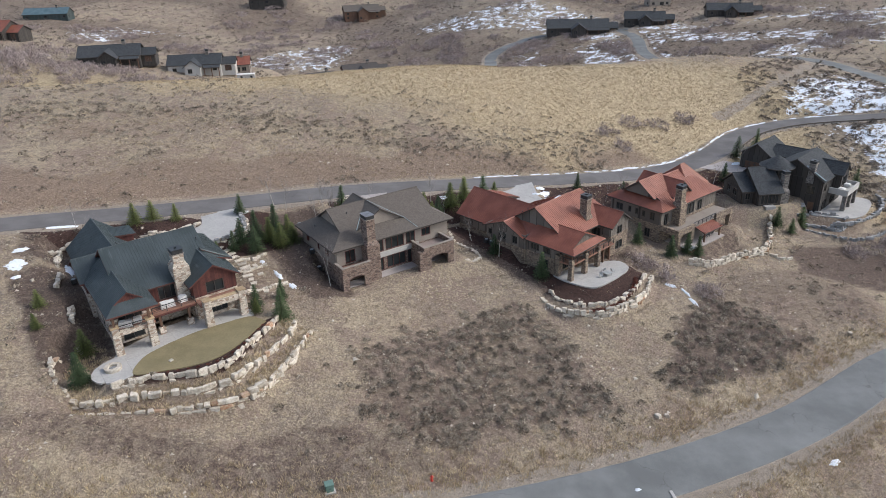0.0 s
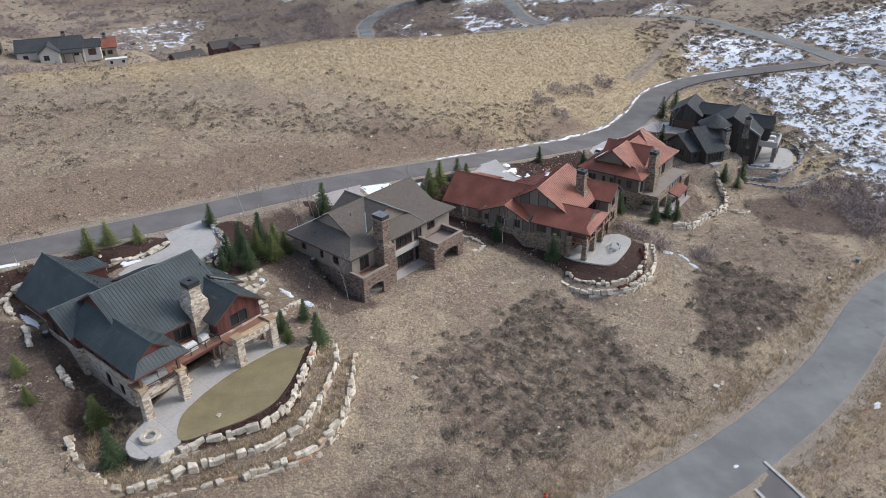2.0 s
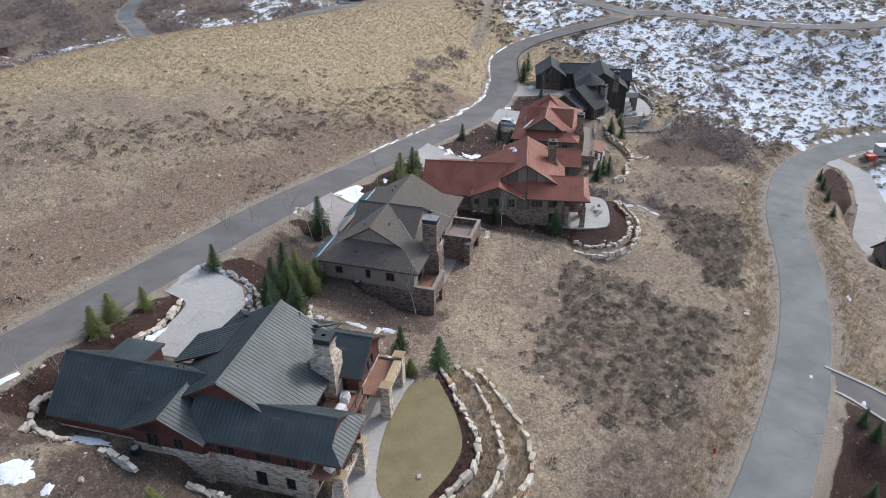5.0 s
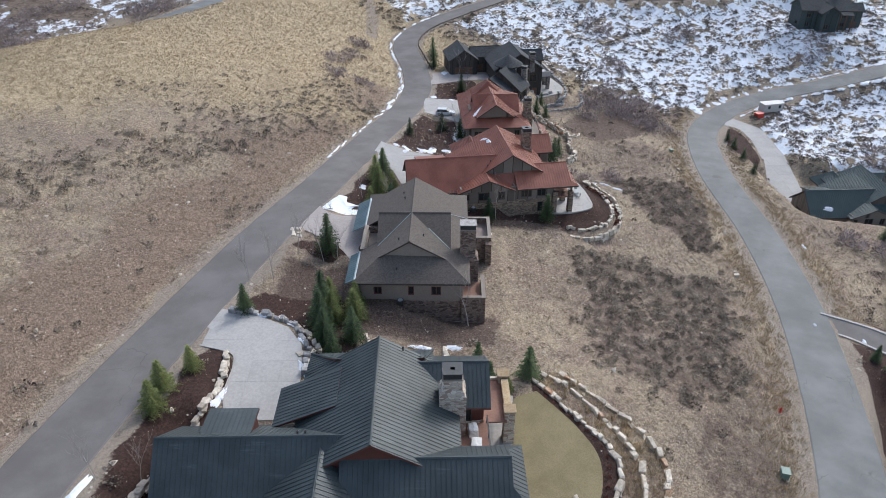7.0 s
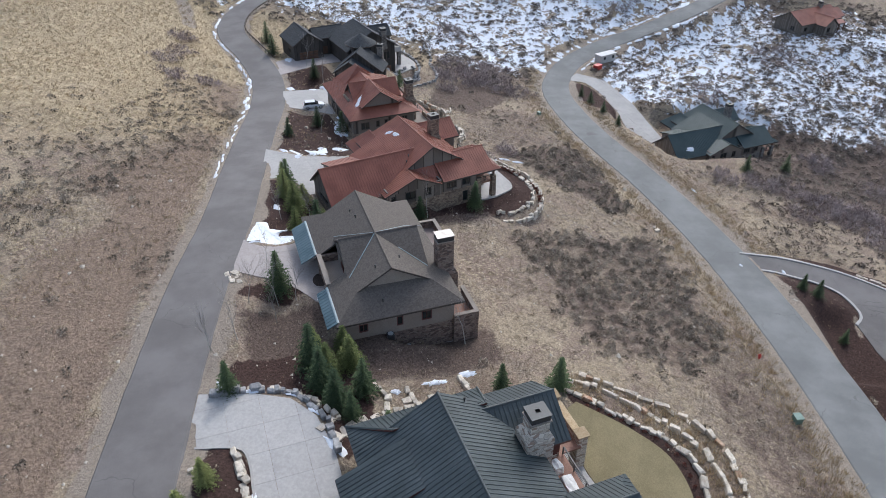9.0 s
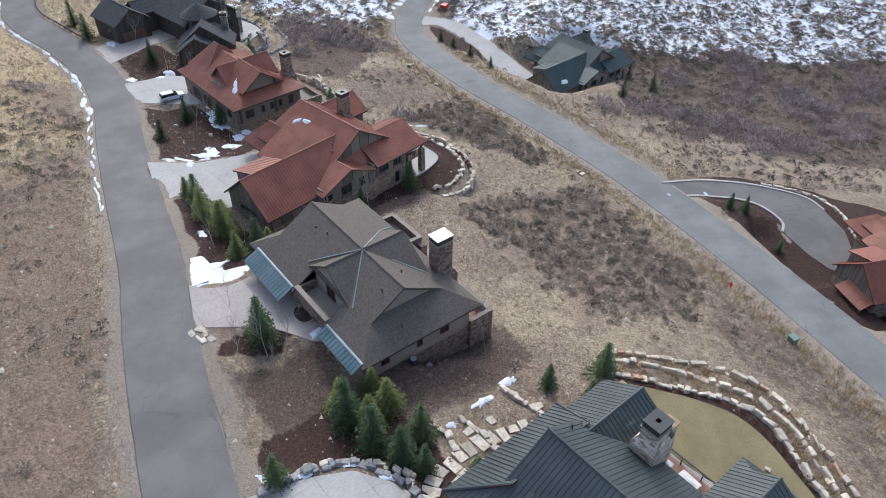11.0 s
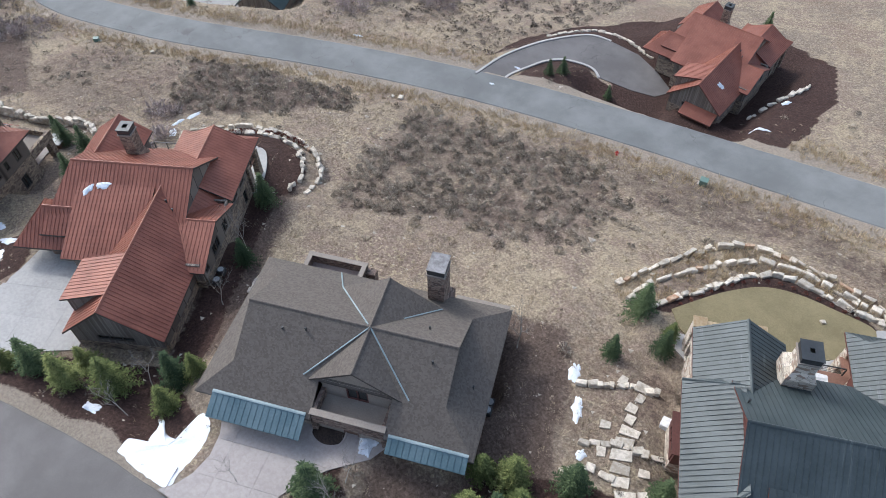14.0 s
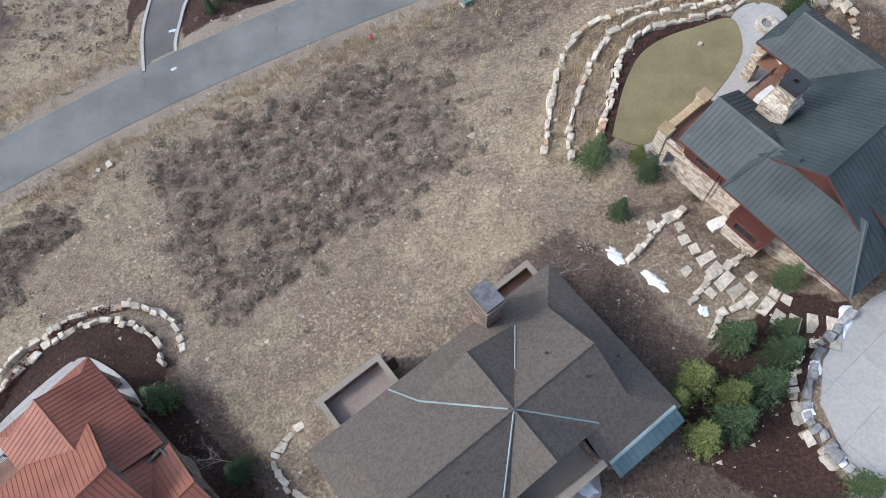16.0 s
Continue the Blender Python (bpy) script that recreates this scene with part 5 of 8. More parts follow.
    chimney(h, 1.5, 3.1, -7.8, -6.0, 12.9, 18.5, 20.7, S, 0.42, hole=0.38)
    vents(h, [(-3.2, 6.6, 18.0), (-3.2, 7.3, 18.0), (6.9, -2.0, 19.2)], 0.5)
    return h


slate_house()


# brown shingled house
def brown_house():
    h = House(H2, 6.9, "brown_shingle_house", "brown-shingled house faced in russet stone")
    R, T, S, W = MAT["shingle"], MAT["dark_trim"], MAT["stone_red"], MAT["stucco"]
    B = MAT["blue_metal"]
    gable_roof(h, -11.1, 14.1, -8.1, 7.5, 18.3, 13.75, "x", R, T, ("dutch", "dutch"), W, rib=0, mid=0.0, dutch=(3.2, 2.8), inset=0.5, sides=(1, 0))
    k = 4.55 / 7.5
    roof_plane(h, [(-3.3, 0, 18.3), (3.3, 0, 18.3), (3.3, 4.6, 18.3 - 4.6 * k), (-3.3, 4.6, 18.3 - 4.6 * k)], R, T, 0)
    roof_plane(h, [(3.3, 0, 18.3), (11.3, 0, 18.3), (11.3, 4.7, 18.3 - 4.7 * k), (14.1, 7.5, 13.75), (3.3, 7.5, 13.75)], R, T, 0)
    roof_plane(h, [(-3.3, 0, 18.3), (-7.9, 0, 18.3), (-7.9, 4.3, 18.3 - 4.3 * k), (-11.1, 7.5, 13.75), (-3.3, 7.5, 13.75)], R, T, 0)
    gable_roof(h, -5.1, 5.1, -0.2, 4.7, 18.25, 14.9, "y", R, T, ("open", "gable"), W, rib=0, mid=0.0, inset=0.5)
    gable_roof(h, -5.2, 5.2, -5.5, 0.2, 18.3, 15.1, "y", R, T, ("gable", "open"), W, rib=0, mid=0.0, inset=0.5)
    for a, b in (((0, 0, 18.32), (4.75, 4.5, 15.62)), ((0, 0, 18.32), (-4.75, 4.5, 15.62)), ((0.3, -0.3, 18.15), (4.9, -5.4, 15.3)), ((4.9, -5.4, 15.3), (6.2, -8.0, 13.85)), ((-2.2, -2.4, 17.0), (-4.9, -5.4, 15.3))):
        strip(h, a, b, MAT["flashing"], 0.14, 0.02, "valley_flashing", 0.07)
    roof_plane(h, [(3.7, 7.2, 14.0), (12.4, 7.2, 14.0), (12.4, 9.2, 13.0), (3.7, 9.2, 13.0)], B, B, 0.55, 0.12)
    roof_plane(h, [(-10.6, 7.2, 14.0), (-3.7, 7.2, 14.0), (-3.7, 8.5, 13.35), (-10.6, 8.5, 13.35)], B, B, 0.55, 0.12)
    for x0, x1 in ((3.7, 12.4), (-10.6, -3.7)):
        strip(h, (x0, 7.2, 14.02), (x1, 7.2, 14.02), MAT["flashing"], 0.3, 0.03, "eave_flashing", 0.03)
    body(h, -10.0, 13.2, -7.0, 6.6, 6.9, 13.7, S, split=(10.4, W),
         west=[(2.6, 3.9, 11.3, 12.7), (6.2, 7.0, 11.3, 12.7, "window", 1), (10.5, 11.6, 11.4, 12.6)],
         south=[(1.6, 3.6, 10.5, 12.9, "window", 2), (7.3, 9.3, 10.8, 13.3, "window", 2), (9.7, 13.6, 10.8, 13.3, "window", 3), (14.0, 16.0, 10.8, 13.3, "window", 2), (17.4, 19.4, 11.4, 13.0, "window", 2),
                (7.4, 9.2, 7.0, 9.6, "window", 1), (9.8, 13.8, 7.2, 9.6, "window", 3), (14.2, 16.0, 7.0, 9.6, "window", 2)],
         north=[(15.0, 18.0, 10.65, 12.9, "garage", 4), (19.0, 22.0, 10.65, 12.9, "garage", 4), (9.3, 10.7, 10.7, 12.9, "door", 1), (2.0, 4.0, 11.5, 12.9)],
         east=[(3.0, 4.4, 11.4, 12.8), (8.0, 9.4, 11.4, 12.8)], frame_mat=MAT["red_trim"])
    block(h, "band", -3.4, 6.6, -7.35, -7.1, 9.75, 10.7, MAT["stucco_pale"])
    # balcony over the door
    block(h, "balcony_floor", -3.1, 3.1, 4.4, 6.9, 12.9, 13.15, MAT["stucco"])
    block(h, "balcony_parapet", -3.3, 3.3, 6.7, 7.1, 12.6, 14.2, S)
    for x in (-3.3, 2.95):
        block(h, "balcony_parapet", x, x + 0.35, 4.4, 6.7, 13.1, 14.2, S)
    block(h, "parapet_cap", -3.4, 3.4, 6.6, 7.2, 14.2, 14.3, MAT["stucco"])
    wall(h, (-3.2, 4.3), (3.2, 4.3), 13.1, 15.6, W, [(2.2, 4.2, 13.2, 15.2, "window", 2)], MAT["red_trim"])
    for x in (-3.4, 3.0):
        block(h, "pier", x, x + 0.5, 6.6, 7.1, 10.6, 12.7, S)
    # porch on one side, deck on the other
    arch_wall(h, (-10.6, -9.95), (-5.2, -9.95), 6.7, 11.2, 1.2, 4.2, 8.9, S, 0.45)
    wall(h, (-10.4, -9.7), (-10.4, -7.0), 6.7, 11.2, S)
    block(h, "deck", -10.2, -5.2, -9.7, -7.2, 9.9, 10.15, MAT["deck"])
    block(h, "parapet_cap", -10.65, -5.1, -10.22, -9.68, 11.2, 11.29, MAT["stucco"])
    block(h, "parapet_cap", -10.62, -10.12, -9.68, -7.2, 11.2, 11.29, MAT["stucco"])
    arch_wall(h, (5.0, -11.45), (11.5, -11.45), 6.7, 11.2, 1.5, 5.2, 8.9, S, 0.45)
    for x in (5.2, 11.28):
        wall(h, (x, -11.2), (x, -7.2), 6.7, 11.2, S)
    block(h, "deck", 5.4, 11.1, -11.2, -7.2, 9.9, 10.15, MAT["deck_tile"])
    block(h, "parapet_cap", 4.95, 11.55, -11.72, -11.18, 11.2, 11.29, MAT["stucco"])
    for x in (4.97, 11.03):
        block(h, "parapet_cap", x, x + 0.5, -11.18, -7.2, 11.2, 11.29, MAT["stucco"])
    block(h, "corner_pier", 4.0, 4.95, -11.7, -10.8, 6.7, 10.6, S)
    chimney(h, -4.7, -3.1, -8.9, -6.8, 6.8, 14.0, 18.9, S, 0.45, MAT["copper"], 0.5)
    vents(h, [(5.5, 1.3, 17.6), (7.6, 1.6, 17.3), (-6.0, 1.5, 17.4), (-4.8, -1.8, 17.3), (-9.6, 1.6, 15.0)])
    return h


brown_house()


# rust-roofed plan, built three times
def ranch_house(where, foot, name, label, roof, trim, stone, wood, dz):
    h = House(where, foot, name, label, dz)
    R, T, S, W = roof, trim, stone, wood
    gable_roof(h, -5.4, 5.3, -3.0, 17.3, 13.95, 9.55, "y", R, T, ("open", "gable"), W, mid=0.0)                      # garage wing
    roof_plane(h, [(0.2, 9.6, 13.75), (5.6, 9.6, 12.0), (5.6, 15.0, 12.0), (0.2, 15.0, 13.75)], R, T)               # shed dormer
    for yy in (9.9, 14.7):
        gable_wall(h, (1.2, yy, 13.2), (4.9, yy, 9.9), (4.9, yy, 12.0), W)
    wall(h, (4.9, 9.9), (4.9, 14.7), 9.6, 12.0, W)
    gable_roof(h, -3.4, 13.0, -9.0, 5.8, 15.2, 10.6, "x", R, T, ("gable", "hip"), W, mid=-1.6, dutch=(3, 2.2))        # main
    roof_plane(h, [(0.6, 0.6, 13.95), (9.4, 0.6, 13.95), (9.4, 8.6, 10.2), (0.6, 8.6, 10.2)], R, T, rib=0.45)       # entry shed
    gable_roof(h, 8.0, 16.2, -0.6, 6.8, 12.4, 9.3, "x", R, T, ("open", "hip"), W, dutch=(3, 3.0))                      # end hip
    gable_roof(h, -6.4, 3.4, -13.2, -2.0, 12.5, 9.9, "y", R, T, ("dutch", "open"), W, mid=-1.6, dutch=(1.2, 1), inset=0.3, ze1=10.2)  # low wing
    gable_roof(h, -6.7, -2.0, -1.6, 8.8, 12.1, 9.9, "x", R, T, ("gable", "open"), W, mid=3.2)                         # side gable
    gable_roof(h, 7.0, 14.0, -12.2, -3.0, 13.0, 10.6, "y", R, T, ("gable", "open"), W)                                # back wing
    body(h, -4.8, 4.7, 8.0, 16.6, 5.6, 9.9, S, split=(7.6, W), north=[(3.0, 7.0, 8.1, 8.9, "window", 3)], east=[(2.0, 4.6, 6.6, 8.9, "garage", 4), (5.4, 8.0, 6.6, 8.9, "garage", 4)], frame_mat=MAT["dark_trim"])
    body(h, 8.4, 13.0, -1.6, 5.4, 4.4, 10.2, S, split=(7.6, W), east=[(3.0, 4.6, 7.9, 9.4)], north=[(1.0, 3.0, 7.9, 9.4)])
    body(h, -6.0, 8.4, -1.6, 8.0, 4.4, 10.3, S, split=(7.6, W), west=[(1.6, 2.8, 8.0, 9.6), (4.4, 6.4, 8.0, 9.6, "window", 2), (8.0, 9.0, 8.2, 9.4, "window", 1)], north=[(12.0, 13.5, 6.6, 8.8, "door", 1)])
    body(h, -5.6, 3.0, -8.6, -1.6, 4.4, 10.2, S, split=(7.6, W), west=[(1.0, 2.6, 8.0, 9.7, "window", 2), (3.6, 5.6, 8.0, 9.7, "window", 3), (1.4, 2.4, 4.9, 6.9, "window", 1)], south=[(1.0, 3.6, 7.9, 9.8, "window", 3), (4.6, 7.4, 7.9, 9.8, "window", 3), (2.0, 6.0, 4.7, 6.9, "window", 3)])
    body(h, 7.6, 13.4, -11.4, -1.6, 4.4, 10.7, S, split=(8.6, W), south=[(2.0, 3.8, 8.4, 10.2, "window", 2), (1.8, 4.2, 5.2, 7.0, "window", 2)], west=[(2.0, 3.6, 8.0, 9.8)], east=[(3.0, 4.6, 8.0, 9.6)])
    gable_wall(h, (7.6, -11.5, 10.5), (13.4, -11.5, 10.5), (10.5, -11.5, 12.7), W)
    wall(h, (3.0, -6.4), (7.6, -6.4), 4.4, 10.6, S, [(0.8, 3.8, 7.9, 10.0, "window", 3), (0.8, 3.8, 4.6, 6.9, "window", 3)], split=(7.6, W))
    block(h, "deck", -5.7, 7.6, -12.4, -6.5, 7.35, 7.6, MAT["deck"])
    for x in (-5.6, -1.4, 2.6):
        block(h, "pier", x - 0.45, x + 0.45, -12.6, -11.7, 4.3, 8.6, S, 0.05, taper=0.12)
        block(h, "post", x - 0.14, x + 0.14, -12.3, -12.0, 8.6, 10.1, MAT["timber"])
    block(h, "pier", -6.0, -5.1, -9.6, -8.7, 4.3, 8.6, S, 0.05)
    for x in (4.6, 6.6):
        block(h, "post", x - 0.15, x + 0.15, -12.2, -11.9, 4.4, 7.4, MAT["timber"])
    railing(h, (-5.6, -12.3), (7.5, -12.3), 7.6, MAT["iron"])
    railing(h, (-5.7, -12.2), (-5.7, -8.7), 7.6, MAT["iron"])
    chimney(h, 5.4, 6.8, -7.2, -5.6, 4.4, 12.4, 16.3, S, 0.3)
    vents(h, [(-1.4, 1.2, 12.9), (-1.0, 1.9, 13.2), (-1.8, 2.6, 12.6)], 0.4)
    return h


ranch_house(H3, 4.3, "red_roof_house", "barn-board and stone house with a rust-red metal roof", MAT["red_metal"], MAT["dark_trim"], MAT["stone_buff"], MAT["barn_wood"], 0.0)
ranch_house(H6, -16.6, "green_roof_house", "barn-board house with a dark green metal roof", MAT["green_metal"], MAT["dark_trim"], MAT["stone_grey"], MAT["barn_wood"], -21.3)
smaller = ranch_house(H7, -6.2, "red_roof_house", "house with a rust-red metal roof beside a curved driveway", MAT["red_metal"], MAT["red_trim"], MAT["stone_buff"], MAT["barn_wood"], -10.2)
smaller.root.scale = (0.86, 0.86, 0.86)
roof_plane(smaller, [(-4.8, 16.5, 9.3), (1.6, 16.5, 9.3), (1.6, 19.0, 8.0), (-4.8, 19.0, 8.0)], MAT["red_metal"], MAT["red_trim"])
for x in (-4.5, 1.1):
    block(smaller, "post", x, x + 0.25, 18.4, 18.65, 4.6, 8.2, MAT["timber"])


def terrace_house():
    h = House(H4, 1.2, "red_roof_house", "two-storey stone house with a rust-red metal roof and terrace walls")
    R, T, S, W = MAT["red_metal"], MAT["dark_trim"], MAT["stone_buff"], MAT["barn_wood"]
    gable_roof(h, -5.8, 16.2, -8.4, 6.4, 12.6, 8.7, "x", R, T, ("dutch", "hip"), W, mid=-0.7, dutch=(2.6, 6.0))
    gable_roof(h, 0.4, 7.0, -6.6, 3.8, 12.9, 10.0, "y", R, T, ("gable", "gable"), W)
    gable_roof(h, -4.2, 3.7, -4.9, 3.4, 13.3, 10.4, "x", R, T, ("gable", "open"), W, mid=-0.7)
    gable_roof(h, 8.4, 15.8, -5.2, 4.2, 13.6, 9.6, "x", R, T, ("hip", "hip"), W, mid=-0.5, dutch=(2.5, 3.2))
    body(h, -4.8, 15.4, -7.4, 5.4, 1.2, 8.8, S, split=(5.4, W), west=[(1.2, 2.4, 6.0, 7.8), (3.6, 4.4, 6.2, 7.6, "window", 1), (5.4, 6.2, 6.2, 7.6, "window", 1), (7.2, 8.0, 6.2, 7.6, "window", 1), (9.4, 11.2, 6.0, 7.6), (2.0, 3.4, 2.0, 4.0)],
         south=[(1.0, 2.4, 5.0, 7.6), (6.6, 12.0, 5.2, 7.8, "window", 4), (13.0, 15.0, 5.2, 7.6), (6.6, 11.0, 1.6, 3.8, "window", 4)], north=[(10.0, 13.0, 4.4, 6.8, "garage", 4), (14.0, 17.0, 4.4, 6.8, "garage", 4), (2.0, 3.6, 5.8, 7.4)], east=[(3, 5, 5.8, 7.4)])
    for z0 in (4.4,):
        block(h, "terrace_deck", -4.8, 15.4, -11.6, -7.4, z0, z0 + 0.25, MAT["stucco"])
    block(h, "terrace_parapet", -4.9, 1.0, -12.0, -11.5, 4.2, 5.5, S)
    block(h, "terrace_parapet", 9.0, 15.6, -12.0, -11.5, 4.2, 5.5, S)
    block(h, "terrace_parapet", -4.9, -4.4, -11.5, -7.4, 4.2, 5.5, S)
    railing(h, (1.0, -11.7), (9.0, -11.7), 4.65, MAT["iron"])
    for x in (-4.6, 0.2, 9.2, 14.6):
        block(h, "pier", x, x + 0.9, -12.0, -11.1, 1.2, 4.4, S, 0.04)
    roof_plane(h, [(2.0, -10.6, 4.6), (8.6, -10.6, 4.6), (8.6, -14.0, 3.6), (2.0, -14.0, 3.6)], R, T)
    for x in (2.3, 8.0):
        block(h, "post", x, x + 0.25, -13.8, -13.5, 1.4, 3.8, MAT["timber"])
    block(h, "balcony_parapet", 1.6, 5.6, 3.6, 4.6, 9.0, 10.0, S)
    chimney(h, -0.6, 1.0, -9.0, -7.5, 1.2, 9.6, 13.3, S, 0.4)
    return h


terrace_house()


def adopt(h, wing, place_turn):
    """Moves the parts of a wing with its own axes into its house."""
    (x, y), turn = place_turn
    m = h.root.matrix_basis.inverted() @ pose(x, y, wing.foot, 0, 0, turn)
    for ob in [o for o in bpy.data.objects if o.parent == wing.root]:
        basis_now = ob.matrix_basis.copy()
        ob.parent = h.root
        ob.matrix_basis = m @ basis_now
    bpy.data.objects.remove(wing.root)


def dark_house():
    h = House(H5, -1.2, "dark_timber_house", "dark timber house with charcoal roofs and a round turret")
    R, T, S, W = MAT["shingle_dark"], MAT["dark_trim"], MAT["stone_grey"], MAT["dark_wood"]
    L = MAT["dark_metal"]
    # garage, link, main block with its cross gable
    gable_roof(h, 7.2, 18.4, 8.2, 17.0, 10.0, 7.0, "x", R, T, ("gable", "gable"), W, rib=0)
    gable_roof(h, 9.6, 16.6, 1.0, 10.0, 9.3, 7.2, "y", R, T, ("open", "open"), W, rib=0)
    gable_roof(h, -3.2, 12.6, -8.0, 6.2, 11.3, 6.9, "x", R, T, ("gable", "hip"), W, rib=0, mid=-1.0)
    gable_roof(h, 3.6, 9.4, -9.8, -1.0, 9.7, 7.3, "y", R, T, ("gable", "open"), W, rib=0)
    roof_plane(h, [(-2.9, -7.9, 7.25), (-2.9, -3.2, 9.95), (-2.2, -3.2, 9.95), (-2.2, -7.9, 7.25)], MAT["blue_metal"], T, 0, 0.1, "flashing")
    body(h, 7.9, 17.8, 8.8, 16.4, 1.0, 7.3, W, west=[(1.0, 6.4, 2.7, 5.1, "garage", 4)], north=[(3.0, 5.0, 4.0, 5.6)], south=[(7.0, 8.6, 4.2, 5.6)])
    body(h, -2.6, 11.8, -7.4, 5.4, -1.3, 7.1, W, west=[(1.2, 3.2, 3.2, 5.4, "window", 2), (0.8, 2.4, -0.6, 1.6, "door", 1)], south=[(1.2, 2.8, 3.8, 5.8), (6.9, 10.6, 3.7, 6.6, "window", 3), (2.0, 5.0, -0.9, 1.6, "window", 3), (7.2, 11.0, -0.9, 1.6, "window", 4)], east=[(3.0, 6.0, 3.6, 5.8, "window", 3)])
    body(h, 4.2, 8.8, -9.2, -7.6, 3.5, 7.4, W, south=[(0.8, 3.8, 4.0, 6.6, "window", 3)])
    body(h, 10.2, 16.0, 5.6, 8.7, 1.0, 7.3, W, west=[(0.6, 2.4, 2.7, 5.0, "door", 1)])
    # turret
    cx, cy = -4.5, 2.8
    for name, r1, r2, z0, z1, mat, label in (("turret_wall", 2.5, 2.5, 0.0, 9.3, W, "round timber turret wall"), ("turret_roof", 3.95, 0.05, 9.35, 11.8, R, "low conical charcoal turret roof"), ("fascia", 4.0, 4.0, 9.14, 9.34, T, "")):
        bm = bmesh.new()
        bmesh.ops.create_cone(bm, cap_ends=True, segments=32, radius1=r1, radius2=r2, depth=z1 - z0, matrix=Matrix.Translation((cx, cy, h.z((z0 + z1) / 2))))
        part(name, bm, mat, h.root, label)
    for k in range(9):
        a = math.radians(100 + 25 * k)
        bm = bmesh.new()
        box(bm, -0.35, 0.35, -0.05, 0.05, 0.0, 1.2)
        ob = part("window", bm, MAT["glass"], h.root)
        ob.matrix_local = Matrix.Translation((cx + 2.5 * math.cos(a), cy + 2.5 * math.sin(a), h.z(7.6))) @ Matrix.Rotation(a + math.pi / 2, 4, "Z")
    chimney(h, -2.9, -1.5, -5.2, -3.8, 6.0, 7.6, 11.4, S, 0.1)
    # the wing that faces the valley, with its own axis
    turn = ((74.5, 157.3), 7.0)
    f = House(turn, -1.2, "wing", "wing")
    gable_roof(f, -3.6, 2.8, -6.5, 5.6, 9.6, 5.0, "x", R, T, ("gable", "gable"), W, rib=0, mid=0.0)
    gable_roof(f, -6.6, -3.2, -4.4, 5.4, 8.1, 5.1, "x", R, T, ("gable", "open"), W, rib=0, mid=1.2)
    body(f, -3.1, 2.4, -5.8, 4.9, -0.4, 5.2, W, south=[(0.5, 4.9, 2.3, 4.7, "window", 5)], split=(2.0, W))
    body(f, -6.1, -3.3, -3.8, 4.8, 0.0, 5.2, W, west=[(2.0, 4.0, 3.0, 4.8), (5.2, 6.8, 3.0, 4.8)], south=[(0.7, 2.0, 3.0, 4.6)])
    chimney(f, 2.95, 4.25, -5.0, -3.6, -0.5, 5.4, 9.6, S, 0.45)
    block(f, "entry_steps", -1.8, 0.6, -7.4, -6.0, 1.4, 2.15, MAT["concrete"])
    adopt(h, f, turn)
    # balcony on piers over the covered terrace
    P = MAT["stucco_pale"]
    block(h, "balcony_deck", 2.4, 10.4, -11.6, -7.6, 3.1, 3.45, P)
    for x0, x1, y0, y1 in ((2.4, 10.4, -11.8, -11.45), (2.2, 2.5, -11.6, -7.6), (10.3, 10.6, -11.6, -7.6)):
        block(h, "parapet", x0, x1, y0, y1, 2.9, 4.35, P)
    for x in (2.4, 6.0, 9.6):
        block(h, "pier", x, x + 0.9, -11.7, -10.8, -1.1, 3.1, S)
    for x in (3.2, 7.2):
        block(h, "covered_chair", x, x + 1.3, -10.6, -9.2, 3.46, 4.3, MAT["white_cover"], 0.15)
    return h


dark_house()

# ---- garden walls and stones ----
def boulder_meshes(count, seed, mat):
    """Quarried blocks: broken, uneven corners and faces."""
    rng = random.Random(seed)
    out = []
    for k in range(count):
        bm = bmesh.new()
        bmesh.ops.create_cube(bm, size=1.0)
        for v in bm.verts:
            v.co += Vector((rng.uniform(-0.16, 0.1) * (1 if v.co.x > 0 else -1), rng.uniform(-0.14, 0.1) * (1 if v.co.y > 0 else -1), rng.uniform(-0.14, 0.08) * (1 if v.co.z > 0 else -1)))
        bmesh.ops.bevel(bm, geom=bm.edges[:], offset=0.09, segments=1, affect="EDGES")
        for v in bm.verts:
            v.co += Vector([rng.uniform(-0.035, 0.035) for i in range(3)])
        me = bpy.data.meshes.new("boulder")
        bm.to_mesh(me)
        bm.free()
        me.materials.append(mat)
        out.append(me)
    return out


def flag_meshes(count, seed, mat):
    """Flat irregular paving stones of unit size."""
    rng = random.Random(seed)
    out = []
    for k in range(count):
        n = 4
        ring = []
        for i in range(n):
            a = 2 * math.pi * (i + 0.5 + rng.uniform(-0.14, 0.14)) / n
            c, s = math.cos(a), math.sin(a)
            r = 0.5 / max(abs(c), abs(s)) * rng.uniform(0.93, 1.04)
            ring.append((c * r, s * r))
        v = [(x, y, -0.5) for x, y in ring] + [(x, y, 0.35) for x, y in ring] + [(x * 0.95, y * 0.95, 0.5 + rng.uniform(-0.05, 0.05)) for x, y in ring]
        f = [tuple(range(2 * n, 3 * n))] + [(o + i, o + (i + 1) % n, o + n + (i + 1) % n, o + n + i) for o in (0, n) for i in range(n)]
        out.append(mesh_from("flagstone", v, f, [mat]))
    return out


FLAGS = flag_meshes(8, 9, MAT["boulder"])
PALE = boulder_meshes(8, 1, MAT["boulder"])
RUST = boulder_meshes(3, 2, MAT["boulder_rust"])
GREY = boulder_meshes(6, 3, MAT["boulder_grey"])


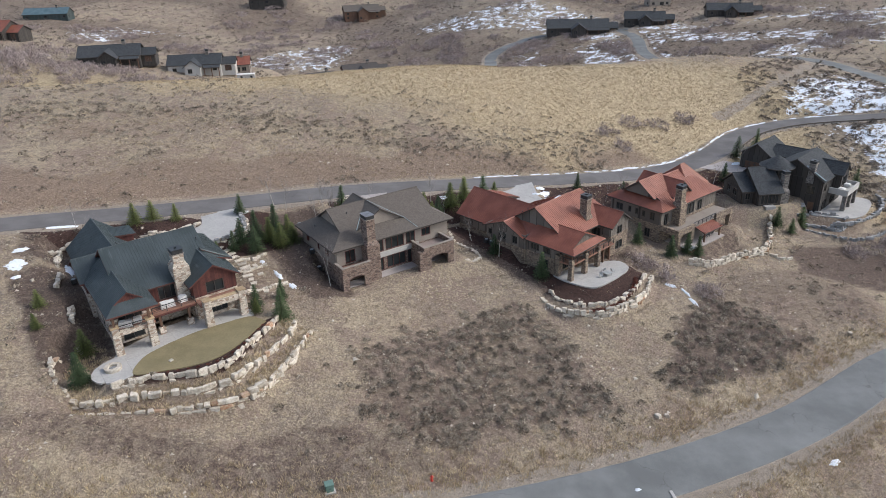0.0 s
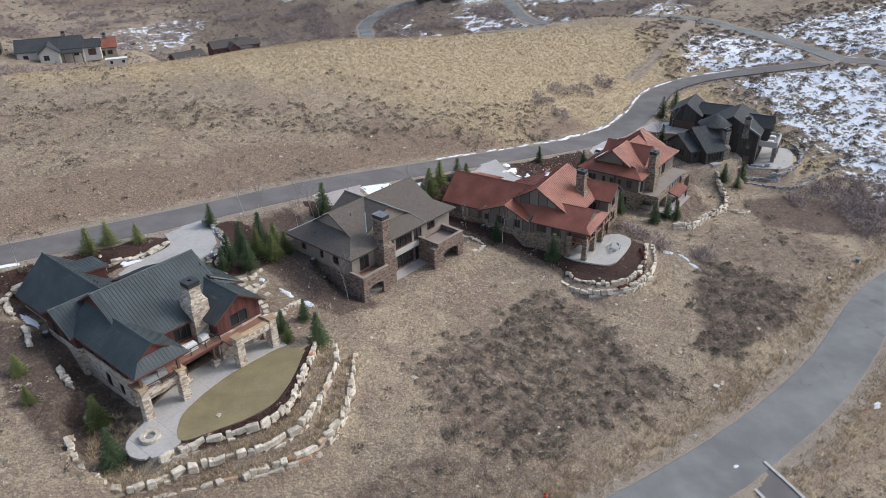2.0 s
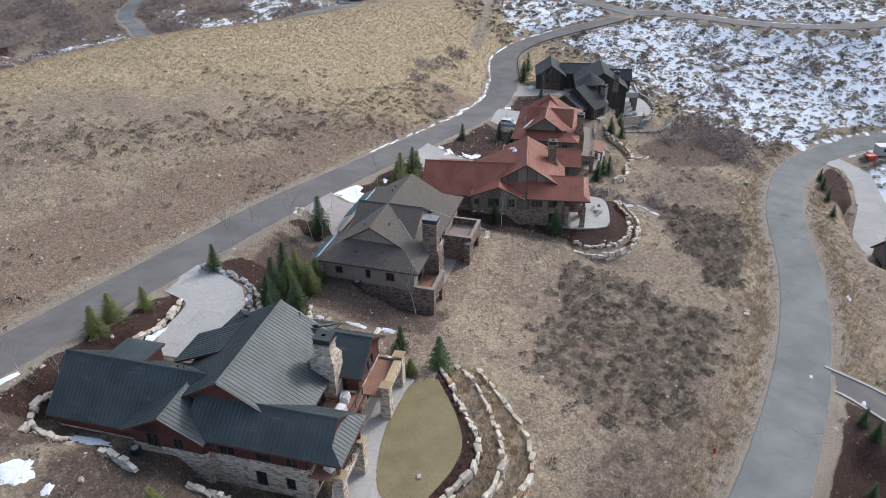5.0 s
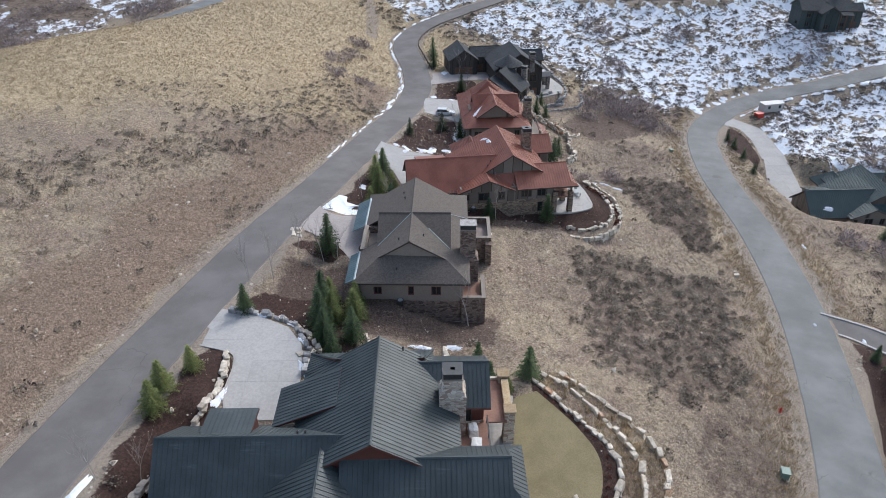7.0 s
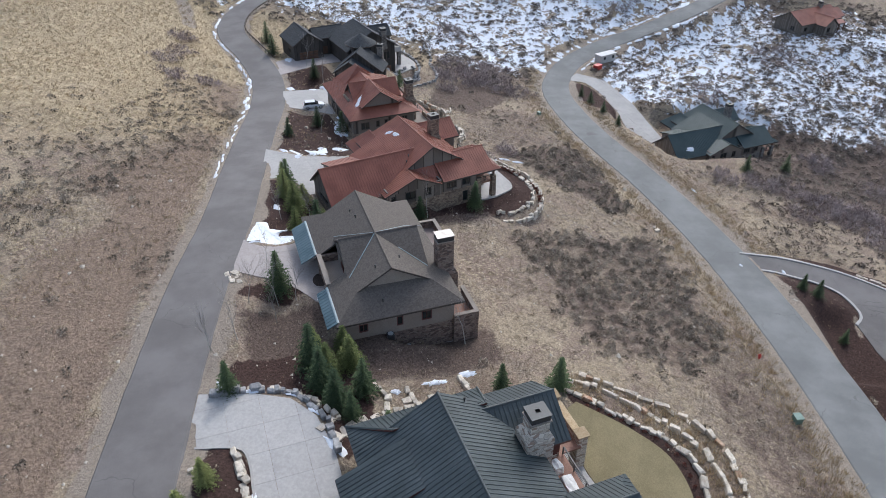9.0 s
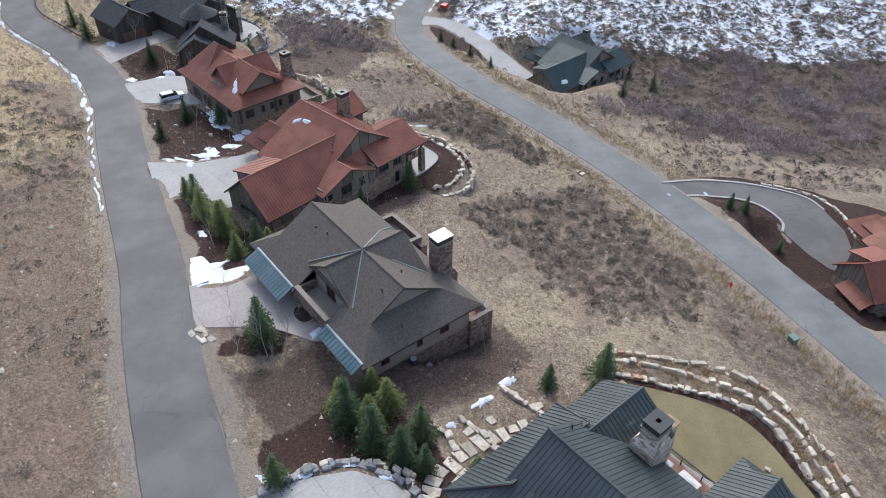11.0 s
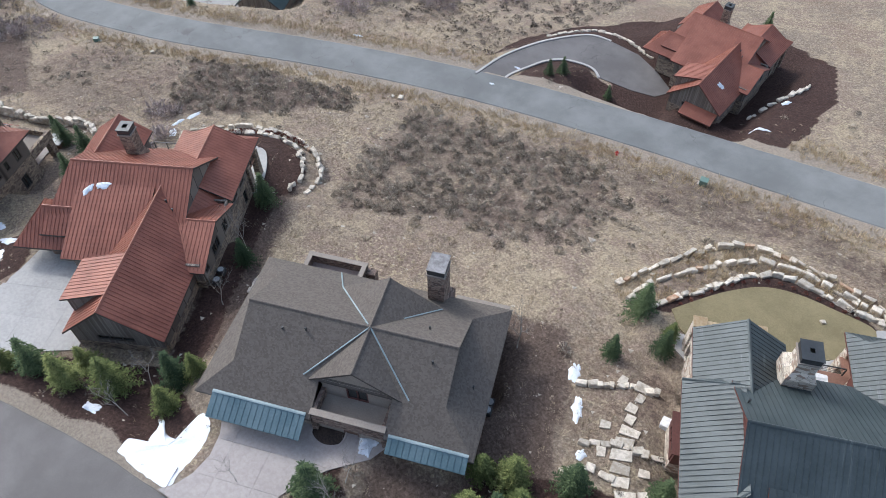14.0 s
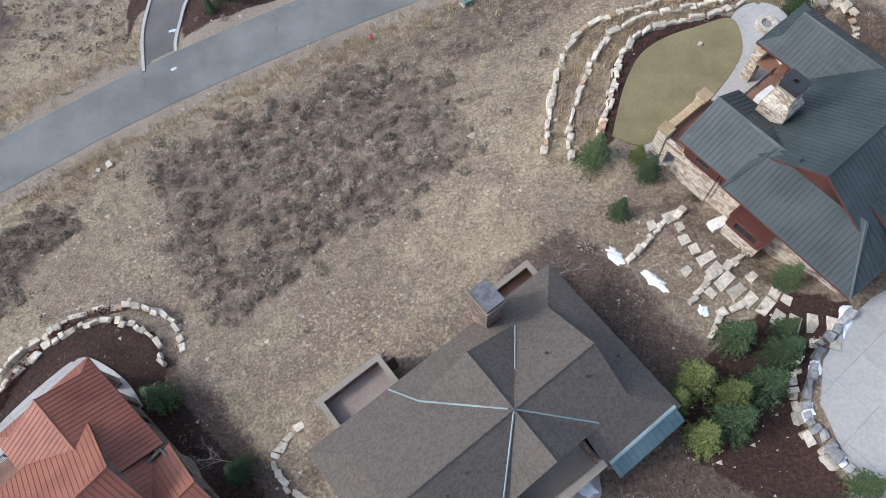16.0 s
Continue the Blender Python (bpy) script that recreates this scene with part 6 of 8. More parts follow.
def walk_line(line, gap):
    """Places and directions at even steps along a plan line."""
    pts = spline([(x, y, 0) for x, y in line], 0.4)[:, :2]
    seg = np.linalg.norm(np.diff(pts, axis=0), axis=1)
    dist = np.concatenate([[0], np.cumsum(seg)])
    s = 0.0
    while s < dist[-1]:
        x, y = np.interp(s, dist, pts[:, 0]), np.interp(s, dist, pts[:, 1])
        x2, y2 = np.interp(min(s + 0.5, dist[-1]), dist, pts[:, 0]), np.interp(min(s + 0.5, dist[-1]), dist, pts[:, 1])
        x1, y1 = np.interp(max(s - 0.5, 0), dist, pts[:, 0]), np.interp(max(s - 0.5, 0), dist, pts[:, 1])
        yield s / dist[-1], x, y, math.atan2(y2 - y1, x2 - x1)
        s += gap() if callable(gap) else gap


def boulder_wall(line, top, tall, label, meshes, seed, courses=2, size=(0.9, 1.7), rust=0.0, out=0.0, taper=0.0):
    """Stacked boulders along a line; top: height of the wall's crown, or None to lie on the ground."""
    rng = random.Random(seed)
    x0, y0 = line[len(line) // 2]
    root = new("boulder_wall")
    root.location = (x0, y0, (top - tall) if top is not None else h_at(x0, y0))
    tagged(root, label, "retaining wall")
    for k in range(courses):
        length = [1.0]

        def gap():
            length[0] = size[0] * 0.75 + (size[1] * 1.12 - size[0] * 0.75) * rng.random()**1.5
            return length[0] * rng.uniform(0.95, 1.12)
        for f, x, y, ang in walk_line(line, gap):
            cut = 1 - taper * abs(2 * f - 1)**2
            hh = tall / courses * rng.uniform(0.85, 1.25)
            base = (top - tall * (k + 1) / courses * cut if top is not None else h_at(x, y) - 0.15 + hh * 0.75 * (courses - 1 - k))
            off = out * k + rng.uniform(-0.2, 0.2)
            ob = new("boulder", rng.choice(RUST if rng.random() < rust else meshes))
            ob.parent = root
            ob.matrix_local = Matrix.Translation((x - x0 + math.sin(ang) * off, y - y0 - math.cos(ang) * off, base + hh / 2 - root.location.z)) @ Matrix.Rotation(ang + rng.uniform(-0.3, 0.3), 4, "Z") @ Matrix.Rotation(rng.uniform(-0.2, 0.2), 4, "X") @ Matrix.Diagonal((length[0] * 1.02, rng.uniform(0.38, 0.85), hh * rng.uniform(0.85, 1.3), 1))
    return root


boulder_wall(WALL_1, 9.74, 1.4, "low wall of pale sandstone boulders below a lawn", PALE, 11, 2, (0.8, 1.5), 0.06)
boulder_wall(WALL_2, 8.68, 1.5, "middle wall of pale sandstone boulders on a bank", PALE, 12, 2, (0.9, 1.8), 0.14)
boulder_wall(WALL_3, 7.6, 2.0, "lowest wall of pale and rusty sandstone boulders", PALE, 13, 3, (1.0, 2.0), 0.14)
boulder_wall(WALL_A3, 3.1, 3.0, "curved stacked wall of pale boulders", PALE, 14, 4, (0.9, 1.7), 0.08, 0.0)
boulder_wall(WALL_B3, 3.55, 0.9, "inner row of pale boulders beside shrubs", PALE, 15, 1, (0.8, 1.4))
boulder_wall(WALL_4, None, 1.9, "winding wall of pale boulders on a slope", PALE, 16, 3, (0.9, 1.7), 0.12)
boulder_wall(WALL_5, -1.15, 2.3, "curved bank of grey rounded stones", GREY, 17, 4, (0.6, 1.2), 0.0, 0.25)
boulder_wall(WALL_6, -3.1, 2.2, "lower curved bank of grey rounded stones", GREY, 31, 4, (0.6, 1.2), 0.0, 0.25)
boulder_wall([(67.5, 134.0), (70.0, 132.6), (73.5, 133.6)], None, 0.7, "short spur of pale boulders", PALE, 18, 1, (0.9, 1.6))
boulder_wall([(-47.6, 120.6), (-50.2, 118.2), (-53.2, 116.4), (-56.6, 114.9), (-59.8, 114.0), (-63.6, 112.2), (-66.6, 110.8), (-69.0, 107.6)], None, 0.75, "row of pale boulders edging a mulch bed", PALE, 19, 2, (0.7, 1.3))
boulder_wall([(-41.8, 126.2), (-40.0, 123.0), (-38.8, 119.0), (-40.0, 116.0), (-41.8, 113.6), (-44.6, 111.6)], None, 0.7, "snowy row of boulders round a driveway", GREY, 20, 1, (0.6, 1.2))
boulder_wall([(-39.4, 123.4), (-38.2, 119.2), (-39.2, 115.4), (-40.6, 112.8)], None, 0.6, "second row of boulders under spruces", PALE, 21, 1, (0.6, 1.1))
boulder_wall([(-28.3, 104.0), (-31.0, 101.4), (-34.0, 99.4)], None, 0.5, "short garden wall of flat stones", PALE, 22, 1, (0.6, 1.1))
boulder_wall([(-32.6, 108.6), (-34.6, 106.8), (-37.0, 105.4), (-39.2, 104.2)], None, 0.5, "short garden wall of flat stones", PALE, 23, 1, (0.6, 1.1))
boulder_wall([(-33.4, 112.0), (-34.8, 110.2), (-36.6, 109.6)], None, 0.5, "short garden wall of flat stones", PALE, 24, 1, (0.6, 1.1))
boulder_wall([(-63.2, 99.6), (-62.6, 97.4), (-61.6, 95.2)], None, 1.1, "stacked boulders holding back a bank", PALE, 25, 2, (0.8, 1.4))
boulder_wall([(-68.0, 108.4), (-67.2, 106.4), (-66.4, 104.4), (-65.6, 103.4)], None, 1.1, "stacked boulders holding back a bank", PALE, 26, 3, (0.8, 1.4))
boulder_wall([(-58.0, 91.8), (-57.2, 90.0), (-56.4, 88.4), (-55.6, 87.6)], None, 1.0, "stepped boulders beside a stone wall", PALE, 32, 2, (0.7, 1.3))
boulder_wall([(-54.6, 85.6), (-53.8, 84.2)], None, 0.9, "pair of stacked boulders beside a stone wall", PALE, 33, 2, (0.7, 1.2))
boulder_wall([(-20.9, 136.4), (-21.8, 135.4), (-22.8, 134.6)], None, 0.3, "patch of flat pale stones beside a driveway", PALE, 34, 1, (0.7, 1.2))
boulder_wall([(-21.6, 137.0), (-22.6, 136.0), (-23.4, 135.2)], None, 0.3, "patch of flat pale stones beside a driveway", PALE, 35, 1, (0.7, 1.2))
boulder_wall([(-53.4, 76.2), (-54.6, 78.4), (-55.2, 81.0)], None, 0.8, "weathered boulders at a terrace's end", PALE, 27, 2, (0.8, 1.4), 0.1)
boulder_wall([(3.2, 116.6), (5.4, 119.0), (4.6, 121.6), (2.0, 123.4), (-0.6, 126.0)], None, 0.35, "low curved edging of pale stones", PALE, 28, 1, (0.5, 1.0))
boulder_wall([(29.6, 47.4), (25.4, 38.8), (19.4, 37.4), (13.0, 38.2)], None, 0.4, "low edging of pale stones beside a driveway", PALE, 29, 1, (0.6, 1.0))
boulder_wall([(-8.6, 40.0), (-10.6, 34.0), (-11.6, 27.0)], None, 0.5, "stepped pale stones along a house", PALE, 30, 1, (0.8, 1.6))


def lawn():
    m = surface("dormant_lawn", (0.165, 0.135, 0.07), (0.255, 0.21, 0.113), 9.0, 0.35, 0.95, 0.6, 0.03)
    bm = bmesh.new()
    p = spline([(x, y, 0) for x, y in LAWN + LAWN[:1]], 0.7)[:-1]
    top = [bm.verts.new((x, y, 9.62)) for x, y, z in p]
    low = [bm.verts.new((x, y, 9.3)) for x, y, z in p]
    f = bm.faces.new(top)
    for k in range(len(top)):
        bm.faces.new((low[k], low[(k + 1) % len(top)], top[(k + 1) % len(top)], top[k]))
    bm.normal_update()
    if f.normal.z < 0:
        bmesh.ops.reverse_faces(bm, faces=bm.faces[:])
    ob = part("lawn", bm, m, None)
    return tagged(ob, "kidney-shaped patch of dormant tan-green lawn", "lawn", kind="structure")


lawn()


def flagstones():
    rng = random.Random(5)
    root = new("stone_path")
    root.location = (-36.0, 106.0, h_at(-36.0, 106.0))
    tagged(root, "stepping path of large pale flagstones down a slope", "path", kind="structure")
    line = [(-32.4, 100.2), (-33.0, 102.0), (-33.8, 104.0), (-34.8, 105.9), (-36.4, 108.2), (-38.3, 110.4), (-40.4, 111.8), (-43.0, 112.6)]
    for k, (f, x, y, ang) in enumerate(walk_line(line, 1.3)):
        thin = k in (1, 2, 3)
        spots = [(rng.uniform(-0.25, 0.25), rng.uniform(1.0, 1.15), rng.uniform(0.9, 1.1) if thin else rng.uniform(1.7, 2.3))]
        if not thin and k % 3 != 2:
            spots.append((rng.choice((-1, 1)) * rng.uniform(1.6, 1.9), rng.uniform(0.8, 1.1), rng.uniform(0.8, 1.2)))
        for side, d, w in spots:
            ob = new("flagstone", rng.choice(FLAGS))
            ob.parent = root
            px, py = x - math.sin(ang) * side, y + math.cos(ang) * side
            ob.matrix_local = Matrix.Translation((px + 36.0, py - 106.0, h_at(px, py) + 0.1 - root.location.z)) @ Matrix.Rotation(ang + rng.uniform(-0.1, 0.1), 4, "Z") @ Matrix.Diagonal((d, w, 0.2, 1))


flagstones()

# ---- plants ----
def foliage(name, dark, light, rough=0.9, plants=False):
    """Needles, twigs or blades; plants: each plant of a mesh has its own tone."""
    m = bpy.data.materials.new(name)
    ns, ln, bs = nodes_of(m)
    nt = m.node_tree
    if plants:
        tone = ns.new("ShaderNodeAttribute")
        tone.attribute_name = "tone"
        f = math_node(nt, "MULTIPLY", tone.outputs["Fac"], 0.6)
    else:
        f = math_node(nt, "MULTIPLY", ns.new("ShaderNodeObjectInfo").outputs["Random"], 0.3)
    f = math_node(nt, "ADD", f, math_node(nt, "MULTIPLY", ns.new("ShaderNodeNewGeometry").outputs["Random Per Island"], 0.4))
    f = math_node(nt, "ADD", f, math_node(nt, "MULTIPLY", noise_fac(nt, place(nt), 0.25, 3.0), 0.25))
    ln.new(mix_col(nt, ramp(nt, f, 0.2, 1.0), dark, light), bs.inputs["Base Color"])
    bs.inputs["Roughness"].default_value = rough
    bs.inputs["Specular IOR Level"].default_value = 0.2
    return m


MAT["sage"] = foliage("grey_sagebrush", (0.122, 0.102, 0.080), (0.455, 0.388, 0.305), plants=True)
MAT["sage_brown"] = foliage("brown_dormant_scrub", (0.085, 0.068, 0.057), (0.31, 0.26, 0.215), plants=True)
MAT["weed"] = foliage("dry_brown_weeds", (0.15, 0.115, 0.088), (0.40, 0.325, 0.25), plants=True)
MAT["straw"] = foliage("dry_straw_grass", (0.29, 0.227, 0.150), (0.445, 0.36, 0.24), plants=True)
MAT["gold"] = foliage("golden_dry_grass", (0.36, 0.277, 0.175), (0.63, 0.51, 0.335), plants=True)
MAT["willow"] = foliage("leafless_willow_twigs", (0.21, 0.163, 0.150), (0.46, 0.385, 0.36), plants=True)
MAT["spruce"] = foliage("blue_green_spruce_needles", (0.04, 0.064, 0.032), (0.165, 0.21, 0.095))
MAT["spruce_light"] = foliage("yellow_green_pine_needles", (0.085, 0.105, 0.036), (0.30, 0.32, 0.115))
MAT["twig"] = surface("grey_bare_twigs", (0.20, 0.175, 0.155), (0.38, 0.345, 0.31), 6.0, 1.0, 0.9, 0.0)
MAT["red_shrub"] = foliage("dormant_red_shrubs", (0.10, 0.03, 0.022), (0.22, 0.085, 0.06))

HOUSE_PLOTS = [rect(*H1, -10.2, 10.6, -13.6, 9.2), rect(*H1, -9.6, 1.6, 9.2, 19.8), rect(*H2, -11.2, 14.2, -12.4, 8.4), rect(*H3, -6.4, 14.2, -13.0, 8.4), rect(*H3, -5.4, 5.4, 8.4, 17.4), rect(*H4, -5.6, 16.0, -14.4, 6.4), rect(*H5, -3.0, 18.4, -9.5, 17.0), rect((74.5, 157.3), 7.0, -6.6, 4.5, -6.5, 5.6), rect(*H6, -6.4, 16.0, -13.0, 17.4), rect(*H7, -6.4, 16.0, -13.0, 17.4)]
PAVED = [DRIVE_1, DRIVE_2, DRIVE_3, DRIVE_4, DRIVE_5, DRIVE_6, DRIVE_7, PATIO_1, PATIO_3, PATIO_4, PATIO_5, LAWN]


def free(x, y, margin=0.3):
    """Where plants may stand."""
    ok = np.ones(len(x), bool)
    for name, line, half in ROADS:
        m = box_pick(x, y, line, half + 2)
        if m.any():
            d, z = near_line(x[m], y[m], line)
            ok[np.where(m)[0][d < half + 0.35 + margin]] = False
    for poly in HOUSE_PLOTS + PAVED:
        m = box_pick(x, y, poly, 1)
        if m.any():
            ok[np.where(m)[0][outside(x[m], y[m], poly) < margin]] = False
    return ok


def scatter(rng, box4, count):
    return rng.uniform(box4[0], box4[1], count), rng.uniform(box4[2], box4[3], count)


def cloud(name, verts, tris, mats, label, category, per=0):
    """One mesh of very many small plants."""
    me = bpy.data.meshes.new(name)
    v, t = np.asarray(verts, np.float32), np.asarray(tris, np.int32)
    me.vertices.add(len(v))
    me.vertices.foreach_set("co", v.ravel())
    me.loops.add(t.size)
    me.loops.foreach_set("vertex_index", t.ravel())
    me.polygons.add(len(t))
    me.polygons.foreach_set("loop_start", np.arange(len(t), dtype=np.int32) * 3)
    me.update(calc_edges=True)
    if per:
        n = len(v) // (3 * per)
        tone = me.attributes.new("tone", "FLOAT", "POINT")
        tone.data.foreach_set("value", np.repeat(np.random.default_rng(n).uniform(0, 1, n), 3 * per).astype(np.float32))
    for m in mats:
        me.materials.append(m)
    return tagged(new(name, me), label, category, kind="stuff")


def blades(rng, x, y, z, size, per, spread, width, lean=0.5):
    """Tufts of upright tapering blades, one triangle each."""
    n = len(x)
    cx, cy, cz = np.repeat(x, per), np.repeat(y, per), np.repeat(z, per)
    s = np.repeat(size, per) * rng.uniform(0.6, 1.15, n * per)
    a, r = rng.uniform(0, 2 * np.pi, n * per), rng.uniform(0, 1, n * per)**0.5 * spread * s
    bx, by = cx + np.cos(a) * r, cy + np.sin(a) * r
    tilt = rng.uniform(0.1, lean, n * per) * s
    f = rng.uniform(0, np.pi, n * per)
    wx, wy = np.cos(f) * width * s, np.sin(f) * width * s
    v = np.empty((n * per, 3, 3))
    v[:, 0] = np.stack([bx - wx, by - wy, cz - 0.05], 1)
    v[:, 1] = np.stack([bx + wx, by + wy, cz - 0.05], 1)
    v[:, 2] = np.stack([bx + np.cos(a) * tilt, by + np.sin(a) * tilt, cz + s], 1)
    return v.reshape(-1, 3), np.arange(n * per * 3).reshape(-1, 3)


def bushes(rng, x, y, z, radius, per, leaf=0.3, flat_top=0.85):
    """Rounded shrubs: thin twigs and leaf sprays that radiate from a low heart, with gaps and an uneven outline."""
    n = len(x)
    N = n * per
    R = np.repeat(radius, per) * rng.uniform(0.72, 1.12, N)
    a, h = rng.uniform(0, 2 * np.pi, N), rng.uniform(0.0, 1, N)**0.8
    skew = np.repeat(rng.uniform(0.8, 1.25, n), per)
    rr = np.sqrt(np.clip(1 - h * h, 0, 1))
    d = np.stack([np.cos(a) * rr * skew, np.sin(a) * rr / skew, h * flat_top + 0.05], 1)
    heart = np.stack([np.repeat(x, per), np.repeat(y, per), np.repeat(z, per)], 1)
    side = rng.normal(size=(N, 3))
    side /= np.linalg.norm(side, axis=1)[:, None]
    w = (R * leaf * rng.uniform(0.6, 1.2, N))[:, None] * 0.5
    tip = heart + d * R[:, None]
    root = heart + d * (R * rng.uniform(0.3, 0.75, N))[:, None]
    t1 = np.cross(d, side)
    t1 /= np.linalg.norm(t1, axis=1)[:, None] + 1e-9
    t2 = np.cross(d, t1)
    t2 /= np.linalg.norm(t2, axis=1)[:, None] + 1e-9
    flatter = (rng.uniform(0, 1, N) < 0.5)[:, None]   # leaf sprays that lie on the dome; the rest are twigs
    v = np.empty((N, 3, 3))
    v[:, 0], v[:, 1] = tip - t1 * w, tip + t1 * w
    v[:, 2] = np.where(flatter, tip + t2 * w * 2.0 + side * w * 0.5, root)
    return v.reshape(-1, 3), np.arange(N * 3).reshape(-1, 3)


def spaced(rng, x, y, gap):
    """Drops points that crowd others: one to a jittered cell."""
    c = np.floor(x / gap).astype(np.int64) * 100003 + np.floor(y / gap).astype(np.int64)
    keep = np.zeros(len(x), bool)
    keep[np.unique(c, return_index=True)[1]] = True
    return keep


def place_on(x, y, keep):
    x, y = x[keep], y[keep]
    return x, y, height(x, y)


def grow():
    rng = np.random.default_rng(7)
    # dense sage beds below the houses
    for poly, count, label in ((SAGE_1, 3000, "dense bed of grey-green sagebrush on a slope"), (SAGE_2, 1200, "dark bed of sagebrush beside a dirt track")):
        p = np.array(poly)
        x, y = scatter(rng, (p[:, 0].min() - 2, p[:, 0].max() + 2, p[:, 1].min() - 2, p[:, 1].max() + 2), count * 2)
        x, y, z = place_on(x, y, free(x, y) & spaced(rng, x, y, 1.25) & (outside(x, y, poly) + 2.4 * lumps(x, y, 4, 1.5) + 1.6 * lumps(x, y, 1.6, 2.5) < 0.6) & (lumps(x, y, 3.1, 6.2) < 0.66) & (rng.uniform(0, 1, len(x)) < 0.93))
        r = 0.34 + 0.5 * rng.uniform(0, 1, len(x))**1.2
        cloud("sagebrush_bed", *bushes(rng, x, y, z, r, 150, 0.19, 0.95), [MAT["sage"]], label, "sagebrush", 150)
    # thin sage and scrub everywhere else near by
    x, y = scatter(rng, (-130, 130, 30, 195), 19000)
    n1 = lumps(x, y, 13, 7.0)
    zone = zones(x, y)
    mid = 172 + 0.06 * x + 5 * lumps(x, y, 30, 4.0)
    band = (np.abs(y - mid) < 8 + 5 * n1 + 2 * lumps(x, y, 4, 2.0)) & (x < 42)
    p = np.where(band, 1.0, 0.06 + 0.30 * (n1 > 0.5) + 0.3 * (x > 62) * (y < 60)) * (1 - 0.8 * zone[:, 2]) * (1 - zone[:, 3])
    p = np.where((x > -40) & (x < 62) & (y > 66) & (y < 120), p * 0.25, p)
    x, y, z = place_on(x, y, free(x, y) & (rng.uniform(0, 1, len(x)) < p))
    cloud("scattered_sagebrush", *bushes(rng, x, y, z, rng.uniform(0.35, 0.85, len(x)), 56, 0.28), [MAT["sage"]], "scattered grey sagebrush on dry hillsides", "sagebrush", 56)
    # brown scrub on banks
    x, y = scatter(rng, (-100, 120, 40, 175), 7000)
    p = 0.06 + 0.5 * (lumps(x, y, 10, 11.0) > 0.3) + 0.45 * (y > 138) * (y < 172) * (lumps(x, y, 7, 5.5) > -0.1)
    x, y, z = place_on(x, y, free(x, y) & (rng.uniform(0, 1, len(x)) < p * (1 - zones(x, y)[:, 3])))
    cloud("brown_scrub", *bushes(rng, x, y, z, rng.uniform(0.2, 0.5, len(x)), 24, 0.36), [MAT["weed"]], "low brown dormant scrub and weeds", "scrub", 24)
    # small weeds and tussocks over the whole slope
    x, y = scatter(rng, (-90, 85, 46, 172), 15000)
    p = (0.6 + 0.5 * lumps(x, y, 9, 6.0)) * (1 - 0.9 * zones(x, y)[:, 2])
    x, y, z = place_on(x, y, free(x, y, 0.2) & (rng.uniform(0, 1, len(x)) < p))
    cloud("slope_weeds", *bushes(rng, x, y, z, rng.uniform(0.12, 0.34, len(x)), 20, 0.32), [MAT["weed"]], "small brown weeds and tussocks on the slope", "weeds", 20)
    # sage standing in snow
    x, y = scatter(rng, (86, 250, -70, 265), 23000)
    zone = zones(x, y)
    x, y, z = place_on(x, y, free(x, y) & (zone[:, 1] > 0.15) & (rng.uniform(0, 1, len(x)) < 0.75))
    cloud("snowfield_sagebrush", *bushes(rng, x, y, z, rng.uniform(0.45, 1.1, len(x)), 52, 0.29), [MAT["sage_brown"]], "grey-brown sagebrush standing in patchy snow", "sagebrush", 52)
    # right hand slopes and low valley
    x, y = scatter(rng, (30, 200, -90, 62), 10000)
    x, y, z = place_on(x, y, free(x, y) & (zones(x, y)[:, 2] < 0.3) & (rng.uniform(0, 1, len(x)) < 0.7))
    cloud("valley_sagebrush", *bushes(rng, x, y, z, rng.uniform(0.4, 0.95, len(x)), 40, 0.28), [MAT["sage_brown"]], "brown-grey sagebrush on the lower slope", "sagebrush", 40)
    # beyond the ridge
    x, y = scatter(rng, (-330, 330, 255, 640), 15000)
    x, y, z = place_on(x, y, free(x, y) & (rng.uniform(0, 1, len(x)) < 0.8))
    cloud("distant_sagebrush", *bushes(rng, x, y, z, rng.uniform(0.7, 1.6, len(x)), 14, 0.45), [MAT["sage_brown"]], "distant scrub across the valley", "sagebrush", 14)
    x, y = scatter(rng, (-230, -60, 40, 260), 5000)
    x, y, z = place_on(x, y, free(x, y) & (rng.uniform(0, 1, len(x)) < 0.45))
    cloud("slope_sagebrush", *bushes(rng, x, y, z, rng.uniform(0.4, 1.0, len(x)), 18, 0.38), [MAT["sage_brown"]], "scrub on the slope above the road", "sagebrush", 18)
    # willow and oak thickets: twiggy mounds
    spots = [(97, 141, 4), (103, 142, 5), (109, 143, 5), (104, 136, 5), (110, 136, 5), (99, 134, 5), (104, 129, 5), (99, 126, 4), (97, 120, 4), (90, 139, 3), (112, 130, 4), (48, 114, 2.5), (65, 68, 4), (68, 60, 4), (68, 53, 5), (65, 46, 5), (64, 38, 5), (58, 34, 5), (53, 30, 4), (66, 7, 5), (67, -11, 6), (41, 4, 4), (80, 30, 5), (90, 43, 5), (76, 14, 6), (45, 190, 3.5), (53, 198, 3.5), (62, 200, 3.5), (71, 206, 3.5), (48, 184, 2.5), (55, 52, 4), (57, 45, 4), (50, 38, 4), (64, 40, 5), (90, -11, 7), (77, -20, 7), (100, 20, 6), (40, 118, 3), (37, 121, 2.5)]
    spots += [(-104, 236, 9), (-89, 238, 9), (-72, 240, 8), (-52, 246, 8), (-150, 262, 12), (-120, 250, 10), (-30, 250, 6), (-60, 330, 9), (-10, 340, 8), (30, 345, 7), (20, 300, 7), (-100, 420, 14), (0, 430, 12), (130, 150, 6), (150, 165, 6), (165, 140, 6), (172, 100, 6), (120, 70, 5), (150, 50, 7)]
    wild = np.random.default_rng(21)
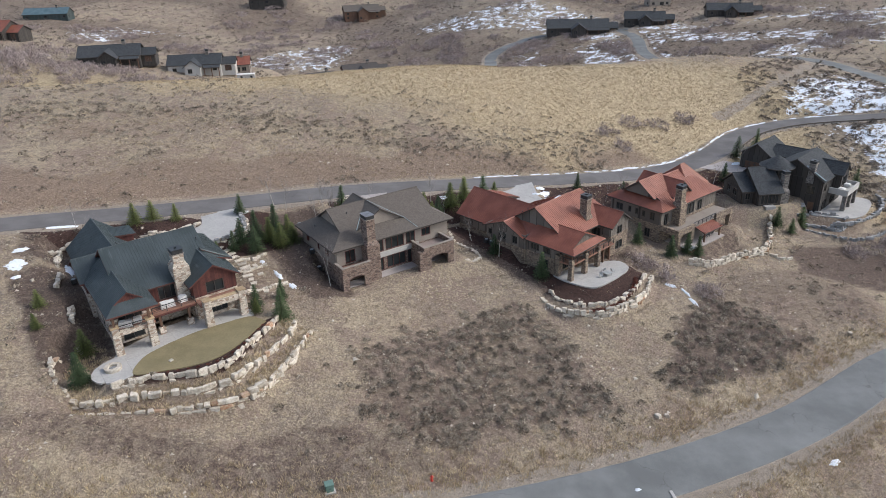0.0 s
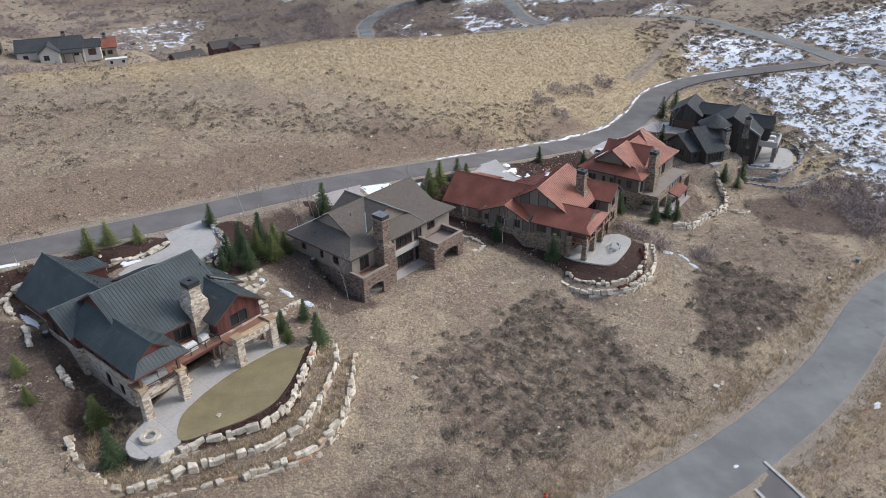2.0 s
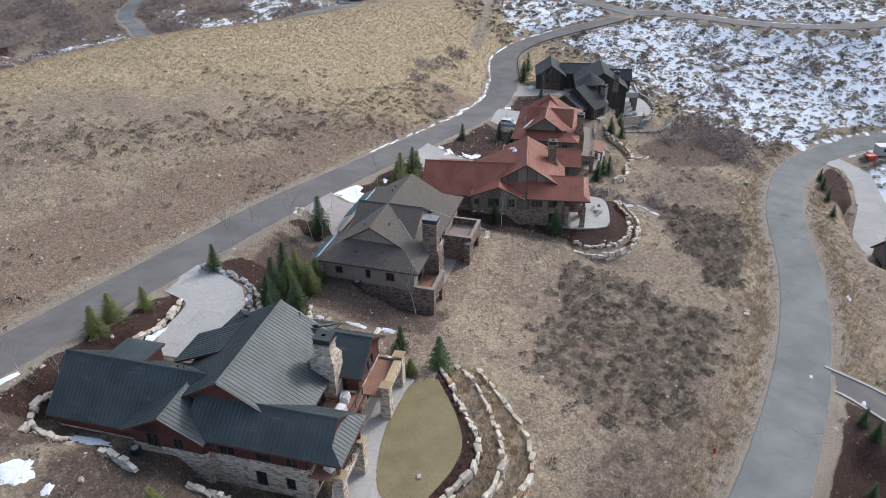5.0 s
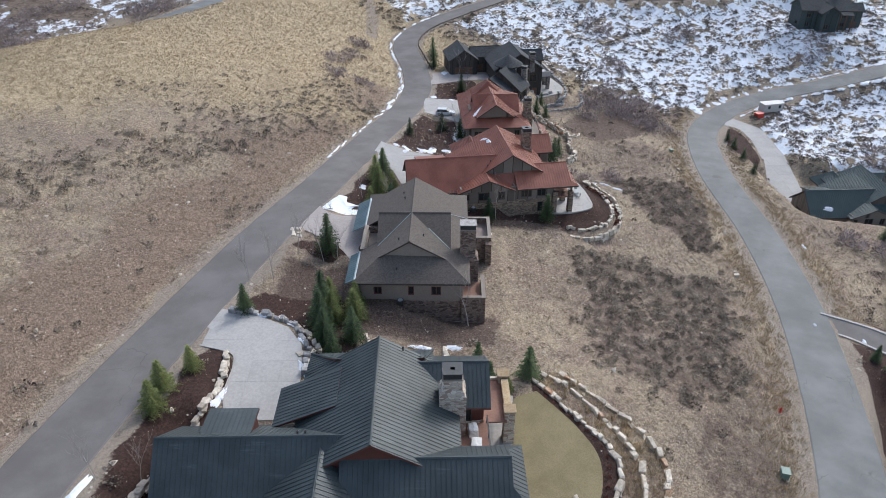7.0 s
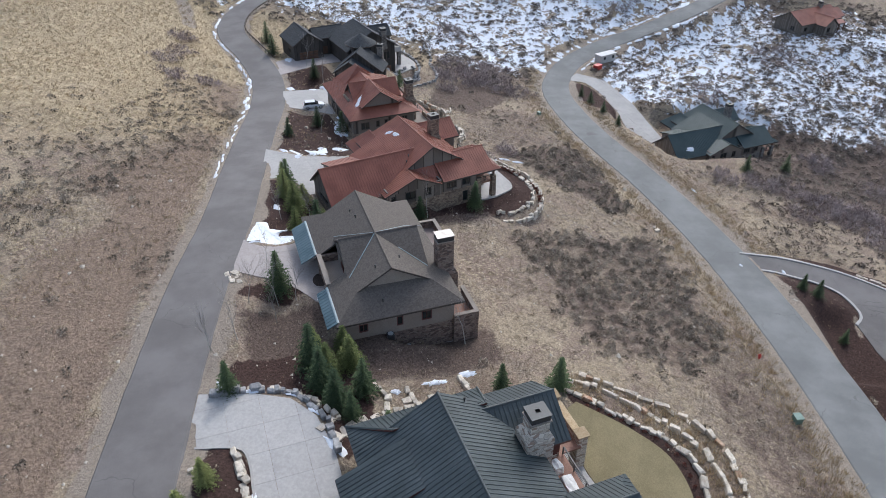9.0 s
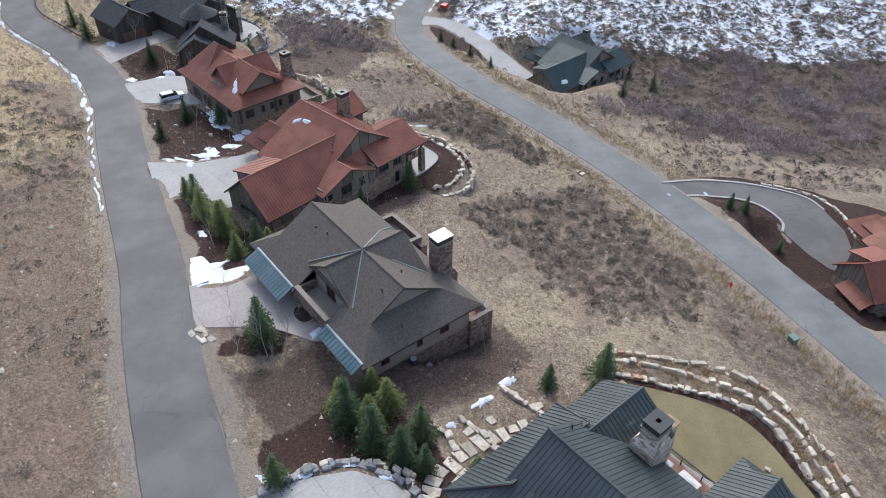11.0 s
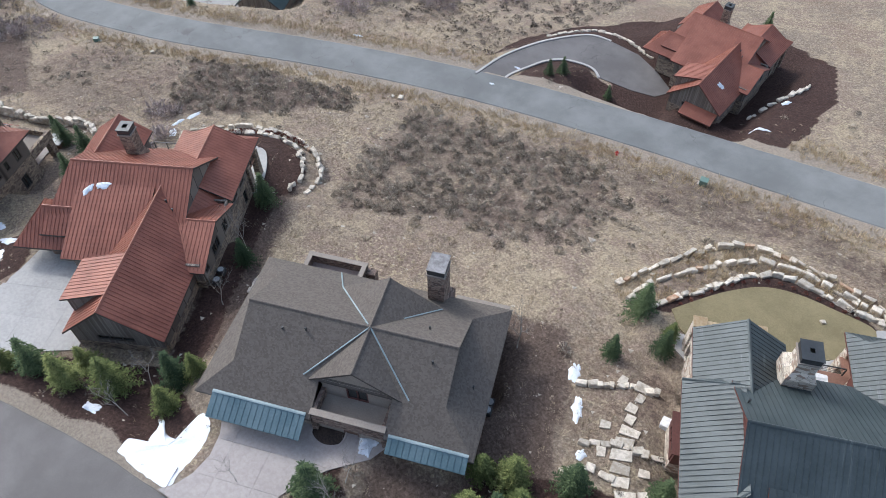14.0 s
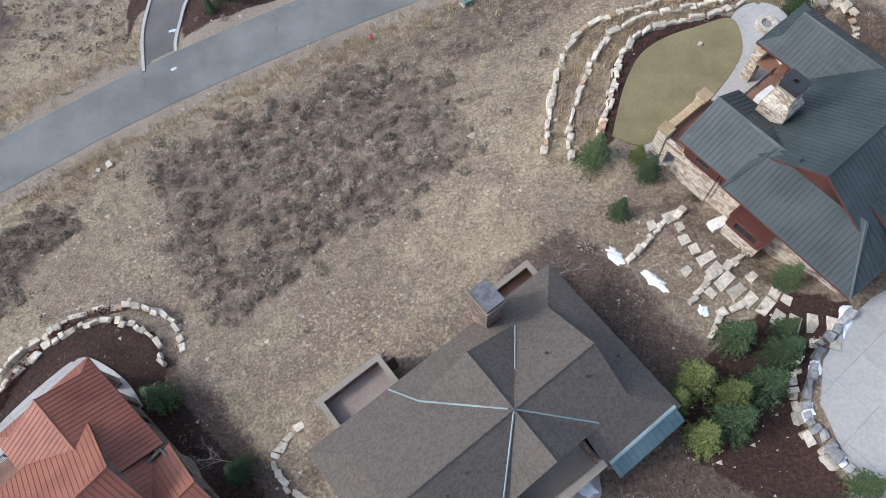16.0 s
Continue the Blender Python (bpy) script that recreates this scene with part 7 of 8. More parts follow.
    spots += [(wild.uniform(-280, 190), wild.uniform(290, 580), wild.uniform(4, 11)) for k in range(150)]
    spots += [(wild.uniform(-190, -78), wild.uniform(232, 254), wild.uniform(4, 7)) for k in range(26)]
    spots += [(wild.uniform(45, 120), wild.uniform(-70, 30), wild.uniform(3, 7)) for k in range(46)]
    xs, ys, rs = [], [], []
    for x0, y0, r0 in spots:
        k = int(26 * (r0 / 5)**1.2) + 8
        a, q = rng.uniform(0, 2 * np.pi, k), rng.uniform(0, 1, k)**0.5 * r0
        xs.append(x0 + np.cos(a) * q), ys.append(y0 + np.sin(a) * q), rs.append(rng.uniform(0.5, 1.1, k) * (1.0 + 0.05 * r0))
    x, y, r = np.concatenate(xs), np.concatenate(ys), np.concatenate(rs)
    keep = free(x, y, 1.0)
    x, y, z = place_on(x, y, keep)
    v, t = bushes(rng, x, y, z, r[keep] * 1.25, 52, 0.15, 1.15)
    cloud("willow_thicket", v, t, [MAT["willow"]], "purplish-brown leafless willow and oak thickets", "thicket", 52)
    # grasses
    x, y = scatter(rng, (-78, 78, 48, 172), 44000)
    zone = zones(x, y)
    p = (0.55 + 0.35 * lumps(x, y, 6, 9.0)) * (1 - 0.9 * zone[:, 2]) * (1 - 0.6 * zone[:, 3]) * (1 - 0.85 * earth_shade_share(x, y))
    x, y, z = place_on(x, y, free(x, y, 0.1) & (rng.uniform(0, 1, len(x)) < p))
    cloud("dry_grass", *blades(rng, x, y, z, rng.uniform(0.2, 0.5, len(x)), 6, 0.8, 0.05, 0.9), [MAT["straw"]], "tufts of dry straw-coloured grass", "grass", 6)
    x, y = scatter(rng, (-110, 125, 150, 262), 34000)
    zone = zones(x, y)
    x, y, z = place_on(x, y, free(x, y) & (rng.uniform(0, 1, len(x)) < 0.15 + 0.8 * zone[:, 0]))
    cloud("golden_grass", *blades(rng, x, y, z, rng.uniform(0.25, 0.55, len(x)), 6, 0.7, 0.12, 1.0), [MAT["gold"]], "golden dry bunchgrass on the hilltop", "grass", 6)
    # low clumps of bunchgrass that catch the light
    x, y = scatter(rng, (-80, 82, 46, 172), 34000)
    zone = zones(x, y)
    p = np.clip(0.42 + 0.6 * lumps(x, y, 8, 12.0) + 0.25 * lumps(x, y, 2.6, 3.0), 0.04, 1) * (1 - 0.95 * zone[:, 2]) * (1 - 0.7 * zone[:, 3]) * (1 - 0.9 * earth_shade_share(x, y))
    for poly in (SAGE_1, SAGE_2):
        p = np.where(outside(x, y, poly) < 0, p * 0.45, p)
    x, y, z = place_on(x, y, free(x, y, 0.2) & (rng.uniform(0, 1, len(x)) < p))
    cloud("bunchgrass", *bushes(rng, x, y, z, rng.uniform(0.15, 0.38, len(x)), 20, 0.27, 0.75), [MAT["straw"]], "low clumps of pale bunchgrass on the slope", "grass", 20)
    x, y = scatter(rng, (-125, 110, 150, 262), 30000)
    zone = zones(x, y)
    p = np.clip(0.2 + 0.55 * zone[:, 0] + 0.45 * lumps(x, y, 7, 4.0), 0.04, 1) * (1 - zone[:, 3])
    x, y, z = place_on(x, y, free(x, y, 0.2) & (rng.uniform(0, 1, len(x)) < p))
    cloud("hill_bunchgrass", *bushes(rng, x, y, z, rng.uniform(0.2, 0.46, len(x)), 12, 0.42, 0.7), [MAT["gold"]], "tawny bunchgrass clumps over the hill", "grass", 12)
    # bunchgrass between the boulder walls and along the road edges
    x, y = scatter(rng, (-54, -20, 70, 94), 2600)
    m = (outside(x, y, WALL_3 + [(-56, 84), (-48, 92), (-33, 99)]) < 0.5) & (outside(x, y, WALL_1 + [(-49.6, 78.8), (-43, 92), (-28, 95)]) > 0.4)
    x, y, z = place_on(x, y, m & free(x, y))
    cloud("terrace_grass", *blades(rng, x, y, z, rng.uniform(0.35, 0.75, len(x)), 14, 0.5, 0.055, 0.8), [MAT["gold"]], "clumps of straw bunchgrass between boulder walls", "grass", 14)
    s = rng.uniform(0, 1, 5200)
    line = LOWER_ROAD[(LOWER_ROAD[:, 0] > -60) & (LOWER_ROAD[:, 0] < 120)]
    k = (s * (len(line) - 1)).astype(int)
    d = np.gradient(line[:, :2], axis=0)
    d /= np.linalg.norm(d, axis=1)[:, None]
    off = rng.choice([-1, 1], len(k)) * (5.5 + rng.gamma(1.5, 1.5, len(k)))
    x, y = line[k, 0] - d[k, 1] * off + rng.normal(0, 1, len(k)), line[k, 1] + d[k, 0] * off + rng.normal(0, 1, len(k))
    x, y, z = place_on(x, y, free(x, y) & (zones(x, y)[:, 2] < 0.4))
    cloud("verge_grass", *blades(rng, x, y, z, rng.uniform(0.35, 0.7, len(x)), 10, 0.55, 0.07, 0.8), [MAT["gold"]], "yellow verge grass along the road", "grass", 10)
    # pale stones in the slope
    x, y = scatter(rng, (-75, 75, 60, 165), 2200)
    x, y, z = place_on(x, y, free(x, y))
    n = len(x)
    r = rng.gamma(1.6, 0.06, n) + 0.05
    base = np.array([(1, 0, 0), (-0.5, 0.87, 0), (-0.5, -0.87, 0), (0.1, 0.1, 0.7)])
    v = base[None] * r[:, None, None] * rng.uniform(0.6, 1.4, (n, 4, 3)) + np.stack([x, y, z], 1)[:, None]
    t = (np.arange(n)[:, None, None] * 4 + np.array([(0, 1, 3), (1, 2, 3), (2, 0, 3)])[None]).reshape(-1, 3)
    cloud("loose_stones", v.reshape(-1, 3), t, [MAT["boulder"]], "small pale stones scattered on the slope", "stones")


grow()


def spruce_mesh(seed, tall, wide, mat):
    """Trunk and crown of a young spruce: whorls of drooping needle sprays."""
    rng = random.Random(seed)
    tv, tf = [], []
    for k in range(7):
        for z, r in ((-0.3, 0.028 * tall), (tall * 0.95, 0.006 * tall)):
            tv.append((math.cos(k * 0.898) * r, math.sin(k * 0.898) * r, z))
    for k in range(7):
        a, b = 2 * k, 2 * ((k + 1) % 7)
        tf.append((a, b, b + 1, a + 1))
    trunk = mesh_from("trunk", tv, tf, [MAT["bark"]])
    v, f = [], []
    whorls = int(9 + tall * 2.2)
    for i in range(whorls):
        t = i / (whorls - 1)
        z0 = tall * (0.06 + 0.92 * t)
        reach = wide * (1 - t)**0.85 * (0.9 + 0.2 * rng.random()) + 0.05
        n = max(5, int(14 * (1 - 0.55 * t)))
        for k in range(n):
            a = 2 * math.pi * (k + rng.random() * 0.8) / n
            ln_ = reach * rng.uniform(0.7, 1.12)
            droop = rng.uniform(0.10, 0.35) - 0.25 * t
            ca, sa = math.cos(a), math.sin(a)
            segs = max(2, int(ln_ / 0.22))
            for s in range(segs):
                u = (s + rng.random() * 0.5) / segs
                cx, cy, cz = ca * ln_ * u, sa * ln_ * u, z0 - droop * ln_ * u * u + 0.03
                w = (0.17 + 0.17 * (1 - u)) * (0.6 + 0.5 * rng.random()) * (0.6 + 0.25 * wide)
                for sd in (-1, 1):
                    b = a + sd * rng.uniform(0.5, 1.1)
                    o = len(v)
                    v += [(cx - ca * 0.07, cy - sa * 0.07, cz), (cx + ca * 0.10, cy + sa * 0.10, cz + 0.03), (cx + math.cos(b) * w * 1.5, cy + math.sin(b) * w * 1.5, cz + rng.uniform(-0.10, 0.06))]
                    f.append((o, o + 1, o + 2))
                o = len(v)
                v += [(cx - sa * 0.06, cy + ca * 0.06, cz), (cx + sa * 0.06, cy - ca * 0.06, cz), (cx + ca * 0.16, cy + sa * 0.16, cz + rng.uniform(0.04, 0.16))]
                f.append((o, o + 1, o + 2))
    return trunk, mesh_from("crown", v, f, [mat])


def spruce(spots, label, kinds, group):
    for k, (x, y, s) in enumerate(spots):
        trunk, crown = kinds[k % len(kinds)]
        root = new("spruce")
        root.matrix_world = pose(x, y, h_at(x, y) - 0.05, 0, 0, (k * 77) % 360) @ Matrix.Diagonal((s * 1.12, s * 1.12, s * 1.12, 1))
        for name, me in (("trunk", trunk), ("crown", crown)):
            new(name, me).parent = root
        tagged(root, label, "spruce tree", group)


DARK = [spruce_mesh(s, 5.0, w, MAT["spruce"]) for s, w in ((1, 1.8), (2, 1.95), (3, 1.65))]
LIGHT = [spruce_mesh(s, 4.2, w, MAT["spruce_light"]) for s, w in ((5, 1.85), (6, 2.0), (7, 1.7))]
spruce([(-40.8, 125.2, 0.75), (-38.0, 114.6, 0.95), (-38.9, 112.5, 0.7), (-36.0, 117.2, 1.1), (-35.0, 112.8, 0.9), (-33.0, 119.8, 1.2), (-40.3, 108.0, 0.75)], "dark green spruce in a mulch bed above boulders", DARK, "spruces between the drives")
spruce([(-30.8, 120.6, 0.95), (-31.2, 116.0, 1.0), (-33.6, 117.6, 1.05), (-29.2, 117.6, 0.85)], "yellow-green pine in a mulch bed", LIGHT, "spruces between the drives")
spruce([(-58.4, 118.3, 0.9), (-55.9, 120.4, 0.85), (-51.8, 121.0, 0.72)], "yellow-green young pine in dark mulch beside the road", LIGHT, "pines beside the drive")
spruce([(-31.0, 95.6, 0.7), (-26.4, 93.0, 0.95), (-27.8, 99.2, 0.65), (-21.6, 129.6, 1.15)], "dark green young spruce on a dry slope", DARK, "lone spruces")
spruce([(-30.4, 93.6, 0.55)], "small light green pine beside the terrace", LIGHT, "lone spruces")
spruce([(-53.0, 84.0, 0.95), (-50.2, 76.8, 0.95), (-61.7, 90.1, 0.62), (-59.6, 84.9, 0.55)], "green spruce beside a stone house", [LIGHT[0], DARK[0], LIGHT[1], LIGHT[2]], "spruces beside the slate-roofed house")
spruce([(-5.4, 135.4, 0.95), (-2.4, 133.4, 1.05), (0.2, 138.4, 1.2), (3.2, 141.6, 1.15), (7.4, 143.4, 1.05), (10.0, 145.6, 0.85)], "green spruce in a bed beside the road", [LIGHT[0], DARK[0], LIGHT[1], LIGHT[2], DARK[1], LIGHT[0]], "spruces by the upper road")
spruce([(-3.6, 131.6, 0.8), (5.4, 139.6, 0.85)], "yellow-green pine in a bed beside the road", LIGHT, "spruces by the upper road")
spruce([(16.6, 113.2, 0.95), (8.4, 120.4, 0.75), (38.8, 130.4, 0.85), (44.6, 126.6, 0.85), (48.4, 128.2, 0.8), (50.8, 128.4, 0.8), (38.4, 147.0, 0.85), (41.0, 153.8, 0.8), (30.4, 155.0, 0.7)], "dark green spruce beside a red-roofed house", DARK, "spruces beside the red-roofed houses")
spruce([(70.5, 168.4, 0.9), (80.0, 184.8, 1.1), (87.4, 190.4, 1.1), (75.6, 147.6, 0.9), (82.4, 149.8, 0.95), (104.6, 168.4, 1.0), (78.6, 146.2, 0.7)], "dark spruce beside the dark timber house", DARK, "spruces beside the dark house")
spruce([(19.1, 58.6, 0.55), (18.0, 56.4, 0.6), (10.4, 53.0, 0.5), (6.0, 12.0, 0.7), (99.0, 101.0, 0.6), (104.0, 104.0, 0.6), (93.0, 97.0, 0.6), (86.0, 92.6, 0.55), (74.0, 62.0, 0.8), (82.0, 52.0, 0.8)], "small green spruce planted near a driveway", DARK, "young spruces below the road")


def aspen_mesh(seed, tall, mat, twiggy=1.0, spread=0.32):
    """A leafless tree: tapered trunk, limbs and fine twigs."""
    rng = random.Random(seed)
    verts, faces = {"trunk": [], "crown": []}, {"trunk": [], "crown": []}

    def limb(key, a, b, r0, r1):
        d = (b - a).normalized()
        s = d.orthogonal().normalized()
        t = d.cross(s)
        v, f = verts[key], faces[key]
        o = len(v)
        for c, r in ((a, r0), (b, r1)):
            for k in range(4):
                ang = k * math.pi / 2
                v.append(tuple(c + (s * math.cos(ang) + t * math.sin(ang)) * r))
        for k in range(4):
            f.append((o + k, o + (k + 1) % 4, o + 4 + (k + 1) % 4, o + 4 + k))

    def branch(key, a, d, length, r, depth):
        n = 3
        p = a
        for i in range(n):
            d = (d + Vector([rng.uniform(-0.16, 0.16) for q in range(3)]) + Vector((0, 0, 0.06))).normalized()
            q = p + d * length / n
            limb(key, p, q, r * (1 - 0.28 * i), r * (1 - 0.28 * (i + 1)))
            p = q
            if depth > 0 and (depth < 3 or i > 0):
                for k in range(2 if depth > 1 else int(2 * twiggy)):
                    side = Vector((rng.uniform(-1, 1), rng.uniform(-1, 1), rng.uniform(0.1, 0.8))).normalized()
                    branch("crown", p, (d * (1 - spread) + side * (spread + 0.35)).normalized(), length * rng.uniform(0.42, 0.62), r * 0.45, depth - 1)

    branch("trunk", Vector((0, 0, -0.2)), Vector((0, 0, 1)), tall, 0.016 * tall, 3)
    return mesh_from("trunk", verts["trunk"], faces["trunk"], [mat]), mesh_from("crown", verts["crown"], faces["crown"], [MAT["twig"]])


BARE = [aspen_mesh(s, 4.2, MAT["aspen"]) for s in (1, 2, 3)]
for k, (x, y, s) in enumerate([(-20.8, 105.2, 1.25), (4.2, 125.4, 0.9), (9.2, 119.4, 1.1), (-23.4, 129.0, 1.2), (-22.4, 127.0, 1.0), (-32.8, 129.0, 1.0), (-35.6, 130.6, 1.1), (-25.8, 131.6, 1.1), (-4.0, 138.6, 0.9), (-1.0, 135.6, 1.0), (-64.0, 112.6, 0.8), (-67.0, 114.0, 0.8), (75.6, 173.0, 1.3), (93.0, 172.6, 1.5), (40.0, 149.0, 1.0), (36.4, 151.0, 1.0), (-16.9, 134.0, 0.7), (-26.6, 127.6, 0.8), (31.0, 144.0, 0.8), (46.0, 149.0, 1.0), (62.0, 158.0, 1.1), (66.0, 164.0, 1.2)]):
    root = new("bare_aspen")
    root.matrix_world = pose(x, y, h_at(x, y), 0, 0, (k * 131) % 360) @ Matrix.Diagonal((s, s, s, 1))
    for name, me in zip(("trunk", "crown"), BARE[k % 3]):
        new(name, me).parent = root
    tagged(root, "leafless aspen with a pale trunk", "tree", "bare aspens")


def shrub_mesh(seed, mat, per=170):
    rng = np.random.default_rng(seed)
    v, t = bushes(rng, np.zeros(1), np.zeros(1), np.zeros(1), np.ones(1), per, 0.2, 0.9)
    return mesh_from("shrub", v, [tuple(q) for q in t], [mat])


RED_SHRUB = [shrub_mesh(s, MAT["red_shrub"]) for s in (1, 2)]
for k, (f, x, y, ang) in enumerate(walk_line([(24.0, 102.9), (27.4, 103.9), (30.4, 106.4), (32.8, 110.0), (34.2, 114.0)], 0.95)):
    ob = new("red_shrub", RED_SHRUB[k % 2])
    ob.matrix_world = pose(x, y, h_at(x, y) - 0.05, 0, 0, k * 50) @ Matrix.Diagonal((0.55, 0.55, 0.6, 1))
    tagged(ob, "dormant reddish-brown shrub beside a patio", "shrub", "red shrubs by the patio")
for k, (f, x, y, ang) in enumerate(walk_line([(-28.6, 89.6), (-30.2, 84.2), (-32.4, 80.4), (-36.0, 78.5), (-42.0, 77.1)], 1.3)):
    ob = new("red_shrub", RED_SHRUB[k % 2])
    ob.matrix_world = pose(x, y, 9.5, 0, 0, k * 70) @ Matrix.Diagonal((0.26, 0.26, 0.28, 1))
    tagged(ob, "small reddish shrub in the lawn's mulch border", "shrub", "shrubs by the lawn")

# ---- snow lying in patches ----
def snow_patch(x, y, rx, ry, ang, seed, label="patch of old snow on dark ground", surface_z=None, thick=0.14, name="snow_patch", mat="snow", outline=None):
    rng = np.random.default_rng(seed)
    n, rings = 64, 4
    th = np.linspace(0, 2 * np.pi, n, endpoint=False)
    edge = 1 + sum(0.50 / k**0.75 * rng.uniform(0.3, 1.0) * np.sin(k * th + rng.uniform(0, 6.28)) for k in (1, 2, 4, 5, 7, 9, 12, 17)) * 0.75 + rng.uniform(-0.03, 0.03, n)
    edge = np.clip(edge, 0.28, 1.8)
    if outline is not None:
        ring = spline([(u, v, 0) for u, v in outline + outline[:1]], 0.1)[:-1, :2]
        ring = ring[np.linspace(0, len(ring) - 1, n).astype(int)] + rng.uniform(-0.09, 0.09, (n, 2))
        x, y = ring.mean(0)
    c, s = math.cos(radians(ang)), math.sin(radians(ang))
    px, py, dz = [x], [y], [thick]
    for k in range(1, rings + 1):
        f = k / rings
        u, v = np.cos(th) * rx * edge * f, np.sin(th) * ry * edge * f
        if outline is not None:
            u, v = (ring[:, 0] - x) * f, (ring[:, 1] - y) * f
        px += list(x + u * c - v * s)
        py += list(y + u * s + v * c)
        dz += list(thick * (1 - f**3) * (1 + 0.4 * rng.uniform(-1, 1, n)) - (0.03 if k == rings else 0.0))
    px, py, dz = np.array(px), np.array(py), np.array(dz)
    z = (height(px, py) if surface_z is None else surface_z(px, py)) + dz + 0.05
    faces = [(0, 1 + j, 1 + (j + 1) % n) for j in range(n)]
    for k in range(rings - 1):
        a, b = 1 + k * n, 1 + (k + 1) * n
        faces += [(a + j, b + j, b + (j + 1) % n, a + (j + 1) % n) for j in range(n)]
    ob = new(name, mesh_from(name, np.stack([px - x, py - y, z - z[0]], 1), faces, [MAT[mat]], shade=True))
    ob.location = (x, y, z[0])
    return tagged(ob, label, "snow", "snow patches")


SNOW_SPOTS = [(-1.1, 141.0, 0.9, 0.5, 20), (-26.8, 103.1, 1.1, 0.5, 130), (-30.0, 106.4, 1.2, 0.55, 130), (-33.3, 109.7, 0.6, 0.4, 100),
              (27.2, 146.5, 2.0, 0.9, 30), (22.2, 146.0, 1.2, 0.6, 60), (19.6, 147.4, 1.0, 0.6, 20), (33.0, 143.0, 1.9, 0.9, 40), (41.0, 148.6, 3.6, 1.7, 35), (30.4, 140.6, 1.4, 0.6, 30), (20.9, 151.4, 1.4, 0.7, 60),
              (46.0, 150.0, 2.0, 1.2, 40), (59.7, 164.3, 2.6, 1.0, 40), (64.6, 163.0, 2.2, 0.9, 50), (58.0, 168.4, 1.8, 0.8, 40), (78.0, 179.6, 2.2, 0.9, 30), (81.0, 185.5, 1.2, 0.6, 30), (86.0, 180.0, 1.6, 0.7, 10),
              (-40.2, 126.2, 0.9, 0.5, 60), (-43.6, 112.6, 1.3, 0.6, 60), (-40.2, 115.8, 0.9, 0.4, 70), (-38.9, 119.1, 0.8, 0.4, 90), (-39.9, 122.6, 0.9, 0.4, 110), (-52.4, 116.0, 1.6, 0.5, 25), (-70.0, 100.2, 1.7, 1.3, 0), (-69.4, 113.8, 2.4, 0.5, 25),
              (-64.0, 103.6, 2.6, 0.55, 127), (41.4, 115.3, 1.1, 0.5, 150), (43.6, 113.4, 1.1, 0.4, 120), (44.4, 110.6, 1.3, 0.45, 100), (-74.0, 96.0, 0.9, 0.5, 40), (-13.0, 46.6, 1.2, 0.5, 20), (-11.4, 36.0, 1.0, 0.4, 70), (24.6, 60.6, 0.7, 0.3, 20), (23.4, 67.8, 0.6, 0.3, 20), (52.6, 74.6, 1.0, 0.4, 20)]
SNOW_SPOTS += [(45.0, 146.6, 2.6, 1.5, 30), (38.0, 147.0, 2.2, 1.2, 40), (28.6, 143.4, 1.8, 1.0, 60), (24.6, 146.8, 2.2, 0.9, 70), (22.0, 149.6, 1.7, 0.9, 60), (35.2, 141.4, 1.7, 0.8, 50), (-72.0, 104.6, 1.2, 0.6, 30), (-68.6, 97.0, 0.8, 0.4, 60)]
for k, (x, y, rx, ry, ang) in enumerate(SNOW_SPOTS):
    snow_patch(x, y, rx, ry, ang, 100 + k)
snow_patch(0, 0, 1, 1, 0, 91, "broad sheet of melting snow between a road and a driveway", thick=0.2,
           outline=[(-7.6, 140.6), (-6.9, 139.4), (-8.2, 138.7), (-7.4, 137.4), (-6.0, 136.2), (-8.6, 136.6), (-9.6, 135.4), (-8.8, 133.6), (-9.9, 133.0), (-11.6, 134.3), (-13.1, 137.2), (-13.6, 138.8), (-10.6, 139.9)])
snow_patch(-20.9, 123.4, 1.5, 0.9, 130, 90, "heap of melting snow beside a doorway", thick=0.3)


def strip_snow(line, lo, hi, side, seed, label, wide=0.7, lane=4.3):
    """Ploughed snow in broken lengths along a road's edge."""
    rng = random.Random(seed)
    k = lo
    d = np.gradient(line[:, :2], axis=0)
    d /= np.linalg.norm(d, axis=1)[:, None]
    while k < hi:
        p, t = line[min(k, len(line) - 1)], d[min(k, len(line) - 1)]
        off = side * rng.uniform(lane - 0.15, lane + 0.55)
        slide = rng.uniform(-0.8, 0.8)
        snow_patch(p[0] - t[1] * off + t[0] * slide, p[1] + t[0] * off + t[1] * slide, rng.uniform(0.7, 2.0), rng.uniform(0.2, 0.8) * wide, math.degrees(math.atan2(t[1], t[0])) + rng.uniform(-9, 9), rng.randint(0, 9999), label)
        k += rng.choice((1, 1, 1, 2))



def index_near(line, x, y):
    return int(np.argmin((line[:, 0] - x)**2 + (line[:, 1] - y)**2))


strip_snow(UPPER_ROAD, index_near(UPPER_ROAD, 40, 168), index_near(UPPER_ROAD, 124, 207), 1, 4, "ploughed snow along the road's uphill edge")
strip_snow(UPPER_ROAD, index_near(UPPER_ROAD, 8, 151), index_near(UPPER_ROAD, 40, 168), 1, 8, "scraps of ploughed snow on the road's edge", 0.4)
strip_snow(LOWER_ROAD, index_near(LOWER_ROAD, 122, 112), index_near(LOWER_ROAD, 196, 58), 1, 5, "ploughed snow along the road's edge", 2.0, 5.4)
strip_snow(LOWER_ROAD, index_near(LOWER_ROAD, 128, 110), index_near(LOWER_ROAD, 176, 72), -1, 6, "ploughed snow along the road's edge", 1.3, 4.9)
strip_snow(UPPER_ROAD, index_near(UPPER_ROAD, 157, 199), index_near(UPPER_ROAD, 190, 146), 1, 7, "ploughed snow along the road's edge")


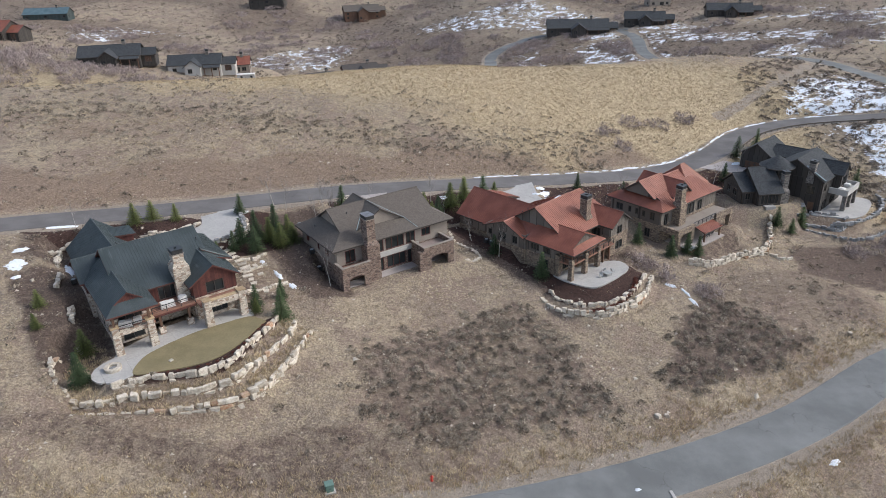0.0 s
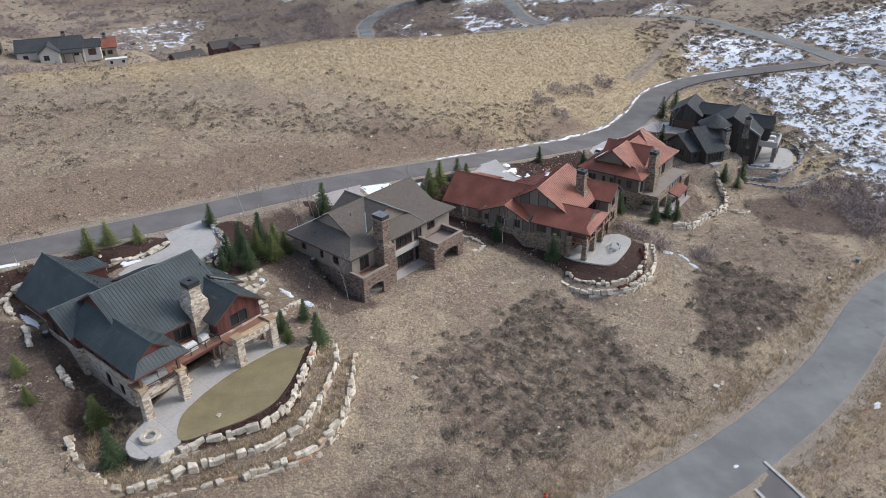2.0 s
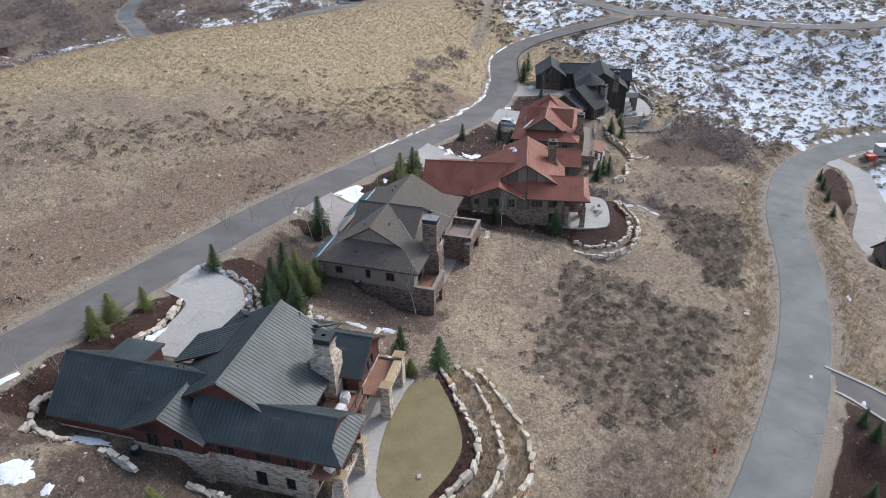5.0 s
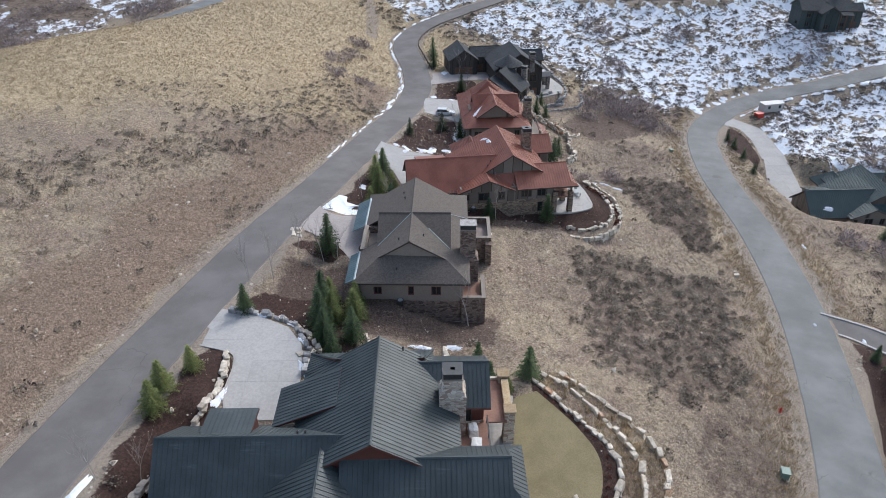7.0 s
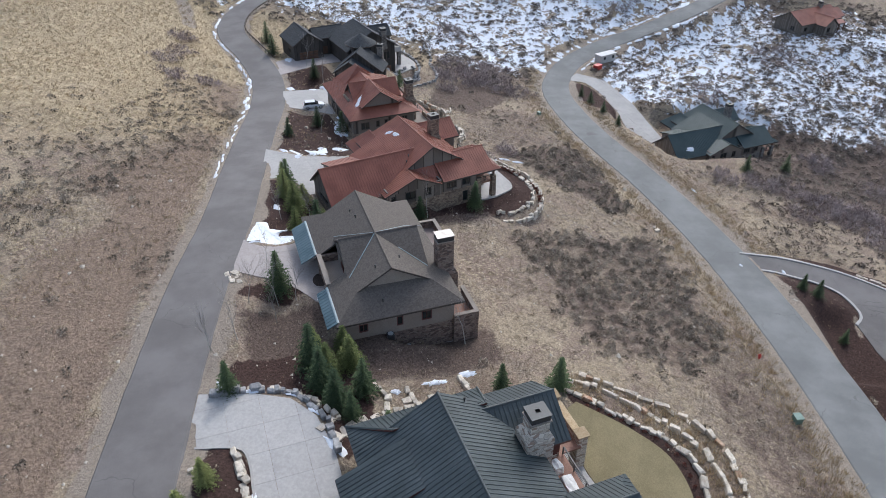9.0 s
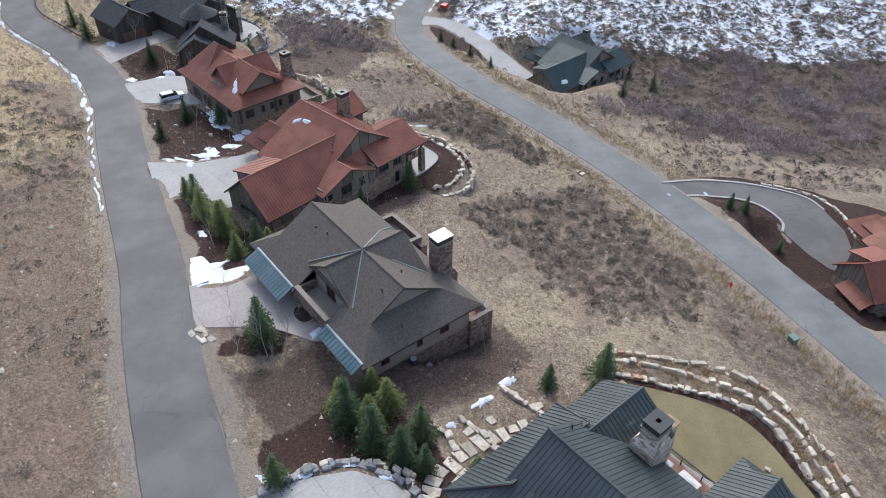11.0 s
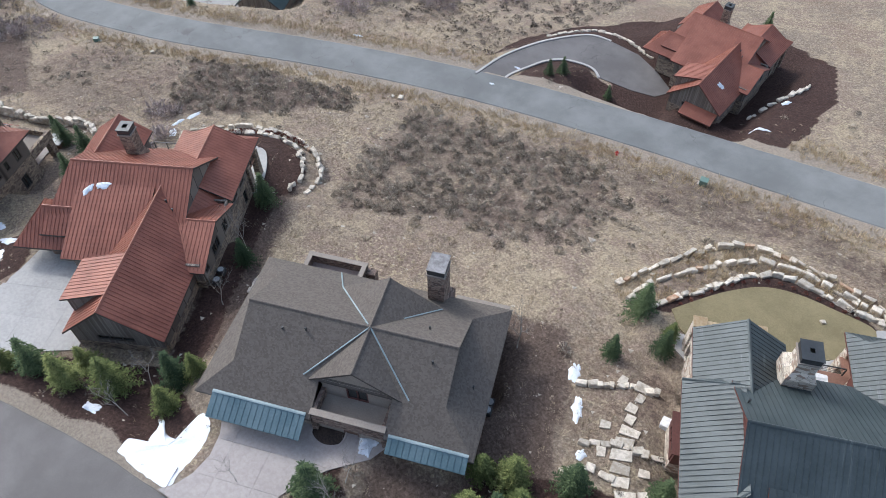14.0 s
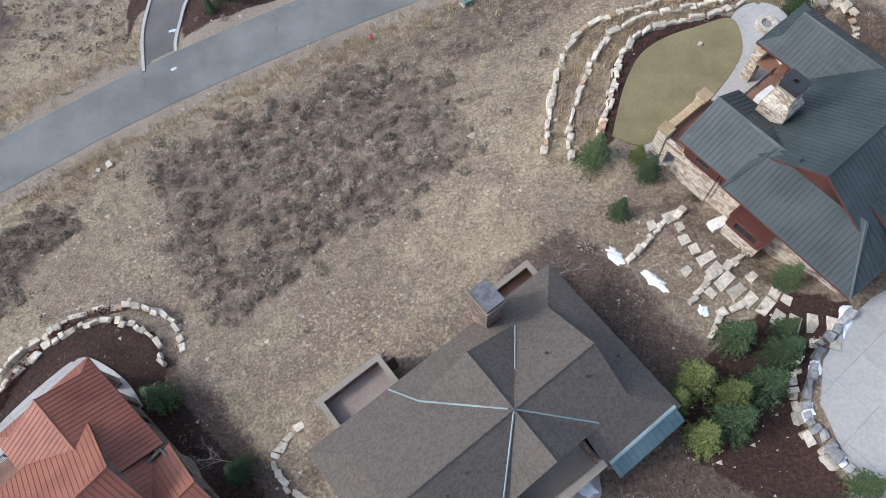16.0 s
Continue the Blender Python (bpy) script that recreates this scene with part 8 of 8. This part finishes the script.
def roof_snow(where, lx, ly, rx, ry, ang, plane_z, seed, label):
    (ox, oy), turn = where
    c, s = math.cos(radians(turn)), math.sin(radians(turn))
    snow_patch(ox + lx * c - ly * s, oy + lx * s + ly * c, rx, ry, turn + ang, seed, label,
               lambda x, y: plane_z((x - ox) * c + (y - oy) * s, -(x - ox) * s + (y - oy) * c), 0.1)


roof_snow(H3, 6.6, 0.9, 0.8, 0.4, 20, lambda u, v: np.where(v > 0.6, 13.95 - 0.469 * (v - 0.6), 13.95 + 0.0 * u), 501, "scrap of snow on a rust-red roof")
roof_snow(H3, 8.0, 1.3, 0.7, 0.35, 60, lambda u, v: 13.95 - 0.469 * (v - 0.6), 502, "scrap of snow on a rust-red roof")
roof_snow(H7, -2.2, 10.5, 0.6, 0.4, 60, lambda u, v: 2.36 - 0.815 * np.abs(u), 503, "scrap of snow on a rust-red roof")
roof_snow(H6, -3.6, 12.6, 1.2, 0.4, 90, lambda u, v: -7.35 - 0.815 * np.abs(u), 504, "scrap of snow on a dark green roof")

snow_patch(40.7, 143.77, 1.5, 0.38, 0, 505, "strip of snow sliding down a rust-red roof", lambda x, y: 11.26 + (0.3618 * (x - 41.7) - 0.45 * (y - 143.76)) / 0.816, 0.1)
snow_patch(39.3, 143.75, 0.7, 0.6, 30, 506, "strip of snow sliding down a rust-red roof", lambda x, y: 11.22 + (0.3618 * (x - 41.7) - 0.45 * (y - 143.76)) / 0.816, 0.12)

# ---- things in the open ----
def lathe(bm, profile, n=20, at=(0, 0, 0)):
    rings = [[bm.verts.new((at[0] + r * math.cos(2 * math.pi * k / n), at[1] + r * math.sin(2 * math.pi * k / n), at[2] + z)) for k in range(n)] for r, z in profile]
    for a, b in zip(rings[:-1], rings[1:]):
        for k in range(n):
            bm.faces.new((a[k], a[(k + 1) % n], b[(k + 1) % n], b[k]))
    return rings


def thing(name, x, y, z, label, category, turn=0.0, group=""):
    root = new(name)
    root.matrix_world = pose(x, y, z, 0, 0, turn)
    return tagged(root, label, category, group)


def fire_pit():
    r = thing("fire_pit", -46.5, 78.7, 9.6, "round pale concrete fire pit on a patio", "fire pit")
    bm = bmesh.new()
    rings = lathe(bm, [(1.12, 0.0), (1.15, 0.42), (1.12, 0.48), (0.62, 0.48), (0.58, 0.44), (0.56, 0.2)], 28)
    bm.faces.new(rings[0][::-1])
    part("ring", bm, MAT["boulder"], r)
    bm = bmesh.new()
    rings = lathe(bm, [(0.57, 0.18), (0.40, 0.24), (0.1, 0.27)], 24)
    bm.faces.new(rings[-1])
    part("gravel", bm, MAT["boulder_grey"], r)


fire_pit()


def planting_bed(x, y, z):
    r = thing("planting_bed", x, y, z, "round mulch bed with a concrete edge beside a doorway", "planting bed")
    bm = bmesh.new()
    lathe(bm, [(1.62, -0.1), (1.62, 0.12), (1.46, 0.12), (1.46, 0.0)], 28)
    part("edging", bm, MAT["concrete_pink"], r)
    bm = bmesh.new()
    rings = lathe(bm, [(1.47, 0.05), (0.9, 0.13), (0.3, 0.16)], 24)
    bm.faces.new(rings[-1])
    part("mulch", bm, surface("dark_bark_mulch", (0.022, 0.016, 0.013), (0.07, 0.047, 0.037), 7.0, 1.0, 0.95, 0.8, 0.04), r)


planting_bed(-17.9, 125.6, 11.06)


def hydrant(x, y):
    r = thing("fire_hydrant", x, y, h_at(x, y), "red fire hydrant on a grassy bank", "hydrant", 40)
    bm = bmesh.new()
    rings = lathe(bm, [(0.20, 0.0), (0.20, 0.06), (0.13, 0.08), (0.13, 0.62), (0.17, 0.64), (0.17, 0.70), (0.13, 0.74), (0.10, 0.84), (0.03, 0.90)], 14)
    bm.faces.new(rings[0][::-1]), bm.faces.new(rings[-1])
    part("barrel", bm, MAT["hydrant_red"], r)
    for a in (0, 90, 180):
        bm = bmesh.new()
        bmesh.ops.create_cone(bm, cap_ends=True, segments=10, radius1=0.085, radius2=0.075, depth=0.2, matrix=Matrix.Rotation(radians(a), 4, "Z") @ Matrix.Translation((0.18, 0, 0.5)) @ Matrix.Rotation(radians(90), 4, "Y"))
        part("nozzle_cap", bm, MAT["hydrant_red"], r)


hydrant(-3.1, 67.5)


def utility_box(x, y, turn, size=(1.0, 0.9, 1.0)):
    r = thing("utility_box", x, y, h_at(x, y), "green painted steel utility cabinet on a slope", "utility box", turn)
    w, d, hh = size
    bm = bmesh.new()
    box(bm, -w / 2, w / 2, -d / 2, d / 2, 0.0, hh)
    bmesh.ops.bevel(bm, geom=bm.edges[:], offset=0.03, segments=1, affect="EDGES")
    part("cabinet", bm, MAT["box_green"], r)
    bm = bmesh.new()
    v = box(bm, -w / 2 - 0.05, w / 2 + 0.05, -d / 2 - 0.05, d / 2 + 0.05, hh + 0.002, hh + 0.1)
    part("lid", bm, MAT["box_green"], r)
    bm = bmesh.new()
    box(bm, -w / 2 - 0.2, w / 2 + 0.2, -d / 2 - 0.2, d / 2 + 0.2, -0.3, -0.002)
    part("pad", bm, MAT["concrete"], r)
    bm = bmesh.new()
    box(bm, -0.04, 0.04, -d / 2 - 0.04, -d / 2 - 0.002, hh * 0.45, hh * 0.6)
    part("latch", bm, MAT["iron"], r)


utility_box(-15.6, 64.6, 20)
utility_box(84.0, 112.6, 50, (0.9, 0.7, 0.7))


def car(x, y, z, turn):
    """A parked pale estate car."""
    paint = surface("pale_silver_car_paint", (0.62, 0.64, 0.66), (0.70, 0.72, 0.73), 3.0, 0.6, 0.25, 0.0)
    rubber = surface("black_rubber", (0.02, 0.02, 0.02), (0.035, 0.035, 0.035), 8.0, 1.0, 0.8, 0.1, 0.005)
    r = thing("car", x, y, z, "pale silver estate car parked on a driveway", "car", turn)
    sections = [(-2.35, 0.45, 0.75, 0.80), (-2.25, 0.30, 0.95, 0.88), (-1.2, 0.25, 1.02, 0.92), (0.6, 0.25, 1.0, 0.92), (1.7, 0.28, 0.92, 0.90), (2.25, 0.35, 0.80, 0.82), (2.4, 0.45, 0.65, 0.72)]
    bm = bmesh.new()
    rings = []
    for sx, lo, hi, half in sections:
        rings.append([bm.verts.new((sx, sy * half, sz)) for sy, sz in ((-1, lo + 0.1), (-1.02, (lo + hi) / 2), (-0.94, hi), (0.94, hi), (1.02, (lo + hi) / 2), (1, lo + 0.1), (0.8, lo), (-0.8, lo))])
    for a, b in zip(rings[:-1], rings[1:]):
        for k in range(8):
            bm.faces.new((a[k], b[k], b[(k + 1) % 8], a[(k + 1) % 8]))
    bm.faces.new(rings[0]), bm.faces.new(rings[-1][::-1])
    bmesh.ops.recalc_face_normals(bm, faces=bm.faces[:])
    body_ob = part("body", bm, paint, r)
    for name, lo, hi in (("rear_window", -2.15, -2.0), ("side_window", -1.95, -0.75), ("side_window", -0.70, 0.35), ("windscreen", 0.40, 1.05)):
        bm = bmesh.new()
        v = box(bm, lo, hi, -0.86, 0.86, 0.96, 1.50)
        for q in v[4:]:
            q.co.x = -1.85 + (q.co.x + 2.15) * 2.1 / 3.2
            q.co.y *= 0.84
        part(name, bm, MAT["glass"], body_ob)
    bm = bmesh.new()
    v = box(bm, -1.90, 0.30, -0.74, 0.74, 1.49, 1.58)
    bmesh.ops.bevel(bm, geom=bm.edges[:], offset=0.03, segments=1, affect="EDGES")
    part("roof", bm, paint, body_ob)
    for sx in (-1.4, 1.45):
        for sy in (-0.86, 0.86):
            m = Matrix.Translation((sx, sy, 0.34)) @ Matrix.Rotation(radians(90), 4, "X")
            bm = bmesh.new()
            bmesh.ops.create_cone(bm, cap_ends=True, segments=18, radius1=0.34, radius2=0.34, depth=0.24, matrix=m)
            wheel = part("wheel", bm, rubber, r)
            bm = bmesh.new()
            bmesh.ops.create_cone(bm, cap_ends=True, segments=14, radius1=0.21, radius2=0.21, depth=0.27, matrix=m)
            part("rim", bm, MAT["pale_metal"], wheel)
    for sy in (-0.62, 0.62):
        bm = bmesh.new()
        box(bm, 2.28, 2.40, sy - 0.18, sy + 0.18, 0.66, 0.80)
        part("headlight", bm, MAT["glass"], body_ob)
        bm = bmesh.new()
        box(bm, -2.38, -2.28, sy - 0.15, sy + 0.15, 0.72, 0.9)
        part("tail_light", bm, MAT["hydrant_red"], body_ob)


car(48.6, 158.2, float(PLANE["drive_4"](np.array([48.6]), np.array([158.2]))[0]) + 0.03, -60)


def covered(name, x, y, z, size, turn, label, category):
    """Furniture under a loose white cover: a sagging, creased box."""
    rng = random.Random(int(x * 10) + int(y))
    bm = bmesh.new()
    bmesh.ops.create_cube(bm, size=1.0)
    bmesh.ops.subdivide_edges(bm, edges=bm.edges[:], cuts=3, use_grid_fill=True)
    for v in bm.verts:
        w = 1.0 + 0.10 * (0.5 - v.co.z)
        v.co = Vector((v.co.x * size[0] * w + rng.uniform(-0.04, 0.04), v.co.y * size[1] * w + rng.uniform(-0.04, 0.04), (v.co.z + 0.5) * size[2] * (1 - 0.12 * (abs(v.co.x) + abs(v.co.y))) + (rng.uniform(-0.04, 0.04) if v.co.z > -0.4 else 0)))
    me = bpy.data.meshes.new(name)
    bm.to_mesh(me)
    bm.free()
    me.materials.append(MAT["white_cover"])
    ob = new(name, me)
    ob.matrix_world = pose(x, y, z, 0, 0, turn)
    return tagged(ob, label, category)


def from_house(where, lx, ly):
    (ox, oy), turn = where
    c, s = math.cos(radians(turn)), math.sin(radians(turn))
    return ox + lx * c - ly * s, oy + lx * s + ly * c


for lx, ly, z, size, lab in ((-0.9, -9.2, 12.95, (1.9, 1.0, 0.9), "deck sofa under a pale fabric cover"), (1.4, -9.0, 12.95, (1.1, 0.9, 1.0), "barbecue under a pale fabric cover"), (-7.4, -11.2, 12.95, (1.7, 0.9, 0.9), "porch sofa under a pale fabric cover"), (-5.7, -11.0, 12.95, (1.0, 0.9, 0.85), "porch chair under a pale fabric cover")):
    covered("covered_furniture", *from_house(H1, lx, ly), z, size, 36.8 + lx * 3, lab, "furniture")
x, y = from_house(H1, 10.6, -3.6)
covered("covered_tub", x, y, h_at(x, y), (1.7, 1.0, 0.75), 20, "pale covered tub beside a stone wall", "tub")


def patio_chair(x, y, z, turn, mat, label, group):
    r = thing("patio_chair", x, y, z, label, "chair", turn, group)
    bm = bmesh.new()
    box(bm, -0.27, 0.27, -0.26, 0.26, 0.40, 0.45)
    part("seat", bm, mat, r)
    bm = bmesh.new()
    v = box(bm, -0.27, 0.27, 0.22, 0.27, 0.45, 0.92)
    for q in v[4:]:
        q.co.y += 0.12
    part("backrest", bm, mat, r)
    for sx in (-0.24, 0.24):
        for sy in (-0.23, 0.23):
            bm = bmesh.new()
            box(bm, sx - 0.025, sx + 0.025, sy - 0.025, sy + 0.025, 0, 0.40)
            part("leg", bm, mat, r)
        bm = bmesh.new()
        box(bm, sx - 0.03, sx + 0.03, -0.26, 0.27, 0.62, 0.66)
        part("armrest", bm, mat, r)


GREY_PAINT = surface("grey_painted_metal", (0.30, 0.31, 0.31), (0.40, 0.41, 0.41), 6.0, 1.0, 0.5, 0.1, 0.005)
for k, (x, y) in enumerate(((27.3, 112.2), (29.8, 114.0), (28.2, 114.4))):
    patio_chair(x, y, 4.5, k * 110, GREY_PAINT, "grey metal chair at a patio table", "chairs on the patio")
r = thing("patio_table", 28.6, 113.1, 4.5, "low grey square patio table", "table", 30)
bm = bmesh.new()
box(bm, -0.7, 0.7, -0.7, 0.7, 0.50, 0.56)
part("tabletop", bm, GREY_PAINT, r)
for sx in (-0.6, 0.6):
    for sy in (-0.6, 0.6):
        bm = bmesh.new()
        box(bm, sx - 0.04, sx + 0.04, sy - 0.04, sy + 0.04, 0, 0.5)
        part("leg", bm, GREY_PAINT, r)
for k in range(4):
    x, y = from_house(H4, 3.0 + 1.3 * k, -12.6)
    patio_chair(x, y, 1.5, 200, MAT["iron"], "dark lounge chair under a porch roof", "chairs under the porch")
x, y = from_house(H4, -3.2, -13.8)
r = thing("hot_tub", x, y, h_at(x, y), "square hot tub with a grey cover", "hot tub", 38.8)
bm = bmesh.new()
box(bm, -1.1, 1.1, -1.1, 1.1, 0, 0.75)
bmesh.ops.bevel(bm, geom=bm.edges[:], offset=0.08, segments=2, affect="EDGES")
part("shell", bm, MAT["timber"], r)
bm = bmesh.new()
box(bm, -1.16, 1.16, -1.16, 1.16, 0.76, 0.88)
bmesh.ops.bevel(bm, geom=bm.edges[:], offset=0.04, segments=1, affect="EDGES")
part("cover", bm, GREY_PAINT, r)
for where, lx, ly in ((H2, -10.8, -1.0), (H2, -10.9, 1.2), (H1, -10.4, 8.6), (H3, -6.9, 6.0), (H3, -6.9, 7.4)):
    x, y = from_house(where, lx, ly)
    r = thing("air_conditioner", x, y, h_at(x, y), "dark grey air-conditioning unit beside a house wall", "air conditioner", where[1], "air conditioners")
    bm = bmesh.new()
    box(bm, -0.42, 0.42, -0.42, 0.42, 0.05, 0.85)
    bmesh.ops.bevel(bm, geom=bm.edges[:], offset=0.06, segments=1, affect="EDGES")
    part("casing", bm, MAT["iron"], r)
    bm = bmesh.new()
    rings = lathe(bm, [(0.34, 0.86), (0.34, 0.90), (0.10, 0.90)], 16)
    bm.faces.new(rings[-1])
    part("fan_grille", bm, GREY_PAINT, r)
for x, y, s in ((-39.2, 80.5, 0.42), (-52.6, 75.4, 0.4), (43.3, 115.4, 0.3), (30.0, 81.9, 0.7), (31.4, 82.4, 0.5), (71.7, 106.7, 0.6), (-66.0, 96.6, 0.4), (-57.0, 117.6, 0.35), (-51.0, 123.0, 0.35), (34.0, 148.0, 0.5), (38.0, 155.0, 0.5), (36.5, 158.0, 0.4)):
    ob = new("boulder", PALE[int(abs(x * 7)) % 8])
    ob.matrix_world = pose(x, y, h_at(x, y) + s * 0.35, 5, 8, x * 40) @ Matrix.Diagonal((s * 1.3, s * 1.1, s, 1))
    tagged(ob, "single pale boulder lying on the ground", "boulder", "loose boulders")
# grey rock bank of the dark house
boulder_wall([(82.0, 151.0), (86.0, 149.6), (90.0, 147.0), (93.0, 150.0)], None, 1.0, "steep bank of stacked grey rocks", GREY, 40, 3, (0.8, 1.5))
boulder_wall([(84.0, 153.6), (88.0, 152.0), (91.0, 151.0)], None, 1.0, "upper bank of stacked grey rocks", GREY, 41, 2, (0.8, 1.5))


def guard_rail(line_pts, label):
    x0, y0 = line_pts[0]
    r = thing("guard_rail", x0, y0, h_at(x0, y0), label, "guard rail")
    z0 = r.location.z
    pts = [(x, y) for f, x, y, a in walk_line(line_pts, 2.4)]
    for k, (x, y) in enumerate(pts):
        z = h_at(x, y)
        bm = bmesh.new()
        box(bm, x - x0 - 0.1, x - x0 + 0.1, y - y0 - 0.1, y - y0 + 0.1, z - z0 - 0.3, z - z0 + 0.75)
        part("post", bm, MAT["bark"], r)
        if k:
            px, py = pts[k - 1]
            pz = h_at(px, py)
            d = Vector((x - px, y - py, z - pz))
            bm = bmesh.new()
            box(bm, 0, d.length, -0.05, 0.05, 0.42, 0.72)
            ob = part("beam", bm, MAT["bark"], r)
            ob.matrix_local = Matrix.Translation((px - x0, py - y0, pz - z0)) @ Matrix.Rotation(math.atan2(d.y, d.x), 4, "Z") @ Matrix.Rotation(-math.asin(d.z / d.length), 4, "Y")


guard_rail([(78.0, 184.0), (84.5, 191.5), (92.0, 199.4), (100.0, 203.6), (110.0, 205.0), (122.0, 203.2), (134.0, 200.4), (146.0, 197.6)], "weathered timber guard rail on the bend")

# ---- far buildings ----
def far_house(x, y, turn, length, width, roof, wall_mat, label, z=None, storeys=1, wing=True):
    base = h_at(x, y) if z is None else z
    h = House(((x, y), turn), base, "distant_house", label, base)
    e = 2.9 * storeys + 0.4
    gable_roof(h, -length / 2, length / 2, -width / 2, width / 2, e + width * 0.28, e, "x", roof, MAT["dark_trim"], ("gable", "gable"), wall_mat, rib=0.9 if roof.name.endswith("metal") else 0)
    hole = [(1.5, 3.0, 0.9, 2.3), (length * 0.45, length * 0.45 + 2.4, 0.6, 2.4, "window", 3), (length - 4.0, length - 2.4, 0.9, 2.3)]
    if storeys > 1:
        hole += [(q[0], q[1], q[2] + 2.9, q[3] + 2.9) for q in hole[:3]]
    t = 0.6
    body(h, -length / 2 + t, length / 2 - t, -width / 2 + t, width / 2 - t, -1.5, e + 0.1, wall_mat, south=[q for q in hole if q[1] < length - 2], north=[(2.0, 5.0, 0.2, 2.4, "garage", 4)], west=[(2.0, 3.6, 0.9, 2.3)], east=[(2.0, 3.6, 0.9, 2.3)])
    if wing:
        gable_roof(h, -width * 0.3, width * 0.3, -width * 0.85, 0.0, e + width * 0.2, e - 0.3, "y", roof, MAT["dark_trim"], ("gable", "open"), wall_mat, rib=0)
        body(h, -width * 0.3 + t, width * 0.3 - t, -width * 0.85 + t, -width * 0.4, -1.5, e - 0.2, wall_mat, south=[(1.0, 2.6, 0.8, 2.4)])
        gable_roof(h, length / 2 - 1.2, length / 2 + 5.0, -width * 0.3, width * 0.34, e + width * 0.14, e - 0.5, "x", roof, MAT["dark_trim"], ("open", "gable"), wall_mat, rib=0)
        body(h, length / 2 - 0.4, length / 2 + 4.4, -width * 0.3 + t, width * 0.34 - t, -1.5, e - 0.4, wall_mat, south=[(1.2, 3.6, 0.2, 2.3, "garage", 4)])
        roof_plane(h, [(width * 0.32, -width / 2 + 0.4, e - 0.1), (length / 2 - 0.4, -width / 2 + 0.4, e - 0.1), (length / 2 - 0.4, -width / 2 - 2.2, e - 0.9), (width * 0.32, -width / 2 - 2.2, e - 0.9)], roof, MAT["dark_trim"], 0)
        for k in range(3):
            px = width * 0.32 + 0.3 + k * (length / 2 - width * 0.32 - 1.2) / 2
            block(h, "post", px, px + 0.3, -width / 2 - 2.1, -width / 2 - 1.8, -1.2, e - 0.9, MAT["timber"])
    chimney(h, length * 0.2, length * 0.2 + 1.1, -0.6, 0.6, e, e + width * 0.2, e + width * 0.28 + 1.6, MAT["stone_grey"], 0.1)


FAR_HOUSES = [
    (-124, 263, 12, 22, 12, MAT["shingle_dark"], MAT["dark_wood"], "distant house with a charcoal roof above willows"),
    (-95, 268, 8, 20, 11, MAT["shingle_dark"], MAT["stucco_pale"], "distant pale house with a charcoal roof"),
    (-83, 276, 10, 13, 9, MAT["red_metal"], MAT["stucco"], "distant house with an orange-brown roof", None, 1, False),
    (-182, 284, -10, 26, 13, MAT["red_metal"], MAT["dark_wood"], "distant house with a red-brown roof"),
    (-272, 498, 5, 30, 13, MAT["blue_metal"], MAT["teal_wood"], "distant low house with a pale metal roof", None, 1, False),
    (-140, 579, 0, 28, 13, MAT["shingle_dark"], MAT["dark_wood"], "distant dark two-storey house", None, 2, False),
    (-65, 563, 15, 28, 14, MAT["shingle"], MAT["timber"], "distant brown two-storey house", None, 2),
    (73, 399, -5, 34, 14, MAT["shingle_dark"], MAT["dark_wood"], "large distant house with charcoal roofs"),
    (110, 400, -12, 22, 12, MAT["shingle_dark"], MAT["dark_wood"], "distant house with a charcoal roof"),
    (153, 393, -10, 24, 11, MAT["shingle_dark"], MAT["dark_wood"], "distant dark house near the skyline"),
    (127, 437, 8, 14, 9, MAT["shingle_dark"], MAT["stucco"], "small distant house near the skyline", None, 2, False),
    (-42.7, 346, 20, 18, 9, MAT["dark_trim"], MAT["red_wood"], "distant red-brown house in scrub", -2.4),
    (-60, 332, 30, 14, 8, MAT["dark_trim"], MAT["red_wood"], "distant low red-brown house", -3.2, 1, False),
    (176, 38, -45, 20, 11, MAT["red_metal"], MAT["barn_wood"], "red-roofed house above a snowy slope", -4.0, 1),
    (192, 102, -58, 17, 11, MAT["shingle_dark"], MAT["teal_wood"], "dark teal timber house above a snowy slope", 5.0, 2),
]
for args in FAR_HOUSES:
    far_house(*args)


def cabin(x, y, z, turn):
    r = thing("site_trailer", x, y, z, "small white site cabin beside the road bend", "cabin", turn)
    bm = bmesh.new()
    box(bm, -3.2, 3.2, -1.3, 1.3, 0.3, 2.7)
    part("body", bm, MAT["stucco_pale"], r)
    bm = bmesh.new()
    box(bm, -3.35, 3.35, -1.45, 1.45, 2.702, 2.82)
    part("roof", bm, MAT["white_cover"], r)
    for sx in (-2.0, 1.6):
        bm = bmesh.new()
        box(bm, sx, sx + 0.8, -1.33, -1.302, 1.3, 2.2)
        part("window", bm, MAT["glass"], r)
    for sx in (-2.6, 2.4):
        bm = bmesh.new()
        box(bm, sx, sx + 0.3, -1.1, 1.1, -0.3, 0.298)
        part("skid", bm, MAT["iron"], r)


cabin(134.0, 100.2, h_at(134.0, 100.2), -40)
cabin(-75.0, 262.0, h_at(-75.0, 262.0), 10)
r = thing("red_container", 127.6, 101.8, h_at(127.6, 101.8), "small red steel container in the scrub", "container", -30)
bm = bmesh.new()
box(bm, -1.2, 1.2, -0.8, 0.8, 0, 1.3)
bmesh.ops.bevel(bm, geom=bm.edges[:], offset=0.05, segments=1, affect="EDGES")
part("body", bm, MAT["hydrant_red"], r)
bm = bmesh.new()
box(bm, -1.25, 1.25, -0.85, 0.85, 1.302, 1.4)
part("lid", bm, MAT["hydrant_red"], r)
